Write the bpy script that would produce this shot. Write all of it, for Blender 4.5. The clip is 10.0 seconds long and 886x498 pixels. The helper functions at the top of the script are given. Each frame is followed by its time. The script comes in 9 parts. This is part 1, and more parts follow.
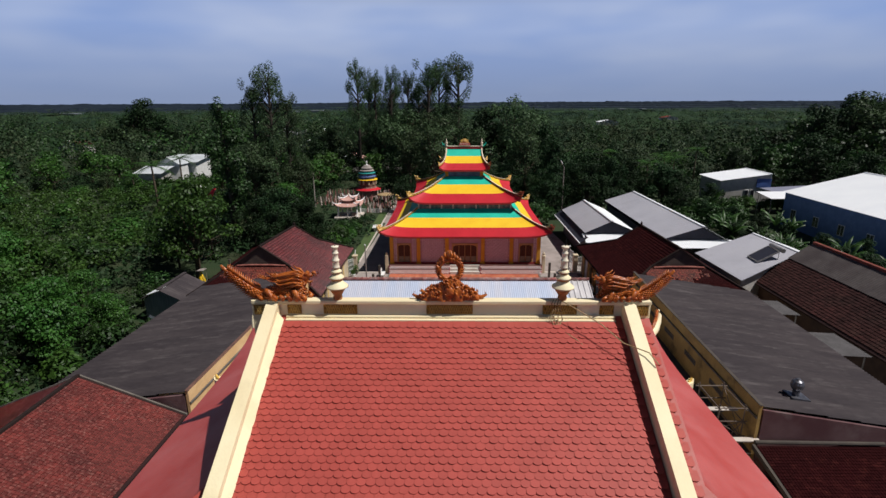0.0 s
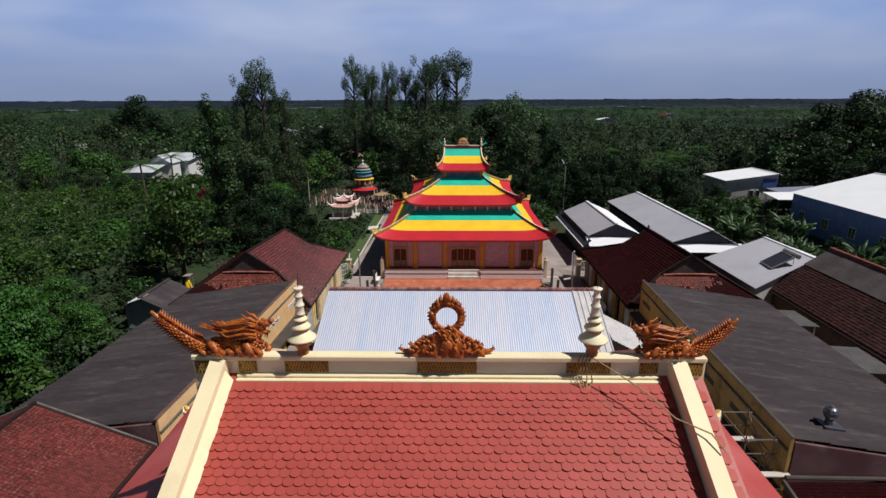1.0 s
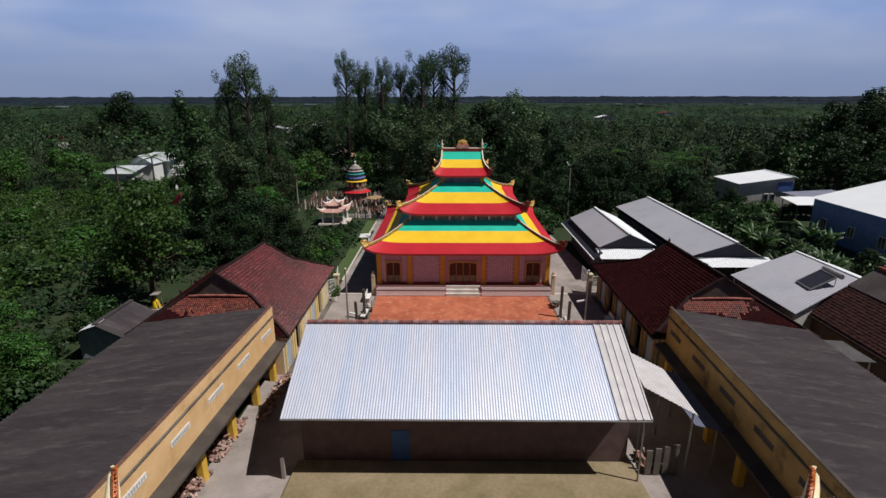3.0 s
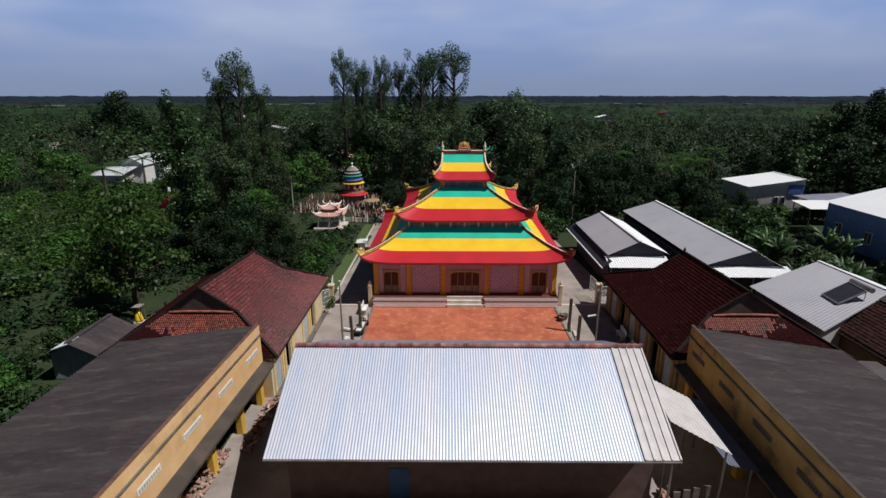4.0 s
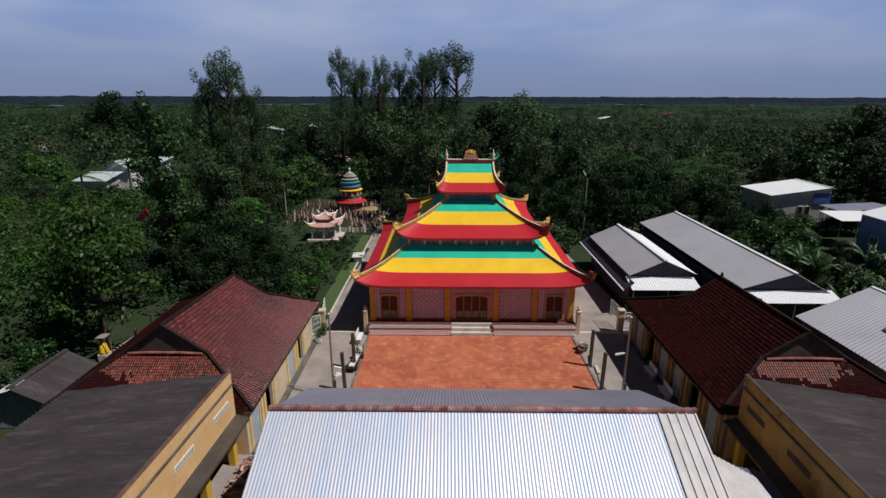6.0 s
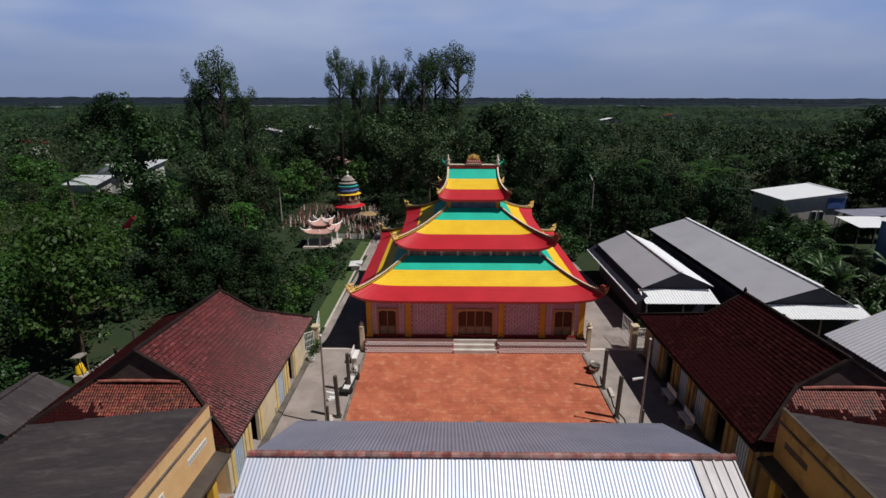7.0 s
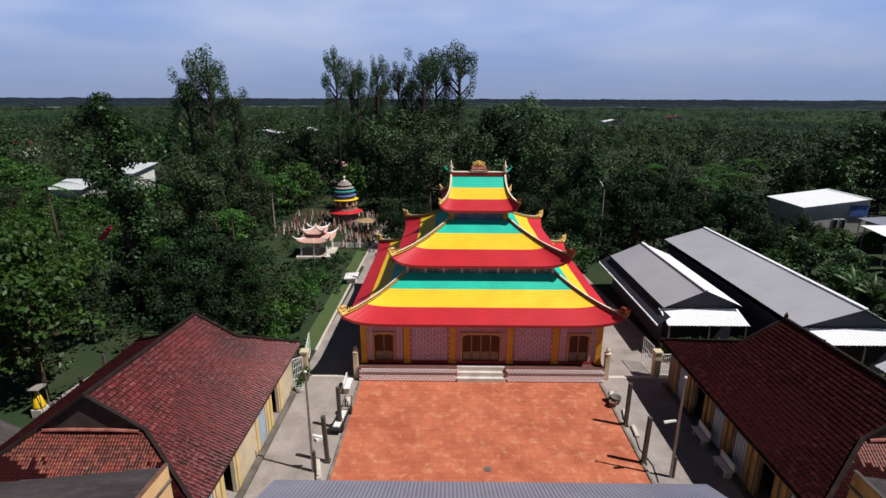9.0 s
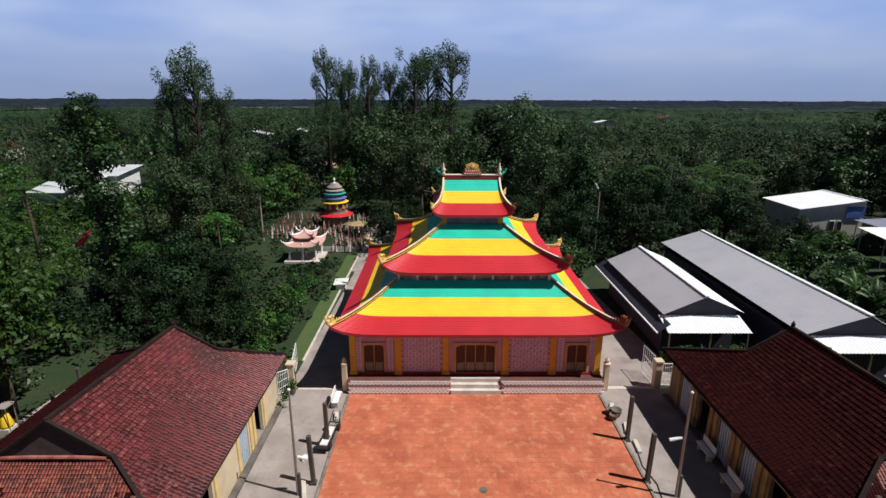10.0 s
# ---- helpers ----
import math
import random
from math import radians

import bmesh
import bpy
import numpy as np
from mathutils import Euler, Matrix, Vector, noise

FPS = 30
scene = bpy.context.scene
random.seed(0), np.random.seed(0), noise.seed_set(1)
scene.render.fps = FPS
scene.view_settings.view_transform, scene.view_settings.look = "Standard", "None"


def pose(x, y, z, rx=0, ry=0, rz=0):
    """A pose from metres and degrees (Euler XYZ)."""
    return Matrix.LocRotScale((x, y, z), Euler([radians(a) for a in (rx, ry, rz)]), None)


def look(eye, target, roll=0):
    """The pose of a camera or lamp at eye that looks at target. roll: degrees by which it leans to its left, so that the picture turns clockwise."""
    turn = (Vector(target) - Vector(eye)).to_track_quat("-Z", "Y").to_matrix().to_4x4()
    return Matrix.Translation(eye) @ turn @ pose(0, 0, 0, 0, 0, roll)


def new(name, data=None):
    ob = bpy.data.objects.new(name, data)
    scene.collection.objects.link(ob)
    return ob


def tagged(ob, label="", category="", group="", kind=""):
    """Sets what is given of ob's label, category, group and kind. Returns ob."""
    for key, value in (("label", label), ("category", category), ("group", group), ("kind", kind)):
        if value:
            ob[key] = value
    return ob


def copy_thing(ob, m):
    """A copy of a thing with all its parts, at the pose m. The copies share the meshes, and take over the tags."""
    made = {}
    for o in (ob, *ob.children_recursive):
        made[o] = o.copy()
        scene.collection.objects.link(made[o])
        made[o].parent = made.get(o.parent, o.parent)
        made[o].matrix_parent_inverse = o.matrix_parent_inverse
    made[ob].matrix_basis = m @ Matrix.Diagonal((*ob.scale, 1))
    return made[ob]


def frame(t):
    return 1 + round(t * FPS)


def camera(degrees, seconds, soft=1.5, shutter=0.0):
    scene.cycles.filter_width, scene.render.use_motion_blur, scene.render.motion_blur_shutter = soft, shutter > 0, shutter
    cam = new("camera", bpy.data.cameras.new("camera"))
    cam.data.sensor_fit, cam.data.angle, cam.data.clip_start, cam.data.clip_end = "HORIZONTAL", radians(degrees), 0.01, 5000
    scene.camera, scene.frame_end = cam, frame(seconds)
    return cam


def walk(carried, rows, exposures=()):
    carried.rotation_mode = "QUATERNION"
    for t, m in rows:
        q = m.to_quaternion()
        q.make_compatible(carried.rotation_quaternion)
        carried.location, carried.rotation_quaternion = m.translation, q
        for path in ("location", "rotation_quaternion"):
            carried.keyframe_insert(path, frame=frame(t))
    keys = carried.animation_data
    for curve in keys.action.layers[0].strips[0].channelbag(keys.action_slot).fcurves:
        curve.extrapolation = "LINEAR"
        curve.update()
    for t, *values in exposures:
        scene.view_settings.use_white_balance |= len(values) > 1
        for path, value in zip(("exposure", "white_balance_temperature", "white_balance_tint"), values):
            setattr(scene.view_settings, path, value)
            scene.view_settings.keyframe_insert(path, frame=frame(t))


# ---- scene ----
cam = camera(81.6, 10.0)
PATH = [
    (0, (-1.273, -55.755, 18.999), (-1.315, -53.833, 18.447), -0.3),
    (0.5, (-1.266, -54.437, 18.975), (-1.305, -52.517, 18.418), -0.3),
    (1, (-1.279, -53.236, 19.008), (-1.314, -51.317, 18.447), -0.2),
    (1.5, (-1.309, -51.662, 19.015), (-1.339, -49.743, 18.452), -0.1),
    (2, (-1.347, -50.435, 18.969), (-1.372, -48.516, 18.404), -0.1),
    (2.5, (-1.412, -49.117, 19.092), (-1.435, -47.2, 18.523), -0.1),
    (4, (-1.729, -44.771, 19.166), (-1.744, -42.855, 18.592), -0.0),
    (4.5, (-1.894, -43.384, 19.223), (-1.908, -41.469, 18.648), 0.0),
    (5, (-1.967, -42.144, 19.294), (-1.981, -40.229, 18.718), 0.0),
    (5.5, (-2.03, -40.841, 19.343), (-2.046, -38.925, 18.769), 0.1),
    (7, (-2.218, -36.57, 19.418), (-2.236, -34.653, 18.85), 0.1),
    (7.5, (-2.293, -35.408, 19.414), (-2.311, -33.49, 18.848), 0.1),
    (8, (-2.357, -34.402, 19.44), (-2.376, -32.484, 18.874), 0.2),
    (8.5, (-2.417, -33.207, 19.417), (-2.436, -31.289, 18.852), 0.2),
    (9, (-2.447, -32.489, 19.407), (-2.465, -30.571, 18.843), 0.2),
    (9.5, (-2.452, -31.602, 19.327), (-2.452, -29.683, 18.764), 0.2),
    (10, (-2.449, -30.904, 19.345), (-2.438, -28.984, 18.784), 0.2),
]
walk(cam, [(t, look(eye, aim, roll)) for t, eye, aim, roll in PATH],
     exposures=[(0.0, -0.15), (2.5, -0.22), (4.5, -0.26), (5.5, -0.38), (7.0, -0.36), (7.5, -0.24), (8.5, 0.0), (9.5, 0.06), (10.0, 0.09)])

# ---------------------------------------------------------------- world, sun
SUN_AZ, SUN_EL = 108.0, 57.5
world = bpy.data.worlds.new("sky")
scene.world = world
world.use_nodes = True
wt = world.node_tree
wt.nodes.clear()
wout = wt.nodes.new("ShaderNodeOutputWorld")
wbg = wt.nodes.new("ShaderNodeBackground")
sky = wt.nodes.new("ShaderNodeTexSky")
sky.sky_type, sky.sun_disc = "NISHITA", False
sky.sun_elevation, sky.sun_rotation = radians(SUN_EL), radians(SUN_AZ)
sky.air_density, sky.dust_density, sky.ozone_density = 0.9, 0.2, 3.5
wtc = wt.nodes.new("ShaderNodeTexCoord")
wmap = wt.nodes.new("ShaderNodeMapping")
wmap.inputs["Scale"].default_value = (1.1, 1.1, 4.0)
wns = wt.nodes.new("ShaderNodeTexNoise")
wns.inputs["Scale"].default_value, wns.inputs["Detail"].default_value = 1.9, 3.0
wns.inputs["Roughness"].default_value = 0.55
wramp = wt.nodes.new("ShaderNodeValToRGB")
wramp.color_ramp.elements[0].position, wramp.color_ramp.elements[1].position = 0.40, 0.66
wramp.color_ramp.elements[0].color = (0.0, 0.0, 0.0, 1)
wramp.color_ramp.elements[1].color = (1.0, 1.0, 1.0, 1)
wcloud = wt.nodes.new("ShaderNodeMixRGB")  # blue haze and thin white cloud
wcloud.inputs["Color1"].default_value, wcloud.inputs["Color2"].default_value = (11.4, 16.0, 28.4, 1), (18.6, 22.0, 31.0, 1)
wmix = wt.nodes.new("ShaderNodeMixRGB")
wsep = wt.nodes.new("ShaderNodeSeparateXYZ")
wlow = wt.nodes.new("ShaderNodeMapRange")  # haze thins out towards the zenith
wlow.inputs["From Min"].default_value, wlow.inputs["From Max"].default_value = 0.16, 0.27
wlow.inputs["To Min"].default_value, wlow.inputs["To Max"].default_value = 0.92, 0.04
wt.links.new(wtc.outputs["Generated"], wmap.inputs["Vector"])
wt.links.new(wmap.outputs["Vector"], wns.inputs["Vector"])
wt.links.new(wns.outputs["Fac"], wramp.inputs["Fac"])
wt.links.new(wramp.outputs["Color"], wcloud.inputs["Fac"])
wt.links.new(wtc.outputs["Generated"], wsep.inputs["Vector"])
wt.links.new(wsep.outputs["Z"], wlow.inputs["Value"])
wt.links.new(wlow.outputs["Result"], wmix.inputs["Fac"])
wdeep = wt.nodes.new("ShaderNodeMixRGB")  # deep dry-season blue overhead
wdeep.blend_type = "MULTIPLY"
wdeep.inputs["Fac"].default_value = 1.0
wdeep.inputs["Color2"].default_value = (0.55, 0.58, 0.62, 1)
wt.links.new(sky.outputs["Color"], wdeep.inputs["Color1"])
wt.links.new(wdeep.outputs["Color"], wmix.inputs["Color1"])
whor = wt.nodes.new("ShaderNodeMixRGB")  # greyer band of dust along the horizon
whor.inputs["Color2"].default_value = (9.7, 12.3, 19.3, 1)
wdust = wt.nodes.new("ShaderNodeMapRange")
wdust.inputs["From Min"].default_value, wdust.inputs["From Max"].default_value = 0.01, 0.12
wdust.inputs["To Min"].default_value, wdust.inputs["To Max"].default_value = 0.85, 0.0
wt.links.new(wsep.outputs["Z"], wdust.inputs["Value"])
wt.links.new(wdust.outputs["Result"], whor.inputs["Fac"])
wt.links.new(wcloud.outputs["Color"], whor.inputs["Color1"])
wt.links.new(whor.outputs["Color"], wmix.inputs["Color2"])
wt.links.new(wmix.outputs["Color"], wbg.inputs["Color"])
wbg.inputs["Strength"].default_value = 0.027
wt.links.new(wbg.outputs["Background"], wout.inputs["Surface"])

sun = new("sun", bpy.data.lights.new("sun", "SUN"))
sun.data.energy, sun.data.angle, sun.data.color = 5.0, radians(0.55), (0.99, 0.95, 0.91)
sd = Vector((math.sin(radians(SUN_AZ)) * math.cos(radians(SUN_EL)), math.cos(radians(SUN_AZ)) * math.cos(radians(SUN_EL)), math.sin(radians(SUN_EL))))
sun.matrix_world = look(sd * 200, (0, 0, 0))


# ---------------------------------------------------------------- materials
def mat(name, c1, c2=None, rough=0.7, metal=0.0, scale=1.5, grain=30.0, bump=0.15, stain=0.0, stain_col=(0.05, 0.045, 0.04),
        pieces=0.0, spec=0.35, translucent=0.0, stretch=(1, 1, 1), fine=0.25, stain_scale=0.5, bump_dist=0.02, hue=0.0, streak=False):
    """Two-scale procedural surface: large patches c1-c2, fine grain, stains, variation piece by piece."""
    m = bpy.data.materials.new(name)
    m.use_nodes = True
    t = m.node_tree
    n, l = t.nodes, t.links
    bs = n["Principled BSDF"]
    c2 = c2 or tuple(v * 0.8 for v in c1)
    tc = n.new("ShaderNodeTexCoord")
    mp = n.new("ShaderNodeMapping")
    mp.inputs["Scale"].default_value = stretch
    l.new(tc.outputs["Object"], mp.inputs["Vector"])
    big = n.new("ShaderNodeTexNoise")
    big.inputs["Scale"].default_value, big.inputs["Detail"].default_value = scale, 5
    l.new(mp.outputs["Vector"], big.inputs["Vector"])
    sm = n.new("ShaderNodeTexNoise")
    sm.inputs["Scale"].default_value, sm.inputs["Detail"].default_value = grain, 3
    l.new(mp.outputs["Vector"], sm.inputs["Vector"])
    r = n.new("ShaderNodeValToRGB")
    r.color_ramp.elements[0].position, r.color_ramp.elements[1].position = 0.36, 0.64
    r.color_ramp.elements[0].color, r.color_ramp.elements[1].color = (*c1, 1), (*c2, 1)
    l.new(big.outputs["Fac"], r.inputs["Fac"])
    col = r.outputs["Color"]

    def mul(src, fac_out, lo, hi):
        mr = n.new("ShaderNodeMapRange")
        mr.inputs["To Min"].default_value, mr.inputs["To Max"].default_value = lo, hi
        l.new(fac_out, mr.inputs["Value"])
        hs = n.new("ShaderNodeHueSaturation")
        l.new(mr.outputs["Result"], hs.inputs["Value"])
        l.new(src, hs.inputs["Color"])
        return hs.outputs["Color"]

    if fine:
        col = mul(col, sm.outputs["Fac"], 1 - fine, 1 + fine)
    if pieces:
        oi, ge = n.new("ShaderNodeObjectInfo"), n.new("ShaderNodeNewGeometry")
        ad = n.new("ShaderNodeMath")
        ad.operation = "ADD"
        fr = n.new("ShaderNodeMath")
        fr.operation = "FRACT"
        l.new(oi.outputs["Random"], ad.inputs[0])
        l.new(ge.outputs["Random Per Island"], ad.inputs[1])
        l.new(ad.outputs[0], fr.inputs[0])
        col = mul(col, fr.outputs[0], 1 - pieces, 1 + pieces)
    if hue:
        oj = n.new("ShaderNodeObjectInfo")
        mr = n.new("ShaderNodeMapRange")
        mr.inputs["To Min"].default_value, mr.inputs["To Max"].default_value = 0.5 - hue, 0.5 + hue * 0.5
        hs = n.new("ShaderNodeHueSaturation")
        l.new(oj.outputs["Random"], mr.inputs["Value"])
        l.new(mr.outputs["Result"], hs.inputs["Hue"])
        l.new(col, hs.inputs["Color"])
        col = mul(hs.outputs["Color"], oj.outputs["Random"], 0.75, 1.35)
    if stain:
        st = n.new("ShaderNodeTexNoise")
        st.inputs["Scale"].default_value, st.inputs["Detail"].default_value = stain_scale, 7
        st.inputs["Roughness"].default_value = 0.65
        l.new(mp.outputs["Vector"] if streak else tc.outputs["Object"], st.inputs["Vector"])
        sr = n.new("ShaderNodeMapRange")
        sr.inputs["From Min"].default_value, sr.inputs["From Max"].default_value = 0.52, 0.72
        sr.inputs["To Max"].default_value = stain
        l.new(st.outputs["Fac"], sr.inputs["Value"])
        mx = n.new("ShaderNodeMixRGB")
        mx.inputs["Color2"].default_value = (*stain_col, 1)
        l.new(sr.outputs["Result"], mx.inputs["Fac"])
        l.new(col, mx.inputs["Color1"])
        col = mx.outputs["Color"]
    l.new(col, bs.inputs["Base Color"])
    rr = n.new("ShaderNodeMapRange")
    rr.inputs["To Min"].default_value, rr.inputs["To Max"].default_value = max(0.05, rough - 0.12), min(1, rough + 0.12)
    l.new(sm.outputs["Fac"], rr.inputs["Value"])
    l.new(rr.outputs["Result"], bs.inputs["Roughness"])
    bs.inputs["Metallic"].default_value = metal
    bs.inputs["Specular IOR Level"].default_value = spec
    if bump:
        bp = n.new("ShaderNodeBump")
        bp.inputs["Strength"].default_value, bp.inputs["Distance"].default_value = bump, bump_dist
        l.new(sm.outputs["Fac"], bp.inputs["Height"])
        l.new(bp.outputs["Normal"], bs.inputs["Normal"])
    if translucent:
        tr = n.new("ShaderNodeBsdfTranslucent")
        ms = n.new("ShaderNodeMixShader")
        ms.inputs["Fac"].default_value = translucent
        l.new(col, tr.inputs["Color"])
        l.new(bs.outputs["BSDF"], ms.inputs[1])
        l.new(tr.outputs["BSDF"], ms.inputs[2])
        l.new(ms.outputs["Shader"], n["Material Output"].inputs["Surface"])
    return m


M_near_tile = mat("red_glazed_tile", (0.40, 0.071, 0.056), (0.36, 0.063, 0.049), 0.5, grain=60, pieces=0.06, fine=0.12, bump=0.08)
M_near_skirt = mat("worn_red_roof", (0.40, 0.06, 0.05), (0.46, 0.10, 0.09), 0.5, scale=0.8, grain=14, fine=0.15, stain=0.25, stain_col=(0.5, 0.3, 0.3))
M_cream = mat("cream_paint", (0.86, 0.76, 0.50), (0.82, 0.70, 0.44), 0.6, scale=1.2, grain=25, fine=0.05, stain=0.2, stain_col=(0.4, 0.3, 0.16), stain_scale=0.9)
M_cream_inset = mat("pale_cream_paint", (0.82, 0.74, 0.58), (0.76, 0.67, 0.50), 0.65, fine=0.06, stain=0.2, stain_col=(0.4, 0.32, 0.2))
M_gold_relief = mat("gold_relief", (0.42, 0.24, 0.04), (0.10, 0.05, 0.015), 0.45, metal=0.3, scale=22, grain=60, bump=0.6)
M_gold = mat("gilded_ceramic", (0.82, 0.56, 0.14), (0.66, 0.40, 0.08), 0.4, metal=0.1, scale=8, grain=30, bump=0.3)
M_dragon = mat("orange_brown_glaze", (0.50, 0.14, 0.022), (0.26, 0.052, 0.012), 0.34, scale=7, grain=24, bump=0.35, spec=0.45, fine=0.4, bump_dist=0.04)
M_red = mat("red_roof_tile", (0.55, 0.020, 0.032), (0.49, 0.017, 0.028), 0.55, scale=0.7, grain=18, fine=0.14, bump=0.2, stretch=(1, 1, 1))
M_yellow = mat("yellow_roof_tile", (0.90, 0.58, 0.024), (0.84, 0.51, 0.020), 0.55, scale=0.7, grain=18, fine=0.10, bump=0.2)
M_green = mat("green_roof_tile", (0.012, 0.54, 0.38), (0.010, 0.46, 0.32), 0.55, scale=0.7, grain=18, fine=0.12, bump=0.2)
M_hip = mat("hip_white_paint", (0.80, 0.70, 0.56), (0.70, 0.58, 0.42), 0.6, scale=3, stain=0.25, stain_col=(0.3, 0.2, 0.1))
M_redpaint = mat("dark_red_paint", (0.36, 0.03, 0.03), (0.28, 0.025, 0.025), 0.55)
M_pink = mat("pink_wall", (0.50, 0.27, 0.34), (0.44, 0.23, 0.30), 0.7, fine=0.12)
M_brick = mat("pale_pink_brick", (0.80, 0.64, 0.72), (0.72, 0.56, 0.64), 0.6, pieces=0.10)
M_ochre = mat("ochre_paint", (0.66, 0.34, 0.03), (0.58, 0.29, 0.03), 0.6, fine=0.08, stain=0.2)
M_wood = mat("dark_door_wood", (0.085, 0.022, 0.012), (0.055, 0.014, 0.009), 0.5, scale=3, grain=22, stretch=(6, 6, 0.6))
M_wood_pale = mat("door_lower_panel", (0.30, 0.24, 0.17), (0.22, 0.18, 0.125), 0.55, scale=3, grain=22)
M_redwood = mat("red_brown_wood", (0.15, 0.040, 0.022), (0.11, 0.028, 0.016), 0.5, scale=3)
M_dark = mat("dark_interior", (0.02, 0.017, 0.015), (0.015, 0.012, 0.01), 0.9, fine=0.1)
M_scallop_w = mat("white_scallop", (0.93, 0.90, 0.90), (0.88, 0.84, 0.84), 0.5)
M_scallop_r = mat("rose_scallop_ground", (0.60, 0.19, 0.25), (0.54, 0.16, 0.21), 0.6)
M_stone = mat("pale_step_stone", (0.60, 0.54, 0.48), (0.52, 0.46, 0.40), 0.7, stain=0.3, stain_col=(0.25, 0.2, 0.16))
M_step = mat("white_step_stone", (0.62, 0.59, 0.54), (0.54, 0.50, 0.45), 0.65, scale=1.5, stain=0.25, stain_col=(0.4, 0.33, 0.28), stain_scale=1.5)
M_deck = mat("worn_brown_terrace", (0.14, 0.055, 0.045), (0.10, 0.042, 0.036), 0.8, scale=1.5, stain=0.3)
M_surround = mat("ochre_tan_surround", (0.50, 0.29, 0.13), (0.42, 0.23, 0.10), 0.65, scale=2.0)
M_court = mat("terracotta_paving", (0.50, 0.150, 0.078), (0.37, 0.096, 0.050), 0.85, scale=0.5, grain=5.0, fine=0.22, pieces=0.07, stain=0.75, stain_col=(0.62, 0.31, 0.17), stain_scale=1.6, bump=0.2)
M_joint = mat("paving_joint", (0.46, 0.145, 0.080), (0.38, 0.115, 0.065), 0.9, scale=1.5)
M_conc = mat("yard_concrete", (0.34, 0.295, 0.272), (0.26, 0.225, 0.205), 0.9, scale=0.5, grain=7, fine=0.18, stain=0.55, stain_col=(0.13, 0.112, 0.095), stain_scale=0.7)
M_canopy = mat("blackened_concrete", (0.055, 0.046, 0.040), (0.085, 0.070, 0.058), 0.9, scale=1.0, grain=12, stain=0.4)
M_conc_dark = mat("weathered_concrete", (0.16, 0.14, 0.12), (0.09, 0.08, 0.07), 0.9, scale=1.0, grain=12, stain=0.5)
M_tin = mat("new_zinc_sheet", (0.53, 0.60, 0.75), (0.62, 0.64, 0.735), 0.42, metal=0.3, scale=0.8, grain=9, fine=0.06, bump=0.03, spec=0.5, stretch=(1.6, 0.12, 0.12))
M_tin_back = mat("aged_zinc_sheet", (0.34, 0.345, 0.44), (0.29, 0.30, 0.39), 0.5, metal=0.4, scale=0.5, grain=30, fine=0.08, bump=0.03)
# bluish sheet with its shade put into the base colour
M_tin_shade = mat("shaded_bluish_sheet", (0.16, 0.17, 0.24), (0.12, 0.13, 0.19), 0.6, metal=0.2, scale=0.5, grain=20)
M_strip = mat("beige_translucent_sheet", (0.60, 0.575, 0.58), (0.52, 0.50, 0.505), 0.5, fine=0.08, stain=0.25, stain_col=(0.32, 0.29, 0.28))
M_fibre = mat("dark_fibre_cement", (0.046, 0.039, 0.043), (0.065, 0.055, 0.058), 0.9, scale=0.5, grain=5, fine=0.32, stain=0.55, stain_col=(0.13, 0.115, 0.115), stain_scale=1.1, spec=0.1, stretch=(0.35, 1.8, 1.0), streak=True)
# pale pink specks: lichen and wear, with sun glints painted in too
M_oldtile = mat("old_clay_tile", (0.110, 0.0135, 0.0145), (0.050, 0.0078, 0.0084), 0.36, scale=0.28, grain=14, pieces=0.38, fine=0.3, stain=0.55, stain_col=(0.40, 0.155, 0.150), stain_scale=5.0, spec=0.45)
M_browntile = mat("brown_clay_tile", (0.150, 0.027, 0.022), (0.092, 0.018, 0.016), 0.6, scale=0.7, grain=20, pieces=0.3, fine=0.25, stain=0.6, stain_col=(0.36, 0.17, 0.14), stain_scale=9.0, spec=0.3)
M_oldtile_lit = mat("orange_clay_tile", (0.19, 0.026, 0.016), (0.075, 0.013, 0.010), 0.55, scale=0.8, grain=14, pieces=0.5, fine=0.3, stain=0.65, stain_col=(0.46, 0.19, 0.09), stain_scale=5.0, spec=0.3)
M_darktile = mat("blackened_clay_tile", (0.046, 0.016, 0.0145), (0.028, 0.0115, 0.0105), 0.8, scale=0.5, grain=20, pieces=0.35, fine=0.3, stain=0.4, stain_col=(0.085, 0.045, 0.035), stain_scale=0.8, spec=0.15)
# mossy tile, darkened further for slopes turned away from the sun
M_moss_shade_tile = mat("mossy_shaded_clay_tile", (0.027, 0.0048, 0.0056), (0.019, 0.0038, 0.0044), 0.85, scale=0.3, grain=20, pieces=0.14, fine=0.25, stain=0.35, stain_col=(0.13, 0.034, 0.028), stain_scale=3.0, spec=0.04)
M_gablet = mat("stained_gablet_plaster", (0.085, 0.060, 0.050), (0.055, 0.040, 0.035), 0.9, scale=2)
M_ridgecap = mat("mossy_ridge_mortar", (0.030, 0.020, 0.018), (0.02, 0.014, 0.013), 0.9, scale=2, spec=0.1)
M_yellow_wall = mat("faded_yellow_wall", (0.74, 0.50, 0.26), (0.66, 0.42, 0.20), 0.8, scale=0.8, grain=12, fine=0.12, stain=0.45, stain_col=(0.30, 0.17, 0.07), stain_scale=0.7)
# black stains over a yellow base darkened for the range's shaded side
M_yellow_shade_stained = mat("shaded_stained_yellow_wall", (0.46, 0.30, 0.10), (0.34, 0.215, 0.075), 0.85, scale=0.8, grain=12, fine=0.2, stain=0.85, stain_col=(0.07, 0.05, 0.025), stain_scale=0.9)
M_yellow_trim = mat("yellow_pilaster", (0.66, 0.42, 0.06), (0.60, 0.36, 0.05), 0.75, fine=0.1, stain=0.25)
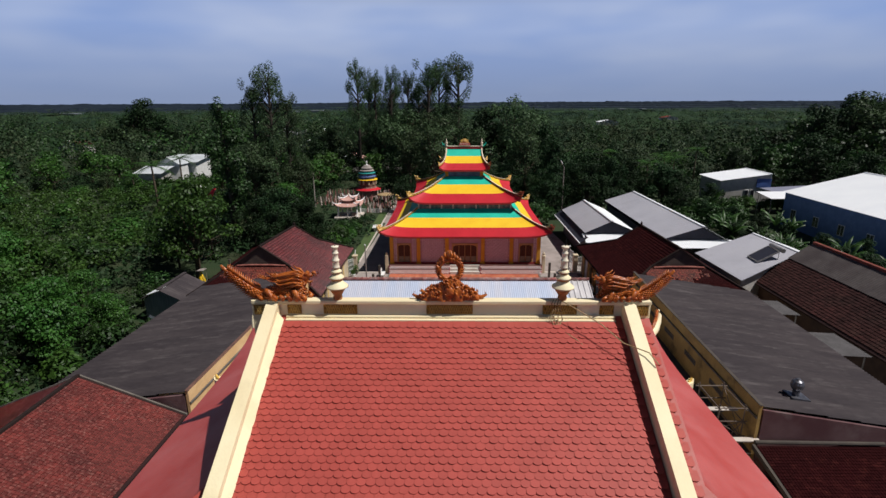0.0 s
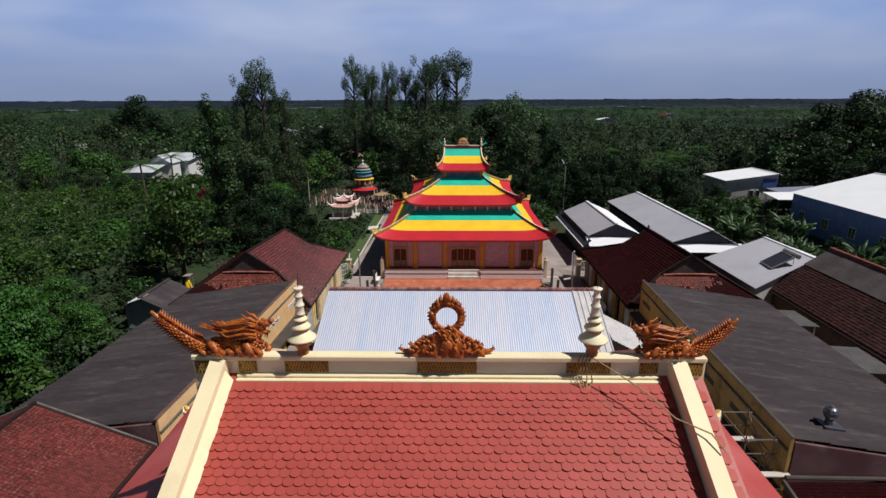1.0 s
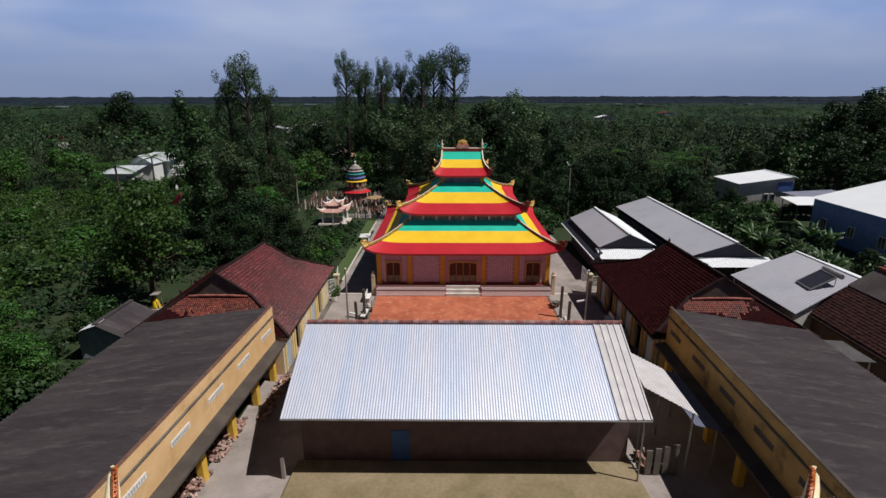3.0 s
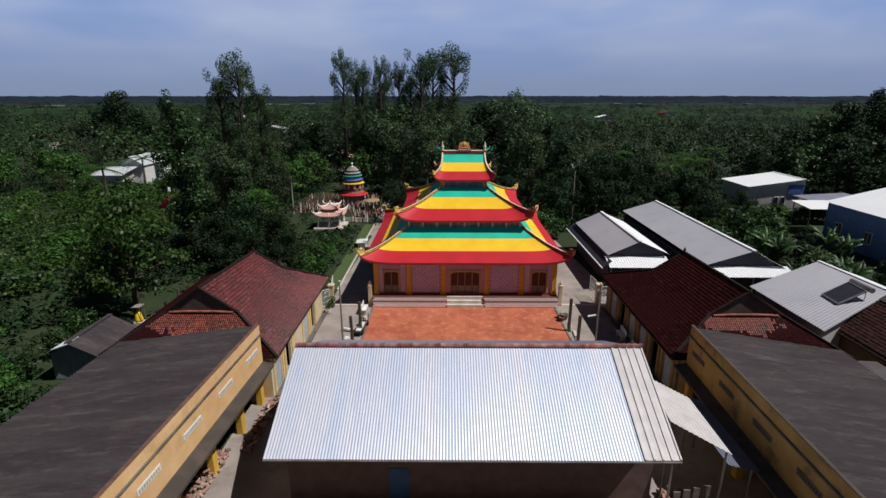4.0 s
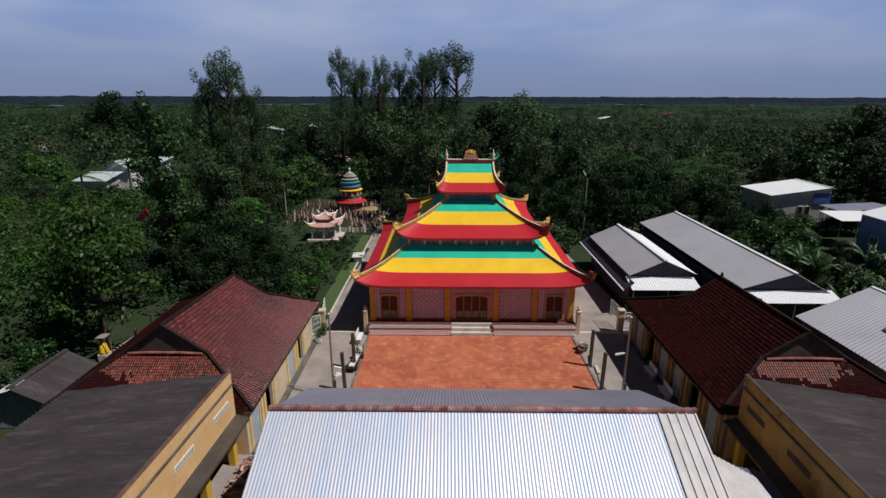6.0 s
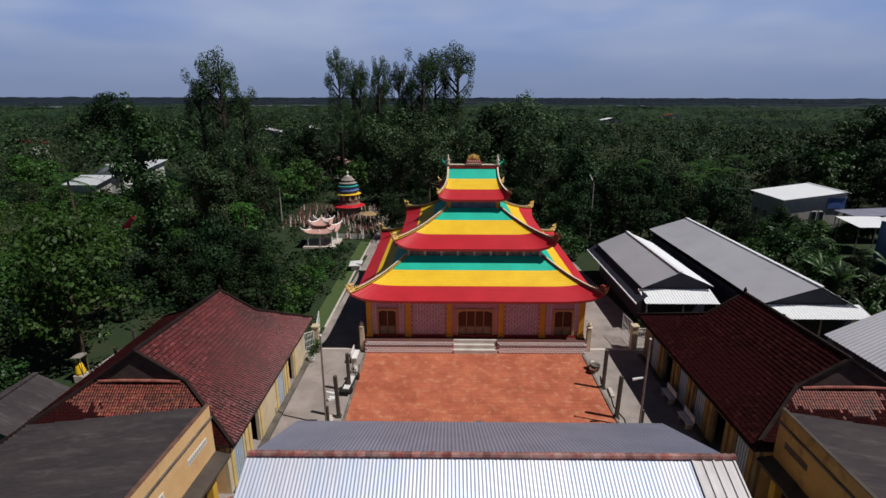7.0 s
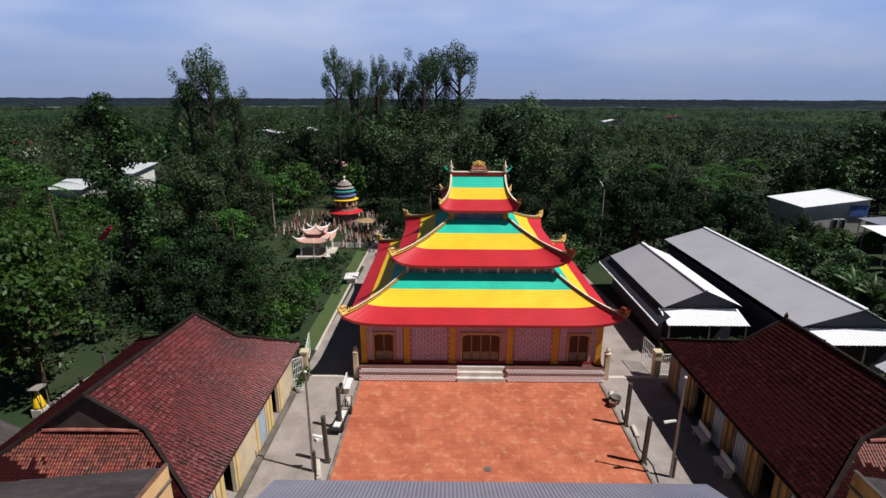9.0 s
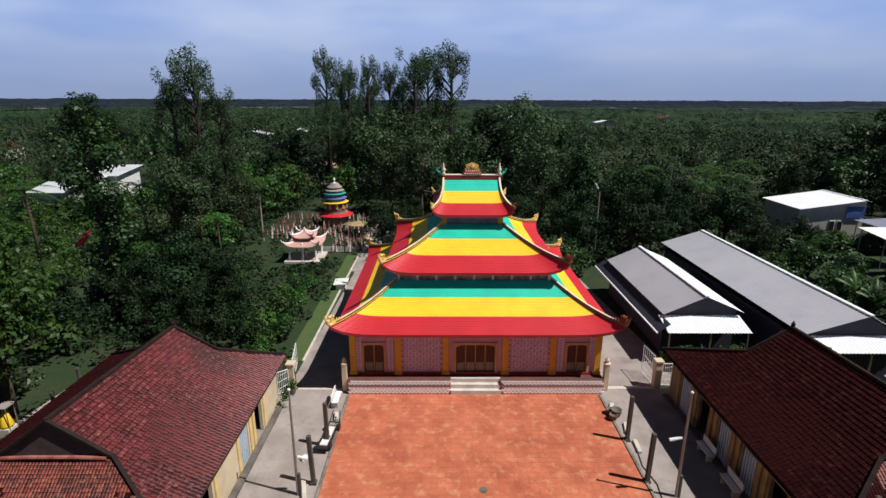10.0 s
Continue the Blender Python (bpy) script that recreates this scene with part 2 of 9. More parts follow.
M_cover = mat("weathered_cover_sheet", (0.075, 0.062, 0.062), (0.11, 0.095, 0.092), 0.85, scale=0.8, grain=12, stain=0.4, stain_col=(0.035, 0.03, 0.03), spec=0.1)
M_pale_wall = mat("pale_plaster", (0.62, 0.52, 0.36), (0.54, 0.45, 0.31), 0.85, fine=0.1, stain=0.3, stain_col=(0.3, 0.24, 0.17))
M_blue = mat("pale_blue_shutter", (0.22, 0.36, 0.52), (0.18, 0.30, 0.45), 0.7, fine=0.1)
M_grey_sheet = mat("grey_sheet_roof", (0.46, 0.455, 0.50), (0.42, 0.415, 0.46), 0.5, metal=0.15, scale=0.3, grain=15, fine=0.06, stain=0.2, stain_col=(0.2, 0.19, 0.19))
M_white_sheet = mat("white_sheet_roof", (0.82, 0.84, 0.86), (0.78, 0.8, 0.83), 0.45, scale=0.3, fine=0.04)
M_navy = mat("dark_navy_sheet", (0.035, 0.037, 0.055), (0.03, 0.03, 0.045), 0.6)
M_house_blue = mat("blue_grey_wall", (0.13, 0.20, 0.38), (0.10, 0.16, 0.31), 0.8)
M_house_pale = mat("pale_house_wall", (0.45, 0.43, 0.40), (0.38, 0.36, 0.34), 0.8, stain=0.3)
M_post = mat("dark_concrete_post", (0.085, 0.075, 0.062), (0.06, 0.053, 0.045), 0.85, grain=20)
M_white = mat("white_paint", (0.74, 0.74, 0.72), (0.66, 0.66, 0.64), 0.5)
M_steel = mat("galvanised_steel", (0.34, 0.33, 0.32), (0.24, 0.23, 0.22), 0.5, metal=0.6)
M_iron = mat("black_iron", (0.03, 0.03, 0.032), (0.02, 0.02, 0.022), 0.5, metal=0.3)
M_glass = mat("dark_glass", (0.02, 0.022, 0.028), (0.018, 0.02, 0.026), 0.12, spec=0.8, fine=0)
M_rope = mat("tan_rope", (0.40, 0.28, 0.15), (0.3, 0.2, 0.1), 0.85)
M_bark = mat("bark", (0.10, 0.075, 0.05), (0.06, 0.045, 0.03), 0.9, scale=4, grain=25, bump=0.5)
M_bark_dark = mat("dark_bark", (0.05, 0.04, 0.03), (0.03, 0.024, 0.018), 0.9, scale=4, grain=25, bump=0.5)
M_grass = mat("grass", (0.016, 0.036, 0.011), (0.027, 0.040, 0.014), 0.95, scale=0.25, grain=6, fine=0.4, stain=0.5, stain_col=(0.075, 0.058, 0.034), stain_scale=0.12, bump=0.5, bump_dist=0.1)
LEAF = [
    mat("broad_leaf", (0.030, 0.072, 0.016), (0.015, 0.040, 0.011), 0.5, scale=0.4, grain=3, pieces=0.5, fine=0.2, bump=0, translucent=0.25, spec=0.3, hue=0.018),
    mat("bright_leaf", (0.052, 0.128, 0.022), (0.029, 0.086, 0.016), 0.5, scale=0.4, grain=3, pieces=0.45, fine=0.2, bump=0, translucent=0.3, spec=0.3, hue=0.018),
    mat("dark_leaf", (0.017, 0.039, 0.013), (0.010, 0.025, 0.010), 0.6, scale=0.4, grain=3, pieces=0.5, fine=0.2, bump=0, translucent=0.14, spec=0.14, hue=0.018),
    mat("feathery_leaf", (0.058, 0.098, 0.041), (0.039, 0.071, 0.032), 0.55, scale=0.4, grain=3, pieces=0.5, fine=0.2, bump=0, translucent=0.25, spec=0.2, hue=0.018),
]
# distance haze is mixed into M_horizon, M_leaf_far and M_canopy_edge colours
M_horizon = mat("haze_tinted_foliage", (0.009, 0.015, 0.024), (0.014, 0.021, 0.031), 0.8, scale=0.012, grain=0.1, fine=0.3, bump=0, spec=0.1)
M_farfield = mat("pale_hazy_strip", (0.17, 0.19, 0.21), (0.12, 0.14, 0.16), 0.8, scale=0.05)
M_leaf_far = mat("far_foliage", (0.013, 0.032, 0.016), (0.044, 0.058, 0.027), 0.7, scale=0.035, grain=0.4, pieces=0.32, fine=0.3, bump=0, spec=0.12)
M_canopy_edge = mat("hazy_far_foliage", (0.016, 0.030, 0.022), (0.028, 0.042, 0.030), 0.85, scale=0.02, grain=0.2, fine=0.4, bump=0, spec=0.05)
M_canopy_far = mat("far_canopy_foliage", (0.008, 0.020, 0.012), (0.026, 0.050, 0.021), 0.8, scale=0.011, grain=0.6, fine=0.5, bump=0.6, spec=0.1, bump_dist=1.0)
M_banana = mat("banana_leaf", (0.042, 0.090, 0.022), (0.024, 0.058, 0.015), 0.45, spec=0.35, scale=1.0, pieces=0.4, bump=0, translucent=0.25)


# ---------------------------------------------------------------- mesh helpers
class Build:
    """Collects vertices and faces of one mesh."""

    def __init__(self):
        self.v, self.f = [], []

    def add(self, verts, faces):
        k = len(self.v)
        self.v.extend(tuple(p) for p in verts)
        self.f.extend(tuple(i + k for i in q) for q in faces)
        return self

    def box(self, x0, x1, y0, y1, z0, z1):
        return self.add([(x0, y0, z0), (x1, y0, z0), (x1, y1, z0), (x0, y1, z0), (x0, y0, z1), (x1, y0, z1), (x1, y1, z1), (x0, y1, z1)],
                        [(0, 3, 2, 1), (4, 5, 6, 7), (0, 1, 5, 4), (1, 2, 6, 5), (2, 3, 7, 6), (3, 0, 4, 7)])

    def bevel_box(self, x0, x1, y0, y1, z0, z1, b=0.02):
        lo, hi = (x0, y0, z0), (x1, y1, z1)
        c = bmesh.new()
        bmesh.ops.create_cube(c, size=1)
        for q in c.verts:
            q.co = [lo[i] + (q.co[i] + 0.5) * (hi[i] - lo[i]) for i in range(3)]
        bmesh.ops.bevel(c, geom=list(c.edges), offset=b, segments=1, affect="EDGES")
        c.verts.index_update()
        self.add([q.co[:] for q in c.verts], [[q.index for q in p.verts] for p in c.faces])
        c.free()
        return self

    def slab(self, pts, thick):
        """A solid under a planar polygon, thick metres down."""
        n = len(pts)
        low = [(p[0], p[1], p[2] - thick) for p in pts]
        return self.add(list(pts) + low, [tuple(range(n)), tuple(range(2 * n - 1, n - 1, -1))] + [(i, i + n, (i + 1) % n + n, (i + 1) % n) for i in range(n)])

    def tube(self, pts, radii, n=8, caps=True, flat=1.0):
        pts = [Vector(p) for p in pts]
        if isinstance(radii, (int, float)):
            radii = [radii] * len(pts)
        rings, up = [], Vector((0, 0, 1))
        for i, p in enumerate(pts):
            d = (pts[min(i + 1, len(pts) - 1)] - pts[max(i - 1, 0)]).normalized()
            a = d.cross(up if abs(d.z) < 0.95 else Vector((0, 1, 0))).normalized()
            b = a.cross(d).normalized()
            rings.append([p + (a * math.cos(2 * math.pi * k / n) + b * math.sin(2 * math.pi * k / n) * flat) * radii[i] for k in range(n)])
        fs = [(i * n + k, i * n + (k + 1) % n, (i + 1) * n + (k + 1) % n, (i + 1) * n + k) for i in range(len(pts) - 1) for k in range(n)]
        if caps:
            fs += [tuple(range(n - 1, -1, -1)), tuple((len(pts) - 1) * n + k for k in range(n))]
        return self.add([q for r in rings for q in r], fs)

    def sweep(self, pts, w, h0, h1):
        """A rectangular bar along a path: w wide, from h0 to h1 above it (numbers or lists)."""
        pts = [Vector(p) for p in pts]
        m = len(pts)
        w, h0, h1 = [list(q) if isinstance(q, (list, tuple)) else [q] * m for q in (w, h0, h1)]
        vs = []
        for i, p in enumerate(pts):
            d = pts[min(i + 1, m - 1)] - pts[max(i - 1, 0)]
            a = Vector((d.y, -d.x, 0))
            a = a.normalized() if a.length > 1e-6 else Vector((1, 0, 0))
            for s, hh in ((-1, h0[i]), (1, h0[i]), (1, h1[i]), (-1, h1[i])):
                vs.append(p + a * s * w[i] / 2 + Vector((0, 0, hh)))
        fs = [(i * 4 + k, i * 4 + (k + 1) % 4, i * 4 + 4 + (k + 1) % 4, i * 4 + 4 + k) for i in range(m - 1) for k in range(4)]
        return self.add(vs, fs + [(3, 2, 1, 0), (m * 4 - 4, m * 4 - 3, m * 4 - 2, m * 4 - 1)])

    def lathe(self, prof, n=16, at=(0, 0, 0)):
        vs = [(at[0] + r * math.cos(2 * math.pi * k / n), at[1] + r * math.sin(2 * math.pi * k / n), at[2] + z) for r, z in prof for k in range(n)]
        fs = [(i * n + k, i * n + (k + 1) % n, (i + 1) * n + (k + 1) % n, (i + 1) * n + k) for i in range(len(prof) - 1) for k in range(n)]
        return self.add(vs, fs + [tuple(range(n - 1, -1, -1)), tuple((len(prof) - 1) * n + k for k in range(n))])

    def grid(self, fn, nu, nv):
        vs = [fn(i / nu, j / nv) for j in range(nv + 1) for i in range(nu + 1)]
        return self.add(vs, [(j * (nu + 1) + i, j * (nu + 1) + i + 1, (j + 1) * (nu + 1) + i + 1, (j + 1) * (nu + 1) + i) for j in range(nv) for i in range(nu)])

    def wall_with_holes(self, at, s0, s1, z0, z1, holes, thick, axis="x"):
        """One upright wall along axis from s0 to s1, its face at 'at', thick deep, with rectangular holes (a, b, low, high)."""
        ss = sorted({s0, s1, *[h[0] for h in holes], *[h[1] for h in holes]})
        zs = sorted({z0, z1, *[h[2] for h in holes], *[h[3] for h in holes]})
        ns, nz = len(ss), len(zs)
        spot = (lambda s, t, z: (s, at + t, z)) if axis == "x" else (lambda s, t, z: (at + t, s, z))
        vs = [spot(s, t, z) for t in (0, thick) for z in zs for s in ss]
        idx = lambda t, j, i: t * ns * nz + j * ns + i
        solid = {(i, j) for i in range(ns - 1) for j in range(nz - 1)
                 if not any(h[0] < (ss[i] + ss[i + 1]) / 2 < h[1] and h[2] < (zs[j] + zs[j + 1]) / 2 < h[3] for h in holes)}
        fs = []
        for i, j in solid:
            fs += [(idx(0, j, i), idx(0, j, i + 1), idx(0, j + 1, i + 1), idx(0, j + 1, i)), (idx(1, j + 1, i), idx(1, j + 1, i + 1), idx(1, j, i + 1), idx(1, j, i))]
            for di, dj, a, c in ((-1, 0, (j, i), (j + 1, i)), (1, 0, (j, i + 1), (j + 1, i + 1)), (0, -1, (j, i), (j, i + 1)), (0, 1, (j + 1, i), (j + 1, i + 1))):
                if (i + di, j + dj) not in solid:
                    fs.append((idx(0, *a), idx(0, *c), idx(1, *c), idx(1, *a)))
        used = sorted({k for f in fs for k in f})
        again = {k: n for n, k in enumerate(used)}
        return self.add([vs[k] for k in used], [tuple(again[k] for k in f) for f in fs])

    def spike(self, base, tip, r, n=5):
        base, tip = Vector(base), Vector(tip)
        d = (tip - base).normalized()
        a = d.orthogonal().normalized()
        b = d.cross(a)
        ring = [base + (a * math.cos(2 * math.pi * k / n) + b * math.sin(2 * math.pi * k / n)) * r for k in range(n)]
        return self.add(ring + [tip], [(k, (k + 1) % n, n) for k in range(n)] + [tuple(range(n - 1, -1, -1))])

    def blob(self, c, r, seed=0, n=8, m=6, rough=0.25):
        rx, ry, rz = r if isinstance(r, (tuple, list)) else (r, r, r)
        rnd = random.Random(seed)
        vs = [(c[0], c[1], c[2] + rz)]
        for j in range(1, m):
            for k in range(n):
                a, t = 2 * math.pi * k / n, math.pi * j / m
                q = 1 + rnd.uniform(-rough, rough)
                vs.append((c[0] + rx * q * math.sin(t) * math.cos(a), c[1] + ry * q * math.sin(t) * math.sin(a), c[2] + rz * q * math.cos(t)))
        vs.append((c[0], c[1], c[2] - rz))
        fs = [(0, 1 + k, 1 + (k + 1) % n) for k in range(n)]
        for j in range(m - 2):
            fs += [(1 + j * n + k, 1 + (j + 1) * n + k, 1 + (j + 1) * n + (k + 1) % n, 1 + j * n + (k + 1) % n) for k in range(n)]
        e = len(vs) - 1
        return self.add(vs, fs + [(1 + (m - 2) * n + k, e, 1 + (m - 2) * n + (k + 1) % n) for k in range(n)])

    def spin(self, m):
        self.v = [tuple(m @ Vector(p)) for p in self.v]
        return self


def mesh_of(name, b, material, smooth=False):
    me = bpy.data.meshes.new(name)
    me.from_pydata(b.v, [], b.f)
    me.materials.append(material)
    if smooth:
        me.shade_smooth()
    me.update()
    return me


def base_of(ob):
    p = Vector(ob.location)
    while ob.parent:
        ob = ob.parent
        p += Vector(ob.location)
    return p


def part(name, b, material, parent, label="", smooth=False):
    """One mesh object under a thing or a part; b is in world metres."""
    o = base_of(parent)
    b.v = [(x - o.x, y - o.y, z - o.z) for x, y, z in b.v]
    ob = new(name, mesh_of(name, b, material, smooth))
    ob.parent = parent
    if label:
        tagged(ob, label)
    return ob


def thing(name, label, category, at=(0, 0, 0), group=""):
    ob = new(name)
    ob.location = at
    return tagged(ob, label, category, group)


def solo(name, b, material, label, category="", kind="", group="", smooth=False, at=None):
    """A thing that is one mesh."""
    if at is not None:
        b.v = [(x - at[0], y - at[1], z - at[2]) for x, y, z in b.v]
    ob = new(name, mesh_of(name, b, material, smooth))
    if at is not None:
        ob.location = at
    return tagged(ob, label, category, group, kind)


def leaf_mesh(name, pos, nor, size, material, rng, aspect=0.62):
    """Many small bent leaf clumps: two triangles each, folded along the middle."""
    n = len(pos)
    a = np.cross(nor, rng.normal(size=(n, 3)))
    a /= np.linalg.norm(a, axis=1)[:, None] + 1e-9
    b = np.cross(nor, a)
    s = size[:, None]
    v = np.empty((n, 4, 3))
    v[:, 0] = pos - a * s * 0.5
    v[:, 1] = pos + b * s * 0.5 * aspect + nor * s * 0.10
    v[:, 2] = pos + a * s * 0.5 - nor * s * 0.16
    v[:, 3] = pos - b * s * 0.5 * aspect + nor * s * 0.10
    me = bpy.data.meshes.new(name)
    me.vertices.add(4 * n)
    me.vertices.foreach_set("co", v.ravel())
    me.loops.add(4 * n)
    me.loops.foreach_set("vertex_index", np.arange(4 * n, dtype=np.int32))
    me.polygons.add(n)
    me.polygons.foreach_set("loop_start", np.arange(0, 4 * n, 4, dtype=np.int32))
    me.materials.append(material)
    me.update(calc_edges=True)
    me.validate()
    return me


def pieces_on(parent, mesh, spots, count, name, material, stuff_name, label=""):
    """Pieces as objects sharing one mesh for the first spots; the rest joined as one part."""
    o = base_of(parent)
    for m in spots[:count]:
        ob = new(name, mesh)
        ob.parent = parent
        ob.matrix_basis = Matrix.Translation(-o) @ m
    rest = spots[count:]
    if rest:
        vs = np.array([q.co[:] + (1,) for q in mesh.vertices])
        fs = [tuple(p.vertices) for p in mesh.polygons]
        b = Build()
        for m in rest:
            b.add((vs @ np.array(m).T)[:, :3].tolist(), fs)
        ob = part(stuff_name, b, material, parent, label)
        tagged(ob, kind="stuff")


def plane_spots(origin, u, v, nu, nv, pu, pv, inside, stagger=True, lift=0.0, tilt=0.0, jitter=0.0, seed=0):
    """Poses for tiles on a slope: u across, v down the slope; inside(s, d) says which stay."""
    rnd = random.Random(seed)
    u, v = Vector(u).normalized(), Vector(v).normalized()
    w = u.cross(v)
    if w.z < 0:
        w = -w
    spots = []
    for j in range(nv):
        for i in range(nu + 1):
            s, d = (i + (0.5 if stagger and j % 2 else 0.0)) * pu, (j + 0.5) * pv
            if inside(s, d):
                p = Vector(origin) + u * s + v * d + w * (lift + rnd.uniform(-jitter, jitter))
                b = Matrix((u, -v, w)).transposed() if u.cross(-v).dot(w) > 0 else Matrix((-u, -v, w)).transposed()
                q = b.to_4x4() @ Matrix.Rotation(tilt + rnd.uniform(-jitter, jitter), 4, "X") @ Matrix.Rotation(rnd.uniform(-jitter, jitter), 4, "Z")
                spots.append(Matrix.Translation(p) @ q)
    return spots


# ---------------------------------------------------------------- ground and yard
def ground_z(x, y):
    d = max(0.0, math.hypot(x, y - 10) - 70)
    return -0.06 + min(1.0, d / 60) * 0.35 * math.sin(x * 0.021) * math.cos(y * 0.017)


edges = [-4000, -2000, -900, -400, -200] + list(range(-120, 121, 12)) + [200, 400, 900, 2000, 4000]
gb = Build()
gb.add([(x, y, ground_z(x, y) if max(abs(x), abs(y)) < 500 else -0.06) for y in edges for x in edges],
       [(j * len(edges) + i, j * len(edges) + i + 1, (j + 1) * len(edges) + i + 1, (j + 1) * len(edges) + i) for j in range(len(edges) - 1) for i in range(len(edges) - 1)])
solo("ground", gb, M_grass, "green grass and bare earth reaching the horizon", "ground", "structure")
b = Build().slab([(-14.4, -58, -0.02), (14.4, -58, -0.02), (14.9, 3, -0.02), (13.2, 24, -0.02), (8, 26, -0.02), (-12.4, 26, -0.02), (-13.0, 0.6, -0.02), (-14.4, 0.6, -0.02)], 0.4)
solo("pavement", b, M_conc, "worn grey concrete yard with stains", "pavement", "structure")
b = Build().bevel_box(-8.6, 8.35, -14.6, -0.02, -0.2, -0.006, 0.006)
court = solo("courtyard_paving", b, M_joint, "weathered orange terracotta paving before the temple", "paving", "structure")
b = Build()
for x0, x1 in ((-8.75, -8.604), (8.354, 8.52)):
    for k in range(9):
        y0 = -14.5 + k * 1.6
        b.bevel_box(x0, x1, y0, y0 + 1.57, -0.2, 0.07, 0.015)
solo("kerb", b, mat("mossy_kerb_concrete", (0.24, 0.215, 0.19), (0.13, 0.115, 0.095), 0.9, scale=1.2, grain=12, fine=0.2, stain=0.5), "mossy concrete edging stones along the paving", "kerb", "structure")


# ---------------------------------------------------------------- main temple
HC = 9.5  # centre of the hall, along y


def turned(k, x, o, z):
    """A point x along and o outwards on side k (0 front, 1 right, 2 back, 3 left)."""
    return [(x, HC - o, z), (o, HC + x, z), (-x, HC + o, z), (-o, HC - x, z)][k]


class Tier:
    def __init__(self, top, eave, zt, ze, rise, pw=1.0):
        self.top, self.eave, self.zt, self.ze, self.rise, self.pw = top, eave, zt, ze, rise, pw

    def at(self, k, u, s, lift=0.0):
        a, o = (0, 1) if k % 2 == 0 else (1, 0)
        g = [self.top[i] + (self.eave[i] - self.top[i]) * (s ** self.pw if i == 0 else s) for i in (0, 1)]
        e = 0.12 * s ** 3 * abs(u) ** 8
        z = self.zt + (self.ze - self.zt) * s - 0.10 * math.sin(math.pi * s) + self.rise * s ** 2.2 * abs(u) ** 11
        return turned(k, u * (g[a] + e), g[o] + e, z + lift)

    def band(self, k, s0, s1, n, nu=30):
        b = Build()
        us = [math.copysign(abs(q) ** 0.6, q) for q in (2 * i / nu - 1 for i in range(nu + 1))]
        for j in range(n):
            a, c = s0 + (s1 - s0) * j / n, s0 + (s1 - s0) * (j + 1) / n
            rows = [[self.at(k, u, a, 0.0) for u in us], [self.at(k, u, c, 0.012) for u in us], [self.at(k, u, c, -0.006) for u in us]]
            vs = [p for r in rows for p in r]
            m = nu + 1
            b.add(vs, [(r * m + i + m, r * m + i + 1 + m, r * m + i + 1, r * m + i) for r in (0, 1) for i in range(nu)])
        return b


temple = thing("temple_hall", "three-tiered temple hall with green, yellow and red striped roofs", "temple", (0, HC, 0))
# podium with scalloped risers
b = Build().bevel_box(-8.72, -1.72, 0.0, 1.2, -0.1, 0.55, 0.02).bevel_box(1.72, 8.72, 0.0, 1.2, -0.1, 0.55, 0.02).bevel_box(-8.71, 8.71, 1.0, 18.6, -0.1, 0.548, 0.02)
podium = part("podium", b, M_scallop_r, temple, "rose podium with white scalloped trim")
b = Build().bevel_box(-8.74, -1.72, 0.16, 1.2, 0.5, 0.93, 0.02).bevel_box(1.72, 8.74, 0.16, 1.2, 0.5, 0.93, 0.02).bevel_box(-8.73, 8.73, 0.98, 18.4, 0.5, 0.928, 0.02)
part("podium_step", b, M_scallop_r, temple)
part("terrace_floor", Build().bevel_box(-8.76, -1.72, 0.13, 1.0, 0.931, 0.951, 0.005).bevel_box(1.72, 8.76, 0.13, 1.0, 0.931, 0.951, 0.005).bevel_box(-1.72, 1.72, 0.72, 1.0, 0.929, 0.949, 0.005), M_deck, temple, "worn brown terrace floor")
half_disc = Build()
pr = [(0.140 * math.cos(math.pi * k / 8), -0.155 * math.sin(math.pi * k / 8)) for k in range(9)]
half_disc.add([(x, -0.02, z) for x, z in pr] + [(x, 0.02, z) for x, z in pr], [tuple(range(9)), tuple(range(17, 8, -1))] + [(k, k + 9, k + 10, k + 1) for k in range(8)] + [(8, 17, 9, 0)])
sc_mesh = mesh_of("scallop", half_disc, M_scallop_w)
spots = []
for row, (yy, zz) in enumerate(((-0.03, 0.53), (-0.03, 0.365), (-0.03, 0.20), (0.13, 0.91), (0.13, 0.755))):
    for k in range(66):
        x = -8.55 + 0.264 * k + (0.132 if row % 2 else 0)
        if abs(x) > 1.8 and abs(x) < 8.65:
            spots.append(Matrix.Translation((x, yy, zz)))
pieces_on(podium, sc_mesh, spots, 300, "scallop", M_scallop_w, "scallops")
part("podium_moulding", Build().bevel_box(-8.73, -1.73, -0.06, 0.15, 0.552, 0.585, 0.008).bevel_box(1.73, 8.73, -0.06, 0.15, 0.552, 0.585, 0.008), M_deck, temple, "dark edge moulding of the lower step")
b = Build()
for k in range(3):
    b.bevel_box(-1.715, 1.715, -0.10 + 0.27 * k, 0.98, -0.02 + 0.02 * k, 0.31 + 0.309 * k, 0.02)
part("front_steps", b, M_step, temple, "pale stone steps to the door")
# walls
WY, WX = 1.0, 8.55
holes = [(-7.7, -6.3, 3.25), (-1.36, 1.36, 3.25), (6.3, 7.7, 3.25)]
b = Build().wall_with_holes(WY, -WX, WX, 0.952, 4.6, [(h[0], h[1], 0.952, h[2]) for h in holes], 0.3)
front_wall = part("wall", b, M_pink, temple, "pink front wall with pale brick relief")
for x0, x1, y0, y1 in ((-WX, -WX + 0.3, WY + 0.302, 17.7), (WX - 0.3, WX, WY + 0.302, 17.7), (-WX, WX, 17.702, 18.0)):
    part("wall", Build().box(x0, x1, y0, y1, 0.952, 4.6), M_pink, temple)
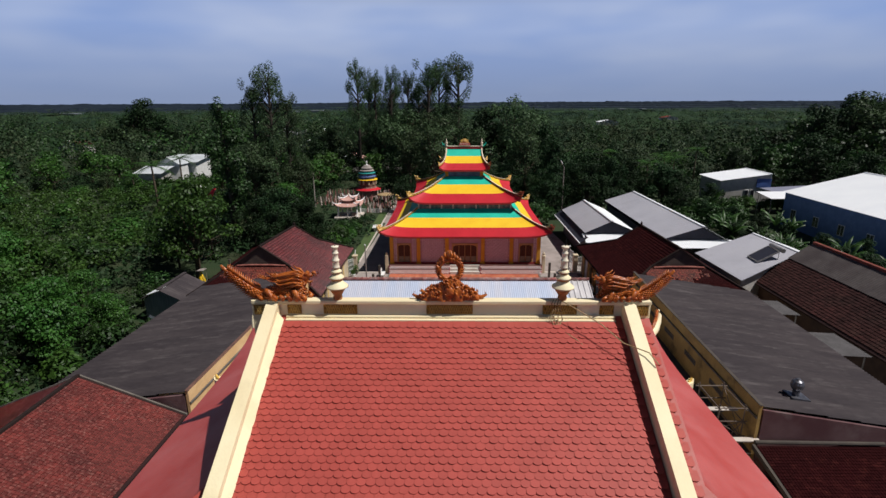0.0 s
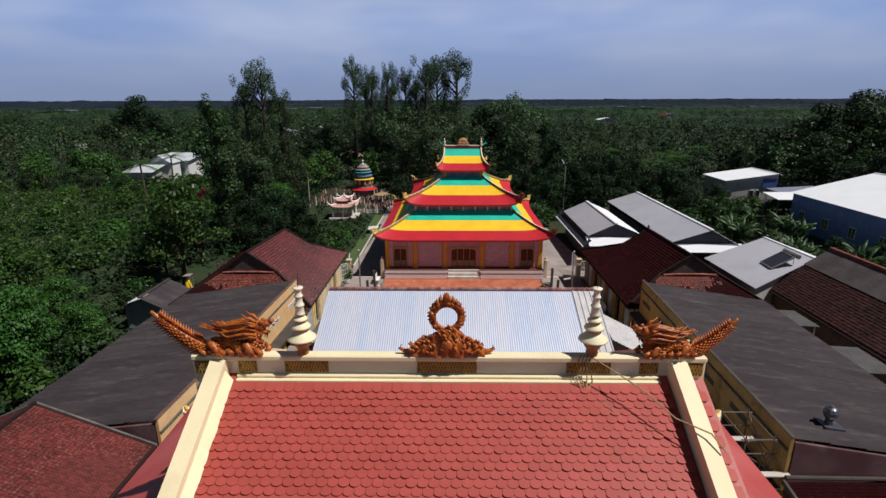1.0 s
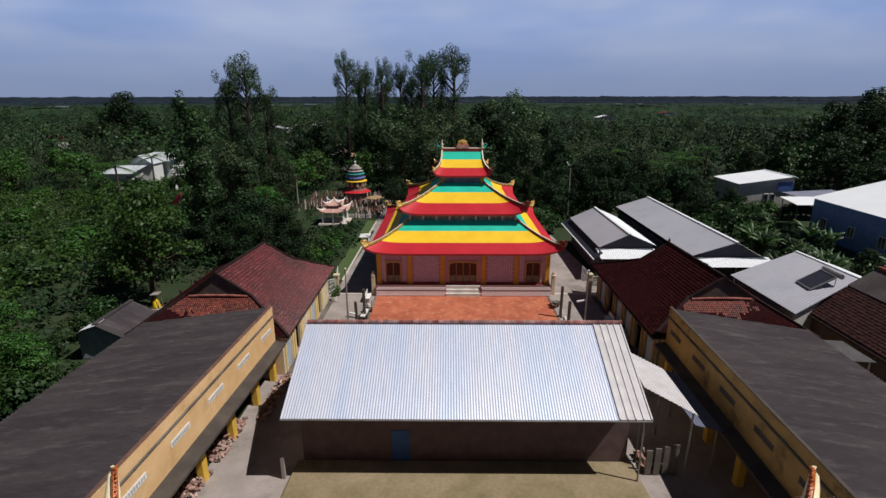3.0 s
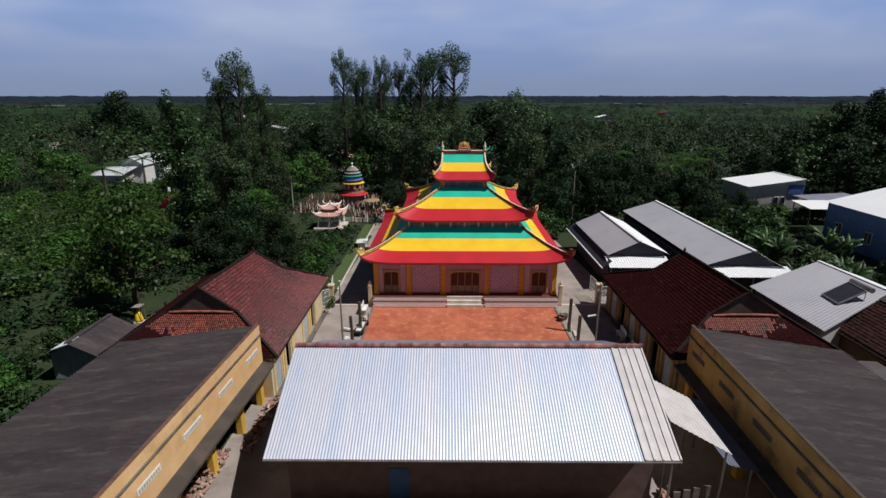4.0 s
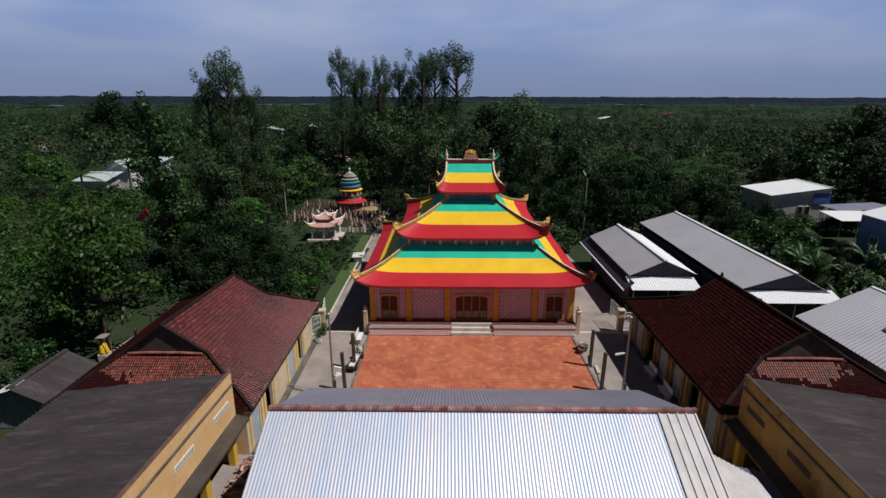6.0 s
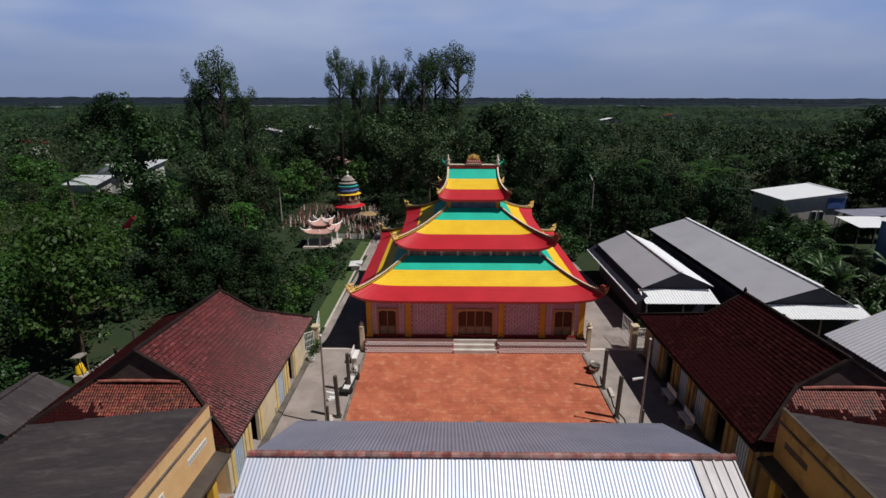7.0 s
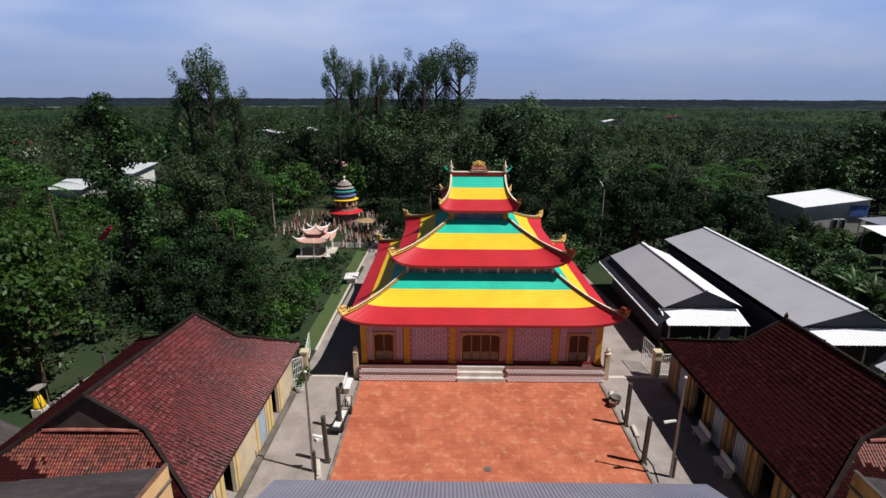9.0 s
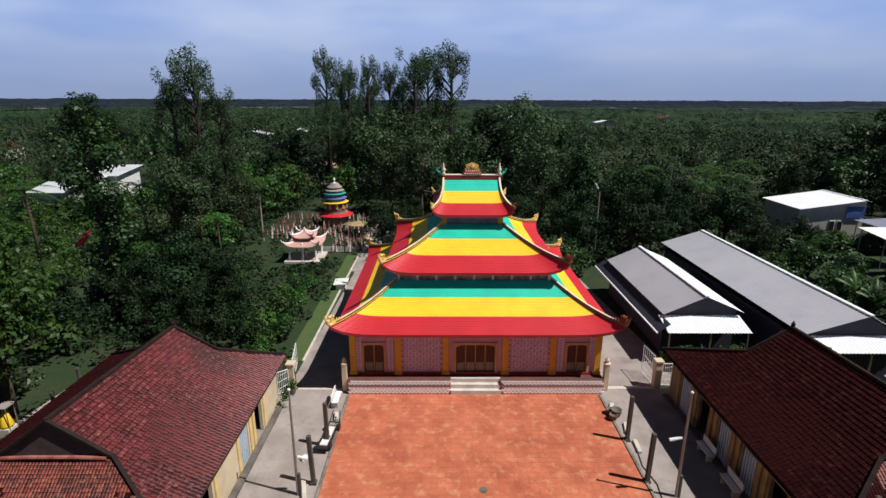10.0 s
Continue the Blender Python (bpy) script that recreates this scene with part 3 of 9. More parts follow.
part("floor_slab", Build().box(-8.2, 8.2, 1.4, 17.6, 0.952, 1.0), M_dark, temple)
for x in (-8.42, -5.32, -2.06, 2.06, 5.32, 8.42):
    b = Build().bevel_box(x - 0.22, x + 0.22, WY - 0.16, WY - 0.004, 0.955, 4.5, 0.03).bevel_box(x - 0.27, x + 0.27, WY - 0.2, WY - 0.002, 0.956, 1.25, 0.03)
    part("pilaster", b, M_ochre, temple, "ochre yellow pilaster")
for sx in (-1, 1):
    for k in range(5):
        y = 3.2 + 3.4 * k
        part("pilaster", Build().bevel_box(sx * 8.62 - 0.06, sx * 8.62 + 0.06, y - 0.2, y + 0.2, 0.955, 4.5, 0.02), M_ochre, temple)
b = Build().box(-8.2, 8.2, WY - 0.1, WY - 0.003, 0.958, 1.12)
part("plinth", b, M_redpaint, temple, "dark red plinth band")
rim = Build()  # moulded oval brick with a hollow face
oval = [(0.10, 0.092), (0.205, 0.045), (0.205, -0.045), (0.10, -0.092), (-0.10, -0.092), (-0.205, -0.045), (-0.205, 0.045), (-0.10, 0.092)]
for k, y in ((1.0, 0.0), (0.98, -0.045), (0.62, -0.045), (0.58, -0.012)):
    rim.v += [(x * k, y, z * k) for x, z in oval]
rim.f = [(8 * j + k, 8 * j + (k + 1) % 8, 8 * j + 8 + (k + 1) % 8, 8 * j + 8 + k) for j in range(3) for k in range(8)]
brick_mesh = mesh_of("brick", rim, M_brick)
spots = []
for x0, x1 in ((-5.05, -2.33), (2.33, 5.05), (-8.16, -7.9), (-6.1, -5.6), (-1.8, -1.6), (1.6, 1.8), (5.6, 6.1), (7.9, 8.16)):
    nc = max(1, int((x1 - x0) / 0.44))
    for j in range(15):
        for i in range(nc + (1 if nc > 1 else 0)):
            x = x0 + (i + (0.5 if j % 2 and nc > 1 else 0.0) + (0.5 if nc == 1 else 0.25)) * (x1 - x0) / nc
            if x < x1 - 0.1:
                spots.append(Matrix.Translation((x, WY - 0.001, 1.3 + 0.205 * j)))
pieces_on(front_wall, brick_mesh, spots, 300, "brick", M_brick, "bricks")


def leaf_door(parent, x0, x1, leaves, z0, z1):
    """A recessed door of several leaves with glazed upper bars and a pale lower panel."""
    b = Build()
    b.bevel_box(x0 - 0.14, x0 + 0.02, WY - 0.07, WY + 0.2, z0, z1 + 0.12, 0.02)
    b.bevel_box(x1 - 0.02, x1 + 0.14, WY - 0.07, WY + 0.2, z0, z1 + 0.12, 0.02)
    b.bevel_box(x0 - 0.14, x1 + 0.14, WY - 0.08, WY + 0.2, z1 - 0.06, z1 + 0.14, 0.02)
    door = part("door", b, M_surround, parent, "closed dark wooden door in a pale surround")
    w = (x1 - x0) / leaves
    for k in range(leaves):
        a = x0 + k * w
        lf = Build().bevel_box(a + 0.02, a + w - 0.02, WY + 0.16, WY + 0.22, z0 + 0.01, z1 - 0.05, 0.01)
        leaf = part("door_leaf", lf, M_wood, door)
        for q in range(4):
            xx = a + 0.10 + q * (w - 0.20) / 3
            part("door_bar", Build().box(xx - 0.014, xx + 0.014, WY + 0.13, WY + 0.159, z0 + 0.84, z1 - 0.2), M_redwood, door, "dull red door bar")
        part("door_rail", Build().box(a + 0.06, a + w - 0.06, WY + 0.12, WY + 0.159, z0 + 0.78, z0 + 0.83), M_wood_pale, door)
        part("lower_panel", Build().bevel_box(a + 0.08, a + w - 0.08, WY + 0.12, WY + 0.158, z0 + 0.08, z0 + 0.77, 0.01), M_wood_pale, door, "pale lower door panel")
        part("stile", Build().bevel_box(a - 0.03, a + 0.03, WY + 0.10, WY + 0.157, z0, z1 - 0.08, 0.01), M_surround, door)
    # arched head
    arch = Build()
    n = 10
    cx, rx = (x0 + x1) / 2, (x1 - x0) / 2
    pts = [(cx + rx * math.cos(math.pi * k / n), z1 - 0.34 + 0.30 * math.sin(math.pi * k / n)) for k in range(n + 1)]
    for k in range(n):
        (xa, za), (xb, zb) = pts[k], pts[k + 1]
        arch.add([(xa, WY + 0.05, za), (xb, WY + 0.05, zb), (xb, WY + 0.05, z1), (xa, WY + 0.05, z1), (xa, WY + 0.15, za), (xb, WY + 0.15, zb), (xb, WY + 0.15, z1), (xa, WY + 0.15, z1)],
                 [(0, 3, 2, 1), (4, 5, 6, 7), (0, 1, 5, 4)])
    part("door_head", arch, M_surround, door)
    return door


for h, lv in zip(holes, (2, 4, 2)):
    leaf_door(temple, h[0], h[1], lv, 0.958, h[2])
# near-black panel stands in for the unlit inside
part("inner_shade", Build().box(-8.2, 8.2, 1.5, 1.6, 1.0, 4.4), M_dark, temple)

TIERS = [
    (Tier((5.6, 5.6), (9.55, 9.55), 6.84, 4.42, 0.66), (0.0, 0.31, 0.66, 1.0), 11),
    (Tier((2.3, 2.3), (6.42, 6.42), 10.18, 7.66, 0.72), (0.0, 0.29, 0.635, 1.0), 11),
    (Tier((2.2, 0.02), (2.95, 2.95), 13.37, 11.03, 0.46, 2.6), (0.0, 0.33, 0.66, 1.0), 8),
]
mat_hip_side = mat("dark_hip_paint", (0.09, 0.035, 0.025), (0.06, 0.025, 0.02), 0.6, scale=3)
M_scroll = mat("cream_gold_scroll", (0.78, 0.58, 0.28), (0.62, 0.36, 0.10), 0.5, scale=5)
M_scroll_shade = mat("shaded_red_scroll", (0.30, 0.04, 0.03), (0.20, 0.10, 0.04), 0.5, scale=5)
for ti, (T, brk, nc) in enumerate(TIERS):
    roof = part("roof_tier", Build().grid(lambda u, v, T=T: T.at(0, 2 * u - 1, v, -0.2), 12, 4), M_redpaint, temple, "roof tier striped green, yellow and red")
    for k in range(4):
        for (s0, s1), m, nm in zip(zip(brk[:-1], brk[1:]), (M_green, M_yellow, M_red), ("green_tiles", "yellow_tiles", "red_tiles")):
            part(nm, T.band(k, s0, s1, nc), m, roof)
        if k:
            part("roof_lining", Build().grid(lambda u, v, T=T, k=k: T.at(k, 2 * u - 1, v, -0.2), 12, 4), M_redpaint, roof)
        e = Build()
        n = 24
        for i in range(n):
            p, q = T.at(k, 2 * i / n - 1, 1.0), T.at(k, 2 * (i + 1) / n - 1, 1.0)
            e.add([p, q, (q[0], q[1], q[2] - 0.2), (p[0], p[1], p[2] - 0.2)], [(0, 1, 2, 3)])
        part("eave_edge", e, M_redpaint, roof)
        # hip ridge with an upturned scroll
        hp = [Vector(T.at(k, 1.0, s, 0.02)) for s in [q / 16 for q in range(17)]]
        out = (hp[-1] - hp[-4])
        out = Vector((out.x, out.y, 0)).normalized()
        sc = (0.85, 0.75, 0.5)[ti]
        curl = [hp[-1] + out * a * sc + Vector((0, 0, c * sc)) for a, c in ((0.0, 0.10), (0.10, 0.26), (0.10, 0.50), (-0.02, 0.72), (-0.24, 0.80), (-0.42, 0.70), (-0.40, 0.54), (-0.26, 0.50))]
        hip = part("hip_ridge", Build().sweep(hp, 0.20 * sc + 0.03, -0.06, 0.15), mat_hip_side, roof, "dark painted hip wall")
        part("hip_cap", Build().sweep(hp, 0.13, 0.152, 0.20), M_hip, hip, "white painted hip cap")
        # front-right hip takes darker red colours, its shaded side painted in
        front_right = k == 0
        part("hip_trim", Build().sweep(hp, 0.25 * sc + 0.04, 0.03, 0.075), M_scroll_shade if front_right else M_yellow, hip, "painted hip moulding")
        part("scroll", Build().tube([hp[-1] - out * 0.5 * sc + Vector((0, 0, 0.2))] + curl, [0.16 * sc, 0.17 * sc, 0.17 * sc, 0.15 * sc, 0.13 * sc, 0.11 * sc, 0.09 * sc, 0.06 * sc, 0.03 * sc], 8), M_scroll_shade if front_right else M_scroll, hip, "upturned ridge scroll")
        for q in range(7):
            p0 = hp[-1] - out * (0.22 * q - 0.2) * sc + Vector((0, 0, 0.25 + 0.05 * max(0, 3 - q)))
            part("flame", Build().spike(p0, p0 + out * (0.22 - 0.05 * q) * sc + Vector((0, 0, (0.52 - 0.05 * q) * sc)), 0.13 * sc), M_scroll_shade if front_right else M_gold, hip)
        for q in range(3):
            p0 = curl[q + 1]
            part("flame", Build().spike(p0, p0 + out * 0.22 * sc + Vector((0, 0, (0.05 + 0.12 * q) * sc)), 0.09 * sc), M_scroll_shade if front_right else M_gold, hip)
# necks between tiers
M_neck = mat("blue_grey_panel", (0.10, 0.17, 0.24), (0.06, 0.10, 0.15), 0.5, scale=2.0)
for hw, z0, z1, m in ((5.45, 6.6, 7.86, M_dark), (2.15, 9.9, 11.22, M_neck)):
    neck = part("neck_wall", Build().box(-hw, hw, HC - hw, HC + hw, z0, z1), m if hw < 3 else mat("painted_panel", (0.07, 0.14, 0.13), (0.34, 0.27, 0.22), 0.7, scale=3.0, grain=9, fine=0.4), temple, "painted clerestory wall")
    n = 8 if hw > 3 else 1
    for k in range(4):
        for i in range(n + 1):
            x = -hw + 2 * hw * i / n
            e = 0.09 if hw > 3 else 0.2
            p, q = turned(k, x - e, hw + 0.05, 0), turned(k, x + e, hw - 0.03, 0)
            part("post", Build().bevel_box(min(p[0], q[0]), max(p[0], q[0]), min(p[1], q[1]), max(p[1], q[1]), z0, z1, 0.02), M_ochre if hw < 3 else M_hip, neck)
# top ridge, finials, disc
b = Build().bevel_box(-2.3, 2.3, HC - 0.17, HC + 0.17, 13.3, 13.6, 0.03)
ridge = part("ridge_beam", b, M_redpaint, temple)
part("ridge_trim", Build().bevel_box(-2.32, 2.32, HC - 0.19, HC + 0.19, 13.602, 13.68, 0.02), M_hip, ridge)
for sx in (-1, 1):
    b = Build().lathe([(0.14, 0), (0.17, 0.08), (0.08, 0.18), (0.15, 0.3), (0.17, 0.4), (0.07, 0.52), (0.09, 0.6), (0.05, 0.68), (0.02, 0.9)], 10, (sx * 2.2, HC - 0.1, 13.68))
    part("finial", b, M_hip, ridge, "pale spired finial", True)
    b = Build()
    tail = [(sx * (1.95 + 0.2 * q), HC + 0.12, 13.5 + 0.032 * q * q) for q in range(5)]
    b.tube(tail, [0.13, 0.12, 0.10, 0.08, 0.03], 8)
    for q in range(5):
        b.spike(tail[q], (tail[q][0] - sx * 0.1, HC + 0.1, tail[q][2] + 0.2), 0.06)
    part("ridge_tail", b, M_green, ridge, "green upturned tail")
b = Build()
for k in range(2):  # tapered base
    w_, d_, z = 0.72 - 0.08 * k, 0.22 - 0.03 * k, 13.66 + 0.2 * k
    b.bevel_box(0.06 - w_, 0.06 + w_, HC - d_, HC + d_, z, z + 0.198, 0.03)
crest_base = part("crest_base", b, M_redpaint, ridge, "red crest base with white petals")
for row in range(2):
    for k in range(8 - row):
        x = 0.06 + (k - 3.5 + 0.5 * row) * 0.165
        part("petal", Build().blob((x, HC - 0.2 + 0.03 * row, 13.75 + 0.2 * row), (0.065, 0.05, 0.07), k, 8, 6, 0.05), M_hip, crest_base)
half = [(x * 0.86, z * 0.74) for x, z in ((0.60, 0.0), (0.66, 0.07), (0.58, 0.15), (0.50, 0.22), (0.56, 0.30), (0.60, 0.40), (0.52, 0.50), (0.36, 0.53), (0.30, 0.61), (0.16, 0.66), (0.0, 0.68))]
prof = [(0.06 + x, 14.06 + z) for x, z in half] + [(0.06 - x, 14.06 + z) for x, z in half[-2::-1]]  # lobed gilded crest
n = len(prof)
b = Build().add([(x, HC - 0.09, z) for x, z in prof] + [(x, HC + 0.09, z) for x, z in prof], [tuple(range(n)), tuple(range(2 * n - 1, n - 1, -1))] + [(k, k + n, (k + 1) % n + n, (k + 1) % n) for k in range(n)])
part("crest", b, M_gold, ridge, "gilded lobed crest on the ridge")
for r, m, d in ((0.22, M_scroll, 0.12), (0.16, M_redpaint, 0.135), (0.11, M_gold, 0.16)):
    part("crest_roundel", Build().lathe([(r, 0), (r, d - 0.09), (r * 0.8, d - 0.07)], 18).spin(Matrix.Translation((0.06, HC - 0.091, 14.27)) @ Matrix.Rotation(radians(90), 4, "X")), m, ridge)
b = Build()
for k in range(9):
    a = math.pi * (k + 0.5) / 9
    b.spike((0.06 + 0.30 * math.cos(a), HC - 0.11, 14.09 + 0.27 * math.sin(a)), (0.06 + 0.44 * math.cos(a), HC - 0.12, 14.09 + 0.36 * math.sin(a)), 0.045)
part("crest_rays", b, M_scroll, ridge)
# corner pillar of the terrace
for sx in (-1, 1):
    b = Build().bevel_box(sx * 8.98 - 0.18, sx * 8.98 + 0.18, 0.35, 0.7, -0.05, 2.0, 0.03).lathe([(0.22, 0), (0.26, 0.06), (0.12, 0.14), (0.16, 0.3), (0.03, 0.5)], 10, (sx * 8.98, 0.52, 2.0))
    solo("gate_pillar", b, M_pale_wall, "pale plastered pillar with a turned cap", "pillar", at=(sx * 8.98, 0.52, 0))


# ---------------------------------------------------------------- front hall with scale tiles
NX, NY = -1.36, -45.5           # centre of the ridge
N_RZ, N_SL = 14.72, 0.555       # foot of the ridge, slope
N_VG = 3.74                     # verge beams, half distance
N_OW, N_OE = 0.19, 0.45         # roof past the verge beams, west and east
N_E, N_EY, N_EZ = 6.5, 5.45, 11.38  # eave half width, half depth, height
N_SK = 12.95                    # where the side skirts begin
front_hall = thing("front_hall", "front hall with red scale-tiled roof and cream ridges", "temple hall", (NX, NY, 0))
dz = (N_RZ - N_SK) / N_SL


def nslope(y):
    return N_RZ - N_SL * abs(y - NY)


for sy in (-1, 1):
    pts = [(NX - N_VG - N_OW, NY, N_RZ), (NX + N_VG + N_OE, NY, N_RZ), (NX + N_VG + N_OE, NY + sy * dz, N_SK), (NX + N_E, NY + sy * N_EY, N_EZ), (NX - N_E, NY + sy * N_EY, N_EZ), (NX - N_VG - N_OW, NY + sy * dz, N_SK)]
    rf = part("roof_slope", Build().slab(pts if sy < 0 else pts[::-1], 0.16), M_near_tile if sy < 0 else M_near_skirt, front_hall, "red roof slope")
    if sy < 0:
        main_slope = rf
for sx in (-1, 1):
    b = Build()
    nn = 16

    def skirt(u, v, sx=sx):
        w = v ** 0.8
        x0 = N_VG + (N_OE if sx > 0 else N_OW)
        xx = x0 + (N_E + 0.15 - x0) * v
        dy = dz + (N_EY - dz) * v
        q = 2 * u - 1
        lift = 0.35 * v ** 2 * abs(q) ** 6
        return (NX + sx * xx, NY + q * dy, N_SK + (N_EZ - N_SK) * w + lift)

    b.grid(skirt, nn, 8)
    b.grid(lambda u, v: tuple(Vector(skirt(u, v)) - Vector((0, 0, 0.15))), nn, 8)
    for i in range(nn):
        p, q = skirt(i / nn, 1.0), skirt((i + 1) / nn, 1.0)
        b.add([p, q, (q[0], q[1], q[2] - 0.15), (p[0], p[1], p[2] - 0.15)], [(0, 1, 2, 3)])
    part("side_skirt", b, M_near_skirt, front_hall, "smooth worn red side slope")
    part("gable_wall", Build().add([(NX + sx * (N_VG + 0.1), NY - dz, N_SK), (NX + sx * (N_VG + 0.1), NY + dz, N_SK), (NX + sx * (N_VG + 0.1), NY, N_RZ)], [(0, 1, 2)]), M_cream, front_hall)
    # verge beams on both slopes
    for sy in (-1, 1):
        pts = [(NX + sx * N_VG, NY + sy * d, nslope(NY + sy * d)) for d in ((0.16, 1.5, dz + 0.1, 4.4) if sy < 0 else (0.16, 1.2, 2.0, 2.6))]
        vb = part("verge_beam", Build().sweep(pts, 0.25, -0.02, 0.36), M_cream, front_hall, "cream painted verge beam")
        if sx < 0 and sy < 0:  # uneven mortar fillet between the beam and the tiles
            def fillet(u, v):
                d = 0.32 + 4.08 * u
                wide = 0.12 * (1 + 0.16 * noise.noise((d * 5.0, 0.0, 1.0)))
                return (NX - N_VG + 0.124 + v * wide, NY - d, nslope(NY - d) + 0.055 + 0.17 * (1 - v))
            part("mortar_fillet", Build().grid(fillet, 60, 2), M_cream, vb, "cream mortar fillet along the tiles", True)
        # hip beam to the corner, curving up into a slim tip with a carved crest
        cx, cy = NX + sx * N_E, NY + sy * N_EY
        start = (3.95, 4.3, 12.42) if sy < 0 else (3.35, 2.75, 13.12)
        hb = [(NX + sx * a, NY + sy * c, z) for a, c, z in (start, (5.4, 4.57 if sy > 0 else 4.85, 11.9), (6.2, 5.25 if sy > 0 else 5.35, 11.42), (6.75, 5.85, 11.22))]
        hp = part("hip_beam", Build().sweep(hb, [0.28, 0.28, 0.28, 0.26], -0.1, [0.18, 0.20, 0.26, 0.30]), M_cream, front_hall, "cream hip beam")
        pull, drop = (0.26, 0.10) if sx < 0 else (0.0, 0.0)
        tip = [(NX + sx * (a - pull * (a - 6.5) / 0.75), NY + sy * c, z - drop * (z - 11.34) / 0.64) for a, c, z in ((6.5, 5.6, 11.38), (6.78, 5.88, 11.34), (7.02, 6.16, 11.42), (7.19, 6.38, 11.6), (7.26, 6.50, 11.8), (7.25, 6.53, 11.98))]
        part("hip_tip", Build().tube(tip, [0.16, 0.165, 0.15, 0.12, 0.085, 0.04], 10), M_cream, hp, "cream upturned slim tip", True)
        orn = Build()
        inner = [(p[0] - sx * 0.13, p[1] - sy * 0.11, p[2] + 0.11) for p in tip[:5]] + [(tip[5][0] - sx * 0.04, tip[5][1] - sy * 0.03, tip[5][2] - 0.04)]
        orn.tube(inner, [0.04, 0.07, 0.07, 0.065, 0.05, 0.02], 7)
        for q in range(15):
            k = q / 14 * 4.9
            p = Vector(inner[int(k)]).lerp(Vector(inner[int(k) + 1]), k - int(k))
            orn.spike(p, p + Vector((-sx * 0.09, -sy * 0.08, 0.07 + 0.02 * math.sin(q * 2))), 0.05)
            orn.spike(p, p + Vector((-sx * 0.03, sy * 0.09, 0.05)), 0.04)
        part("tip_ornament", orn, M_dragon, hp, "orange-brown carved leaf crest")
M_fret = mat("dull_gold_paint", (0.56, 0.37, 0.11), (0.40, 0.25, 0.07), 0.4, metal=0.3, scale=9)
# ridge wall with panels
RX0, RX1 = NX - 4.2, NX + 4.2
rw = part("ridge_wall", Build().bevel_box(RX0 + 0.35, RX1 - 0.35, NY - 0.16, NY - 0.06, 14.45, 14.9, 0.015), M_cream_inset, front_hall, "cream ridge wall with gold relief panels")
part("ridge_coping", Build().bevel_box(RX0, RX1, NY - 0.25, NY - 0.05, 14.902, 15.0, 0.02), M_cream, rw)
part("ridge_moulding", Build().bevel_box(RX0 + 0.72, RX1 - 0.72, NY - 0.24, NY + 0.25, 14.592, 14.645, 0.015), M_cream, rw)
part("ridge_foot", Build().bevel_box(RX0 + 0.72, RX1 - 0.72, NY - 0.30, NY + 0.30, 14.42, 14.59, 0.015), M_cream, rw)
for sx in (-1, 1):
    part("ridge_end", Build().bevel_box(min(NX + sx * 3.87, NX + sx * 4.2), max(NX + sx * 3.87, NX + sx * 4.2), NY - 0.21, NY - 0.055, 14.2, 14.9, 0.02), M_cream, rw)
for x, w in ((0, 0.98), (-2.32, 0.72), (2.32, 0.72), (-3.3, 0.3), (3.3, 0.3), (-3.98, 0.34), (3.98, 0.34)):
    y0 = NY - (0.235 if abs(x) > 3.8 else 0.185)
    fr = part("relief_panel", Build().bevel_box(NX + x - w / 2, NX + x + w / 2, y0, y0 + 0.03, 14.665, 14.885, 0.01), M_gold_relief, rw, "gold fretwork relief panel")
    fret = Build()
    rnd = random.Random(int(x * 10) + 77)
    for q in range(int(w / 0.05)):
        xx = NX + x - w / 2 + 0.03 + q * 0.05
        for d in (0.07, -0.07):
            if abs(xx - NX - x) + 0.045 < w / 2:
                e = 0.001 if d > 0 else 0.0
                fret.add([(xx - d * 0.5, y0 - 0.012 - e, 14.682), (xx - d * 0.5 + 0.014, y0 - 0.012 - e, 14.682), (xx + d * 0.5 + 0.014, y0 - 0.012 - e, 14.87), (xx + d * 0.5, y0 - 0.012 - e, 14.87),
                          (xx - d * 0.5, y0 + 0.002, 14.682), (xx - d * 0.5 + 0.014, y0 + 0.002, 14.682), (xx + d * 0.5 + 0.014, y0 + 0.002, 14.87), (xx + d * 0.5, y0 + 0.002, 14.87)],
                         [(0, 1, 2, 3), (0, 3, 7, 4), (1, 5, 6, 2)])
    tagged(part("fretwork", fret, M_fret, fr), kind="stuff")
# lower roof tier and walls below
b = Build()
LX, LY = 10.1, 9.3


def low(u, v, k):
    q = 2 * u - 1
    ax, ay = 5.2 + (LX - 5.2) * v, 4.6 + (LY - 4.6) * v
    z = 9.6 + (7.05 - 9.6) * v ** 0.85 + 0.25 * v ** 2 * abs(q) ** 7
    return [(NX + q * ax, NY - ay, z), (NX + ax, NY + q * ay, z), (NX - q * ax, NY + ay, z), (NX - ax, NY - q * ay, z)][k]


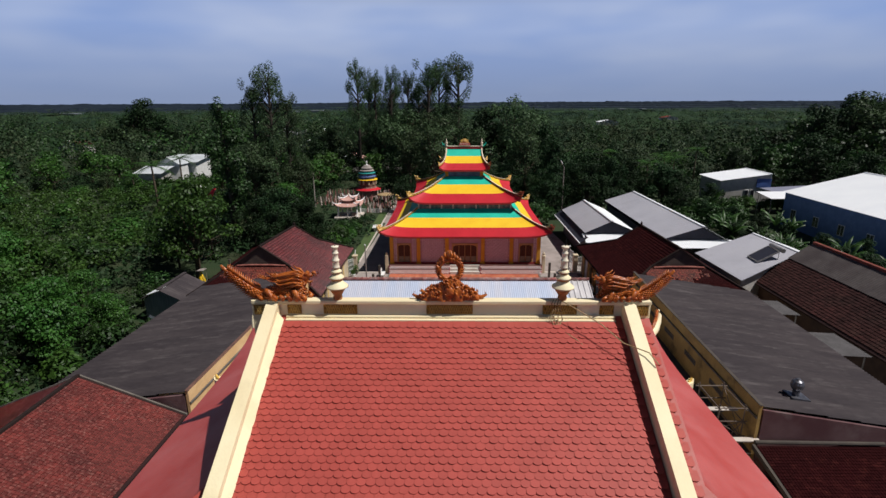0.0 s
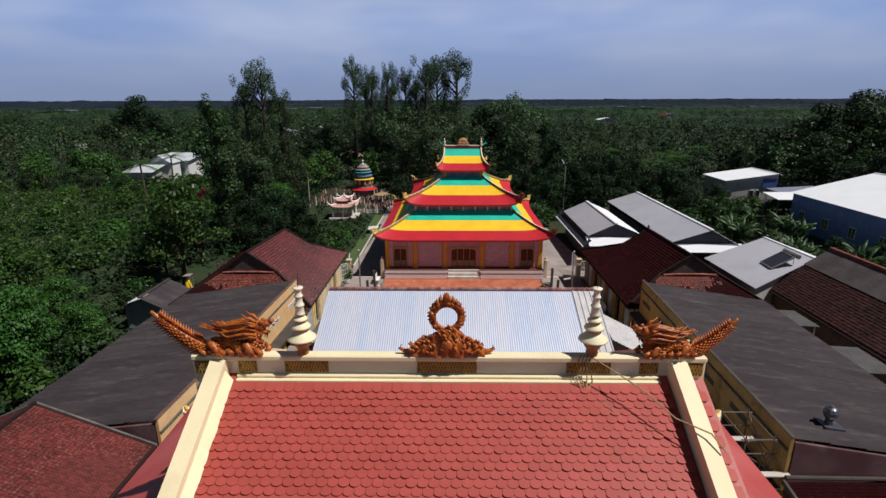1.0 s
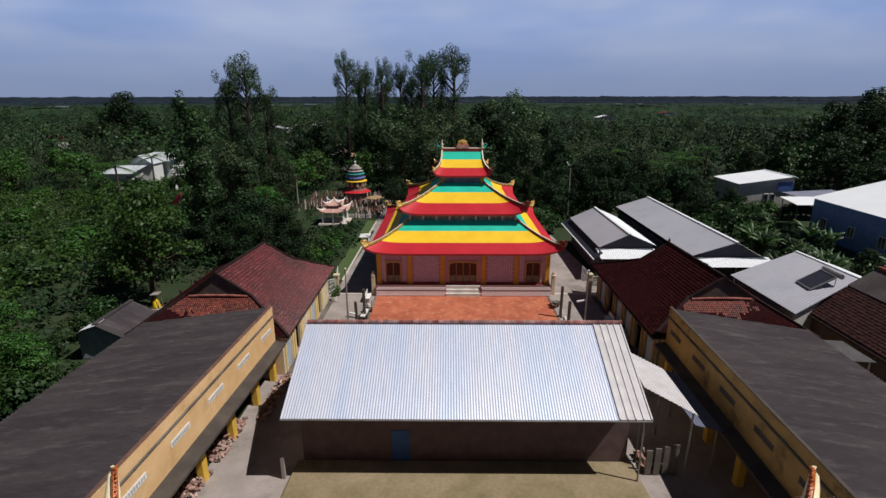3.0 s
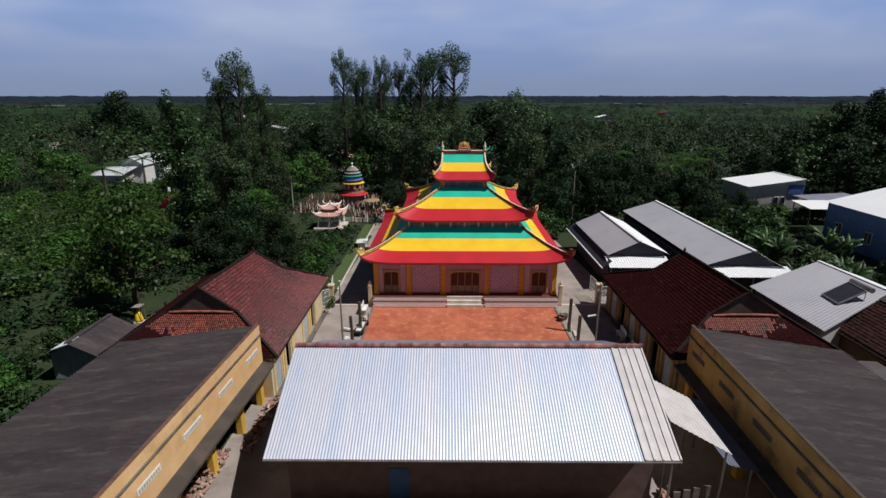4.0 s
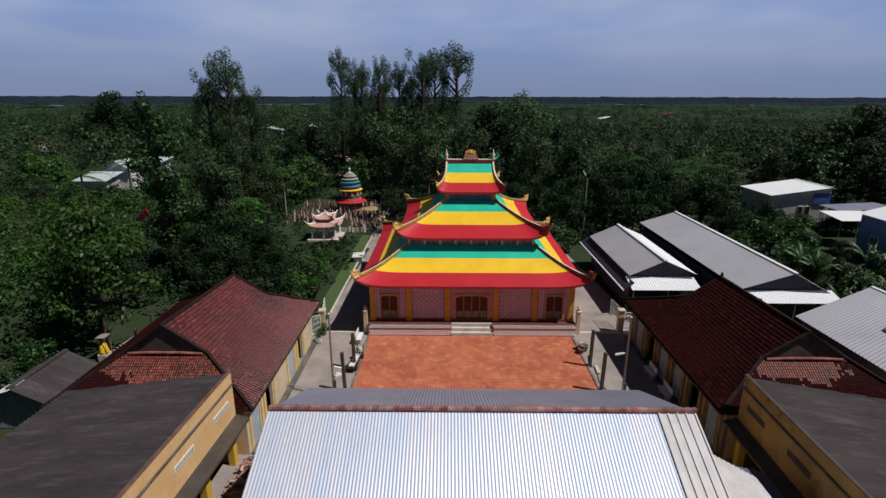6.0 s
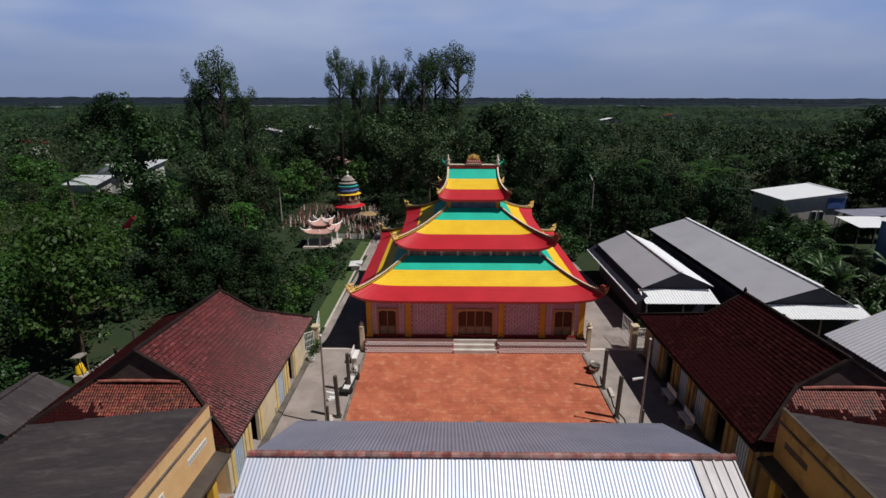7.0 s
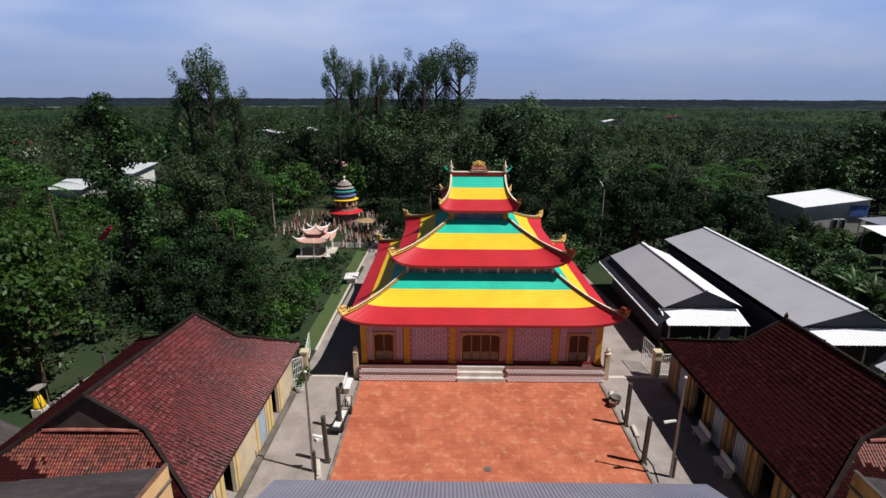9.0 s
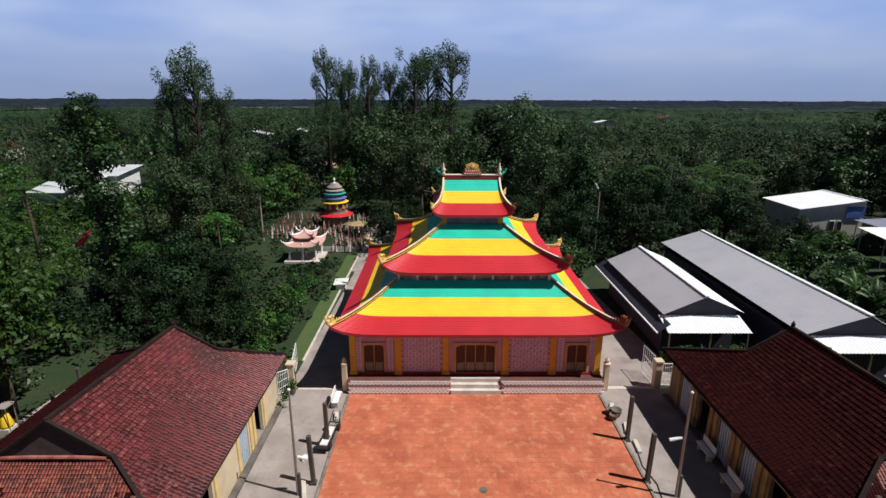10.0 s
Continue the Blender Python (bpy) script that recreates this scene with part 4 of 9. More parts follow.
for k in range(4):
    b = Build().grid(lambda u, v: low(u, v, k), 20, 6)
    b.grid(lambda u, v: tuple(Vector(low(u, v, k)) - Vector((0, 0, 0.16))), 20, 6)
    lr = part("lower_roof", b, M_near_skirt, front_hall, "lower red roof skirt")
    c = low(1.0, 1.0, k)
    ob = Build().sweep([low(1.0, 0.55, k), low(1.0, 0.8, k), low(1.0, 1.0, k), tuple(Vector(low(1.0, 1.0, k)) + (Vector(low(1.0, 1.0, k)) - Vector((NX, NY, 7.5))).normalized() * 0.2 + Vector((0, 0, 0.12)))], [0.34, 0.34, 0.3, 0.14], -0.05, [0.25, 0.25, 0.25, 0.22])
    hp = part("hip_beam", ob, M_cream, lr)
    orn = Build()
    d = (Vector(c) - Vector((NX, NY, c[2]))).normalized()
    orn.tube([Vector(c) + d * (0.16 - 0.4 * t) + Vector((0, 0, 0.36 - 0.1 * t + 0.05 * math.sin(t * 19))) for t in [q / 9 for q in range(10)]], [0.02, 0.05, 0.06, 0.05, 0.06, 0.05, 0.06, 0.04, 0.03, 0.015], 7)
    part("tip_ornament", orn, M_gold, hp)
for x0, x1, y0, y1, z0, z1 in ((-5.4, 5.4, -4.8, 4.8, 9.0, 11.5), (-8.6, 8.6, -7.8, 7.8, 0.0, 7.2)):
    for q in ((x0, x1, y0, y0 + 0.3), (x0, x1, y1 - 0.3, y1), (x0, x0 + 0.3, y0 + 0.302, y1 - 0.302), (x1 - 0.3, x1, y0 + 0.302, y1 - 0.302)):
        part("wall", Build().box(NX + q[0], NX + q[1], NY + q[2], NY + q[3], z0, z1), M_yellow_wall, front_hall)


def carved(b, x0, x1, height, width, seed, nu=46, nv=18, rough=0.3):
    """A mound carved in deep relief, along x from x0 to x1."""
    def f(u, v):
        x, a = x0 + (x1 - x0) * u, (v - 0.5) * math.pi
        q = noise.noise((x * 5.5 + seed, a * 1.9, 0.5)) + 0.6 * noise.noise((x * 12.0, a * 4.2, seed * 1.7))
        k = 1 + rough * q * min(1.0, 8 * u, 8 * (1 - u))
        return (x, width(u) * math.sin(a) * k, max(0.0, height(u) * math.cos(a) * k))
    return b.grid(f, nu, nv)


def along(path, k):
    """Point and direction at k (0 to 1) along a polyline."""
    k = k * (len(path) - 1)
    i = min(int(k), len(path) - 2)
    p, q = Vector(path[i]), Vector(path[i + 1])
    return p.lerp(q, k - i), (q - p).normalized()


def smooth_path(pts, n):
    """Catmull-Rom curve through pts, n steps a span."""
    ps = [Vector(q) for q in (pts[0], *pts, pts[-1])]
    out = []
    for i in range(1, len(ps) - 2):
        for k in range(n):
            t = k / n
            out.append(0.5 * (2 * ps[i] + (ps[i + 1] - ps[i - 1]) * t + (2 * ps[i - 1] - 5 * ps[i] + 4 * ps[i + 1] - ps[i + 2]) * t * t + (3 * ps[i] - ps[i - 1] - 3 * ps[i + 1] + ps[i + 2]) * t ** 3))
    return out + [ps[-2]]


def dragon(name, sx, at, long=0.9, tall=0.82):
    """Crouching ridge beast: coiled scaly body, mane swept back, raised combed tail. sx: the side that its tail points to."""
    b = Build()
    rnd = random.Random(5)
    spine = smooth_path([(-0.54, -0.02, 0.47), (-0.44, -0.02, 0.30), (-0.46, -0.05, 0.15), (-0.30, -0.07, 0.09), (-0.12, -0.04, 0.20), (0.06, 0.02, 0.25), (0.22, 0.0, 0.13), (0.40, -0.02, 0.08), (0.58, 0.0, 0.12), (0.78, 0.0, 0.25), (1.0, 0.0, 0.43), (1.2, 0.0, 0.61), (1.38, 0.0, 0.80)], 5)
    n = len(spine)
    rad = [0.125 - 0.03 * max(0, i / n - 0.35) * 1.5 if i < 0.65 * n else 0.11 * (1 - (i / n - 0.65) / 0.35) ** 0.7 + 0.015 for i in range(n)]
    b.tube(spine, rad, 10, True, 0.95)
    # scales in rows along the flanks and a comb of fins along the back
    for i in range(2, n - 4):
        p, d = spine[i], (spine[i + 1] - spine[i - 1]).normalized()
        up = Vector((-d.z, 0, d.x))
        up = up if up.z > 0 or i > 0.6 * n else -up
        tail = i > 0.62 * n
        b.spike(p + up * rad[i] * 0.8, p + up * (rad[i] + (0.15 if tail else 0.075)) + d * (0.07 if tail else 0.05), 0.045 if tail else 0.035, 4)
        if tail:
            b.spike(p - up * rad[i] * 0.8, p - up * (rad[i] + 0.11) + d * 0.08, 0.04, 4)
            mid = p + d * 0.03
            b.spike(mid + up * rad[i] * 0.8, mid + up * (rad[i] + 0.12) + d * 0.08, 0.035, 4)
        for s in (-1, 1):
            for q in range(3):
                a = (-0.6 + 0.6 * q) + (0.3 if i % 2 else 0.0)
                c = p + (up * math.sin(a) + Vector((0, s, 0)) * math.cos(a)) * rad[i] * 0.93
                b.spike(c - d * 0.03, c + d * 0.045 + (c - p).normalized() * 0.022, 0.032, 4)
    # low cloud scrolls along the base
    for i in range(15):
        x, s = -0.62 + 0.085 * i, -1 if i % 2 else 1
        r = rnd.uniform(0.045, 0.075)
        b.tube([(x, s * 0.10, 0.0), (x - 0.03, s * 0.17, 0.05), (x + 0.03, s * 0.18, 0.05 + r), (x + 0.08, s * 0.15, 0.04)], [r, r, r * 0.8, 0.015], 6)
    # legs with claws
    for x in (-0.36, 0.26):
        for s in (-1, 1):
            b.tube([(x + 0.10, s * 0.08, 0.20), (x + 0.02, s * 0.17, 0.20), (x - 0.03, s * 0.20, 0.10), (x - 0.10, s * 0.21, 0.03)], [0.08, 0.075, 0.05, 0.045], 8)
            for q in (-1, 0, 1):
                b.spike((x - 0.10, s * 0.21 + 0.03 * q, 0.035), (x - 0.20, s * 0.22 + 0.05 * q, 0.01), 0.025, 5)
    # head: skull, open jaws, nose, brows, horns, whiskers, beard
    b.blob((-0.55, -0.02, 0.53), (0.14, 0.12, 0.11), 1, 12, 9, 0.08)
    b.tube([(-0.56, -0.02, 0.56), (-0.68, -0.03, 0.57), (-0.78, -0.03, 0.61)], [0.10, 0.08, 0.06], 9, True, 0.7)
    b.blob((-0.79, -0.03, 0.645), (0.05, 0.07, 0.04), 2, 9, 6, 0.1)
    b.tube([(-0.54, -0.02, 0.46), (-0.66, -0.03, 0.43), (-0.75, -0.03, 0.43)], [0.08, 0.06, 0.03], 9, True, 0.6)
    for s in (-1, 1):
        b.blob((-0.62, s * 0.085 - 0.02, 0.625), (0.05, 0.035, 0.04), 5, 8, 6, 0.05)
        b.tube([(-0.52, s * 0.07, 0.61), (-0.43, s * 0.11, 0.70), (-0.36, s * 0.12, 0.71), (-0.29, s * 0.11, 0.79)], [0.035, 0.03, 0.022, 0.006], 7)
        b.tube([(-0.76, s * 0.06, 0.60), (-0.86, s * 0.12, 0.58), (-0.84, s * 0.16, 0.68)], [0.014, 0.011, 0.004], 5)
        b.spike((-0.50, s * 0.12, 0.55), (-0.36, s * 0.22, 0.62), 0.045, 5)
        for q in range(4):
            b.spike((-0.74 + 0.05 * q, s * 0.04 - 0.03, 0.56), (-0.745 + 0.05 * q, s * 0.045 - 0.03, 0.50), 0.014, 4)
    for q in range(7):
        b.spike((-0.70 + 0.045 * q, -0.03 + 0.04 * math.sin(q * 2), 0.43), (-0.68 + 0.05 * q, -0.05 + 0.06 * math.sin(q * 2), 0.28 + 0.01 * q), 0.028, 5)
    # mane of many thin locks swept back to a plume
    for i in range(46):
        a = -1 + 2 * ((i * 7) % 46) / 45
        row = i % 5
        z, ln = 0.63 - 0.06 * row, (0.85, 0.98, 0.80, 0.62, 0.46)[row] * rnd.uniform(0.72, 1.08)
        y = a * (0.07 + 0.02 * row) - 0.02
        w = rnd.uniform(-0.02, 0.02)
        b.tube(smooth_path([(-0.52, y, z - 0.05), (-0.52 + ln * 0.3, y * 1.5, z + 0.01 + w), (-0.52 + ln * 0.6, y * 1.3, z - 0.05), (-0.52 + ln * 0.85, y * 1.1, z - 0.06 + w), (-0.52 + ln, y, z + 0.0)], 2), [0.034, 0.036, 0.034, 0.032, 0.030, 0.025, 0.02, 0.014, 0.005], 5, True, 0.8)
    b.spin(Matrix.Diagonal((sx * long, 0.66, tall, 1)))
    b.v = [(x + at[0], y + at[1], z + at[2]) for x, y, z in b.v]
    return solo(name, b, M_dragon, "orange-brown glazed dragon statue on the roof ridge", "dragon statue", group="ridge dragons", smooth=True, at=at)


M_finial_brown = mat("orange_brown_paint", (0.46, 0.20, 0.07), (0.36, 0.14, 0.05), 0.6, scale=6)
dragon("dragon_statue", -1, (NX - 3.54, NY - 0.15, 15.0), 0.9, 0.92)
dragon("dragon_statue", 1, (NX + 3.60, NY - 0.15, 15.0), 0.74, 0.80)
for sx in (-1, 1):
    x = NX + sx * 2.36
    FY = NY - 0.15
    fin = thing("ridge_finial", "cream gourd-shaped finial on the roof ridge", "finial", (x, FY, 15.0), "ridge finials")
    o = (x, FY, 15.0)
    part("pot", Build().lathe([(0.09, 0.0), (0.10, 0.05), (0.085, 0.09), (0.145, 0.19), (0.195, 0.27)], 14, o), M_finial_brown, fin, "orange-brown lower bowl", True)
    for r0, r1, z0, z1, r2, z2 in ((0.235, 0.115, 0.272, 0.42, 0.14, 0.468), (0.158, 0.082, 0.47, 0.57, 0.10, 0.598), (0.115, 0.060, 0.60, 0.67, 0.075, 0.692)):
        part("cone", Build().lathe([(r0, z0), (r0 * 0.97, z0 + 0.025), (r1 * 1.25, (z0 + z1) / 2 + 0.02), (r1, z1)], 20, o), M_cream, fin, "", True)
        part("band", Build().lathe([(r1, z1 + 0.001), (r2, z2)], 14, o), M_finial_brown, fin, "orange-brown band")
    part("spindle", Build().lathe([(0.085, 0.694), (0.072, 0.72), (0.066, 0.83), (0.080, 0.845), (0.080, 0.865), (0.060, 0.885), (0.054, 0.985), (0.070, 1.0), (0.068, 1.02), (0.050, 1.04), (0.050, 1.10), (0.078, 1.135), (0.082, 1.155), (0.05, 1.16)], 16, o), M_cream_inset, fin, "", True)
    part("rod", Build().tube([(x, FY, 16.13), (x + 0.02, FY, 16.38)], 0.006, 5), M_iron, fin)
# flaming ring on cloud base
rnd = random.Random(9)
orn_at = Vector((NX + 0.0, NY - 0.15, 15.0))
orn = thing("ring_ornament", "orange-brown glazed flaming ring ornament on the roof ridge", "ornament", orn_at)
lift = Matrix.Translation(orn_at) @ Matrix.Diagonal((1.0, 0.75, 0.98, 1))
base_h = lambda u: 0.03 + 0.33 * (1 - abs(2 * u - 1)) ** 0.36 + 0.18 * math.exp(-((2 * u - 1) / 0.30) ** 2)
b = carved(Build(), -0.62, 0.62, base_h, lambda u: 0.20 - 0.08 * abs(2 * u - 1), 7.7, 72, 24, 0.4)
for k in range(110):
    t = rnd.uniform(-0.92, 0.92)
    a = rnd.uniform(0.15, 1.35)
    p = Vector((t * 0.62, -(0.20 - 0.08 * abs(t)) * math.sin(a) * 1.0, base_h((t + 1) / 2) * 0.92 * math.cos(a)))
    q = p + Vector((0.06 * t + rnd.uniform(-0.03, 0.03), -0.03, rnd.uniform(0.03, 0.10)))
    b.tube([p, p.lerp(q, 0.5) + Vector((0.02, -0.015, 0)), q], [0.022, 0.028, 0.01], 6)
b.blob((0, -0.17, 0.20), (0.10, 0.07, 0.12), 3, 12, 8, 0.2)
part("carved_base", b.spin(lift), M_dragon, orn, "carved scroll base", True)
ring = part("flaming_ring", Build().tube([(0.215 * math.cos(2 * math.pi * k / 28), 0.0, 0.665 + 0.215 * math.sin(2 * math.pi * k / 28)) for k in range(29)], 0.045, 8, False).spin(lift), M_dragon, orn, "", True)
for k in range(26):
    a = 2 * math.pi * k / 26
    up = max(0.0, math.sin(a))
    p = Vector((0.25 * math.cos(a), rnd.uniform(-0.03, 0.03), 0.665 + 0.25 * math.sin(a)))
    b = Build().blob(p, (0.045, 0.055, 0.045), k, 7, 5, 0.3)
    b.tube([p, p + Vector((0.04 * math.cos(a), -0.02, 0.03 + 0.06 * up)), p + Vector((0.02 * math.cos(a), 0.0, 0.06 + 0.12 * up ** 3))], [0.04, 0.032, 0.008], 6)
    part("flame", b.spin(lift), M_dragon, ring, "", True)
part("top_flame", Build().tube([(0, 0, 0.92), (0.01, 0, 1.02), (0, 0, 1.10)], [0.08, 0.06, 0.01], 7).spin(lift), M_dragon, ring, "", True)
for s in (-1, 1):
    part("wing_tip", Build().tube([(s * 0.52, 0, 0.06), (s * 0.68, 0, 0.05), (s * 0.77, 0, 0.11), (s * 0.74, 0, 0.17)], [0.06, 0.045, 0.03, 0.012], 7).spin(lift), M_dragon, orn, "", True)
# rope loosely tied round a finial
fx = NX + 2.28
b = Build()
for q in range(4):
    a = q * 1.7
    b.tube([(fx - 0.10 + 0.05 * q, NY - 0.20, 15.02), (fx - 0.16 + 0.06 * q, NY - 0.27, 14.95), (fx - 0.12 + 0.05 * q, NY - 0.29, 14.82), (fx - 0.2 + 0.09 * q, NY - 0.34, 14.66 + 0.04 * math.sin(a)), (fx - 0.1 + 0.03 * q, NY - 0.42, 14.52)], 0.012, 5)
b.tube([(fx + 0.05, NY - 0.25, 15.01), (fx + 0.35, NY - 0.5, 14.9), (fx + 0.75, NY - 0.8, 14.72), (fx + 1.1, NY - 1.12, 14.48), (fx + 1.5, NY - 1.4, 14.42), (fx + 1.62, NY - 1.6, 14.28)], 0.012, 5)
b.tube([(fx - 0.05, NY - 0.42, 14.5), (fx + 0.3, NY - 0.75, 14.36), (fx + 0.8, NY - 1.2, 14.03), (fx + 1.12, NY - 1.6, 13.8)], 0.010, 5)
solo("rope", b, M_rope, "tan rope tied loosely round a ridge finial", "rope", at=(fx, NY, 15.0))


# ---------------------------------------------------------------- clay-tiled wings
M_tilecap = mat("worn_orange_tile", (0.34, 0.13, 0.10), (0.22, 0.065, 0.05), 0.8, scale=2.0, grain=18, fine=0.3)
M_tilebed = mat("dark_tile_bed", (0.026, 0.008, 0.007), (0.018, 0.006, 0.006), 0.9)
barrel = Build()
n = 3
for y, low, lift in ((0.15, 0.036, 0.0), (-0.14, 0.036, 0.032), (-0.145, 0.012, -0.008)):  # head, foot and the lip below the foot
    for k in range(n + 1):
        a = math.pi * k / n
        barrel.v.append((0.096 * -math.cos(a), y * 0.84, low * math.sin(a) + lift))
for k in range(n):
    barrel.f += [(k, k + n + 1, k + n + 2, k + 1), (k + n + 1, k + 2 * n + 2, k + 2 * n + 3, k + n + 2)]
small = Build().add([(x * 0.68, y * 0.68, z * 0.68) for x, y, z in barrel.v], barrel.f)
small_lit = mesh_of("roof_tile", small, M_oldtile_lit)
small_brown = mesh_of("roof_tile", small, M_browntile)
small_moss = mesh_of("roof_tile", small, M_moss_shade_tile)
barrel_mesh = mesh_of("roof_tile", barrel, M_oldtile)
barrel_moss_shade = mesh_of("roof_tile", barrel, M_moss_shade_tile)


# east wing wall and trim: their shade is put into darker base colours
M_shaded_wall = mat("shaded_plaster", (0.27, 0.21, 0.135), (0.17, 0.13, 0.085), 0.85, scale=0.9, grain=10, fine=0.2, stain=0.6, stain_col=(0.06, 0.05, 0.04))
M_shaded_trim = mat("shaded_ochre", (0.38, 0.25, 0.08), (0.26, 0.16, 0.055), 0.8, fine=0.2, stain=0.5)
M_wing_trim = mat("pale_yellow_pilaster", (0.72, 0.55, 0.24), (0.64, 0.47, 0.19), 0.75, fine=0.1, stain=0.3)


def wing(sx, ya, yb, label, tiles=300, tile=None, mesh=None, doors=True, rzn=6.9, rzf=6.35, far=2.5):
    """Hip-and-gable clay-tiled wing, ridge along y at x = 18.2, from ya (near) to yb (far), its ridge climbing from rzf to rzn."""
    rx, rz, ex, ez, ox = 18.2, rzf, 12.5, 3.22, 23.9
    tile, mesh = tile or M_oldtile, mesh or barrel_mesh
    w = thing("clay_tiled_wing", label, "building", (sx * rx, (ya + yb) / 2, 0))
    kx = 15.8   # where the small gables end
    g0, g1 = ya + 2.6, yb - far

    def top(y):
        return rzf + (rzn - rzf) * min(1.0, max(0.0, (g1 - y) / (g1 - g0)))

    def surf(x, y):
        """Height of the long slopes; x is the distance from the ridge as a share of the run."""
        return top(y) + (ez - top(y)) * x - 0.16 * math.sin(math.pi * x)

    kz0, kz1 = surf((rx - kx) / (rx - ex), g0), surf((rx - kx) / (rx - ex), g1)
    for s, xo in ((1, ex), (-1, ox)):
        kk = kx if s == 1 else 2 * rx - kx
        run = abs(rx - xo)
        c = abs(rx - kx)

        def limits(x):
            return (g0 if x < c else g0 - (x - c) / (run - c) * (g0 - ya), g1 if x < c else g1 + (x - c) / (run - c) * (yb - g1))

        def bed(u, v, drop=0.0):
            lo, hi = limits(v * run)
            y = lo + (hi - lo) * u
            return (sx * (rx - s * v * run), y, surf(v, y) - drop)
        b = Build().grid(bed, 10, 10)
        b.grid(lambda u, v: bed(u, v, 0.1), 10, 10)
        slope = part("roof_slope", b, M_tilebed, w, "old dark red clay tile slope")
        ln = math.hypot(run, rz - ez)

        def inside(a, d, run=run, ln=ln):
            lo, hi = limits(d / ln * run)
            return lo + 0.05 < ya + a < hi - 0.05
        if s == 1 or tiles:
            spots = plane_spots((sx * rx, ya, rz + 0.01), (0, 1, 0), (-sx * s * run, 0, ez - rz), int((yb - ya) / 0.20), int(ln / 0.25), 0.20, 0.25, inside, False, 0.0, 0.0, 0.008, 3)
            for m in spots:
                p = m.translation
                m.translation = (p.x, p.y, p.z - (rz + (ez - rz) * (rx - abs(p.x)) * s / run) + surf((rx - abs(p.x)) * s / run, p.y))
            mid = sx * 14.0
            spots.sort(key=lambda m: (m.translation - Vector((mid, (ya + yb) / 2 - 2, 4))).length)
            if s == 1:
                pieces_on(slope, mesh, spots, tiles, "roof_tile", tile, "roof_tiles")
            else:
                # outer slope takes the tile with shade put into its colour
                pieces_on(slope, barrel_moss_shade, spots, 0, "roof_tile", M_moss_shade_tile, "roof_tiles")
    for y, yo, gg, kz, rz in ((g0, ya, -1, kz0, top(g0)), (g1, yb, 1, kz1, top(g1))):
        # end skirt and small gable
        pts = [(sx * kx, y + gg * 0.05, kz), (sx * (2 * rx - kx), y + gg * 0.05, kz), (sx * ox, yo, ez), (sx * ex, yo, ez)]
        skirt_mesh = part("end_slope", Build().slab(pts if sx * gg < 0 else pts[::-1], 0.1), M_tilebed, w, "orange clay tile end slope")
        ln = math.hypot(abs(yo - y), kz - ez)
        a0 = min(sx * ex, sx * ox)

        def inside(a, d, a0=a0, ln=ln):
            f = d / ln
            lo = kx + (ex - kx) * f
            hi = 2 * rx - kx + (ox - 2 * rx + kx) * f
            return lo + 0.1 < abs(a0 + a) < hi - 0.1
        spots = plane_spots((a0, y, kz + 0.01), (1, 0, 0), (0, yo - y, ez - kz), int((ox - ex) / 0.136), int(ln / 0.17), 0.136, 0.17, inside, False, 0.0, 0.0, 0.006, 4)
        worn, old = [], []
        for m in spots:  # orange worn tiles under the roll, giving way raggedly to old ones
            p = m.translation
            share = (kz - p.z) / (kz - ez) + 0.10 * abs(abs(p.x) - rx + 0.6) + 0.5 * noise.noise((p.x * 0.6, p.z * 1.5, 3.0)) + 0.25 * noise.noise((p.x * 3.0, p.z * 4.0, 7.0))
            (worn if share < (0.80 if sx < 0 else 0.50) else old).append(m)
        near = gg < 0 and tiles
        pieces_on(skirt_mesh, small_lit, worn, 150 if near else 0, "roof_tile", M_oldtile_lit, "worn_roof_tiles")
        pieces_on(skirt_mesh, small_moss, old, 150 if near else 0, "roof_tile", M_moss_shade_tile, "old_roof_tiles")
        part("end_ridge", Build().tube([(sx * (kx + 0.25), y + gg * 0.12, kz + 0.02), (sx * (rx - 0.9), y + gg * 0.16, kz + 0.10), (sx * (rx + 0.9), y + gg * 0.16, kz + 0.10), (sx * (2 * rx - kx - 0.25), y + gg * 0.12, kz + 0.02)], 0.085, 8), M_tilecap, w, "worn orange tile roll under the gablet")
        part("gablet", Build().add([(sx * kx, y, kz), (sx * (2 * rx - kx), y, kz), (sx * rx, y, rz)], [(0, 1, 2)]), M_gablet, w, "dark plastered gablet")
        for s in (1, -1):
            kk, xo = (kx, ex) if s == 1 else (2 * rx - kx, ox)
            part("hip_mortar", Build().sweep([(sx * rx, y + gg * 0.06, rz), (sx * kk, y + gg * 0.06, kz), (sx * xo, yo, ez)], 0.17, -0.02, 0.13), M_ridgecap, w)
    part("ridge_mortar", Build().sweep([(sx * rx, g0 - 0.1, top(g0)), (sx * rx, g1 + 0.1, top(g1))], 0.17, -0.04, 0.15), M_ridgecap, w, "dark mossy ridge mortar")
    part("ridge_knob", Build().lathe([(0.1, 0.18), (0.12, 0.3), (0.05, 0.42), (0.02, 0.5)], 8, (sx * rx, g1, top(g1))), M_ridgecap, w)
    # walls
    wx = 13.15
    y0, y1 = ya + 0.5, yb - 0.5
    b = Build()
    openings = []
    if doors:
        m = 0
        y = y0 + 0.8
        while y < y1 - 1.2:
            if m % 3 < 2 or sx > 0:
                openings.append((y, y + 1.15, m % 3))
            y += 2.3
            m += 1
    b.wall_with_holes(sx * wx, y0, y1, 0, 3.3, [(a, c, 0, 2.35) for a, c, kd in openings], sx * 0.2, "y")
    wl = part("wall", b, M_pale_wall if sx < 0 else M_shaded_wall, w, "pale plaster wall facing the yard" if sx < 0 else "shade-darkened plaster wall facing the yard")
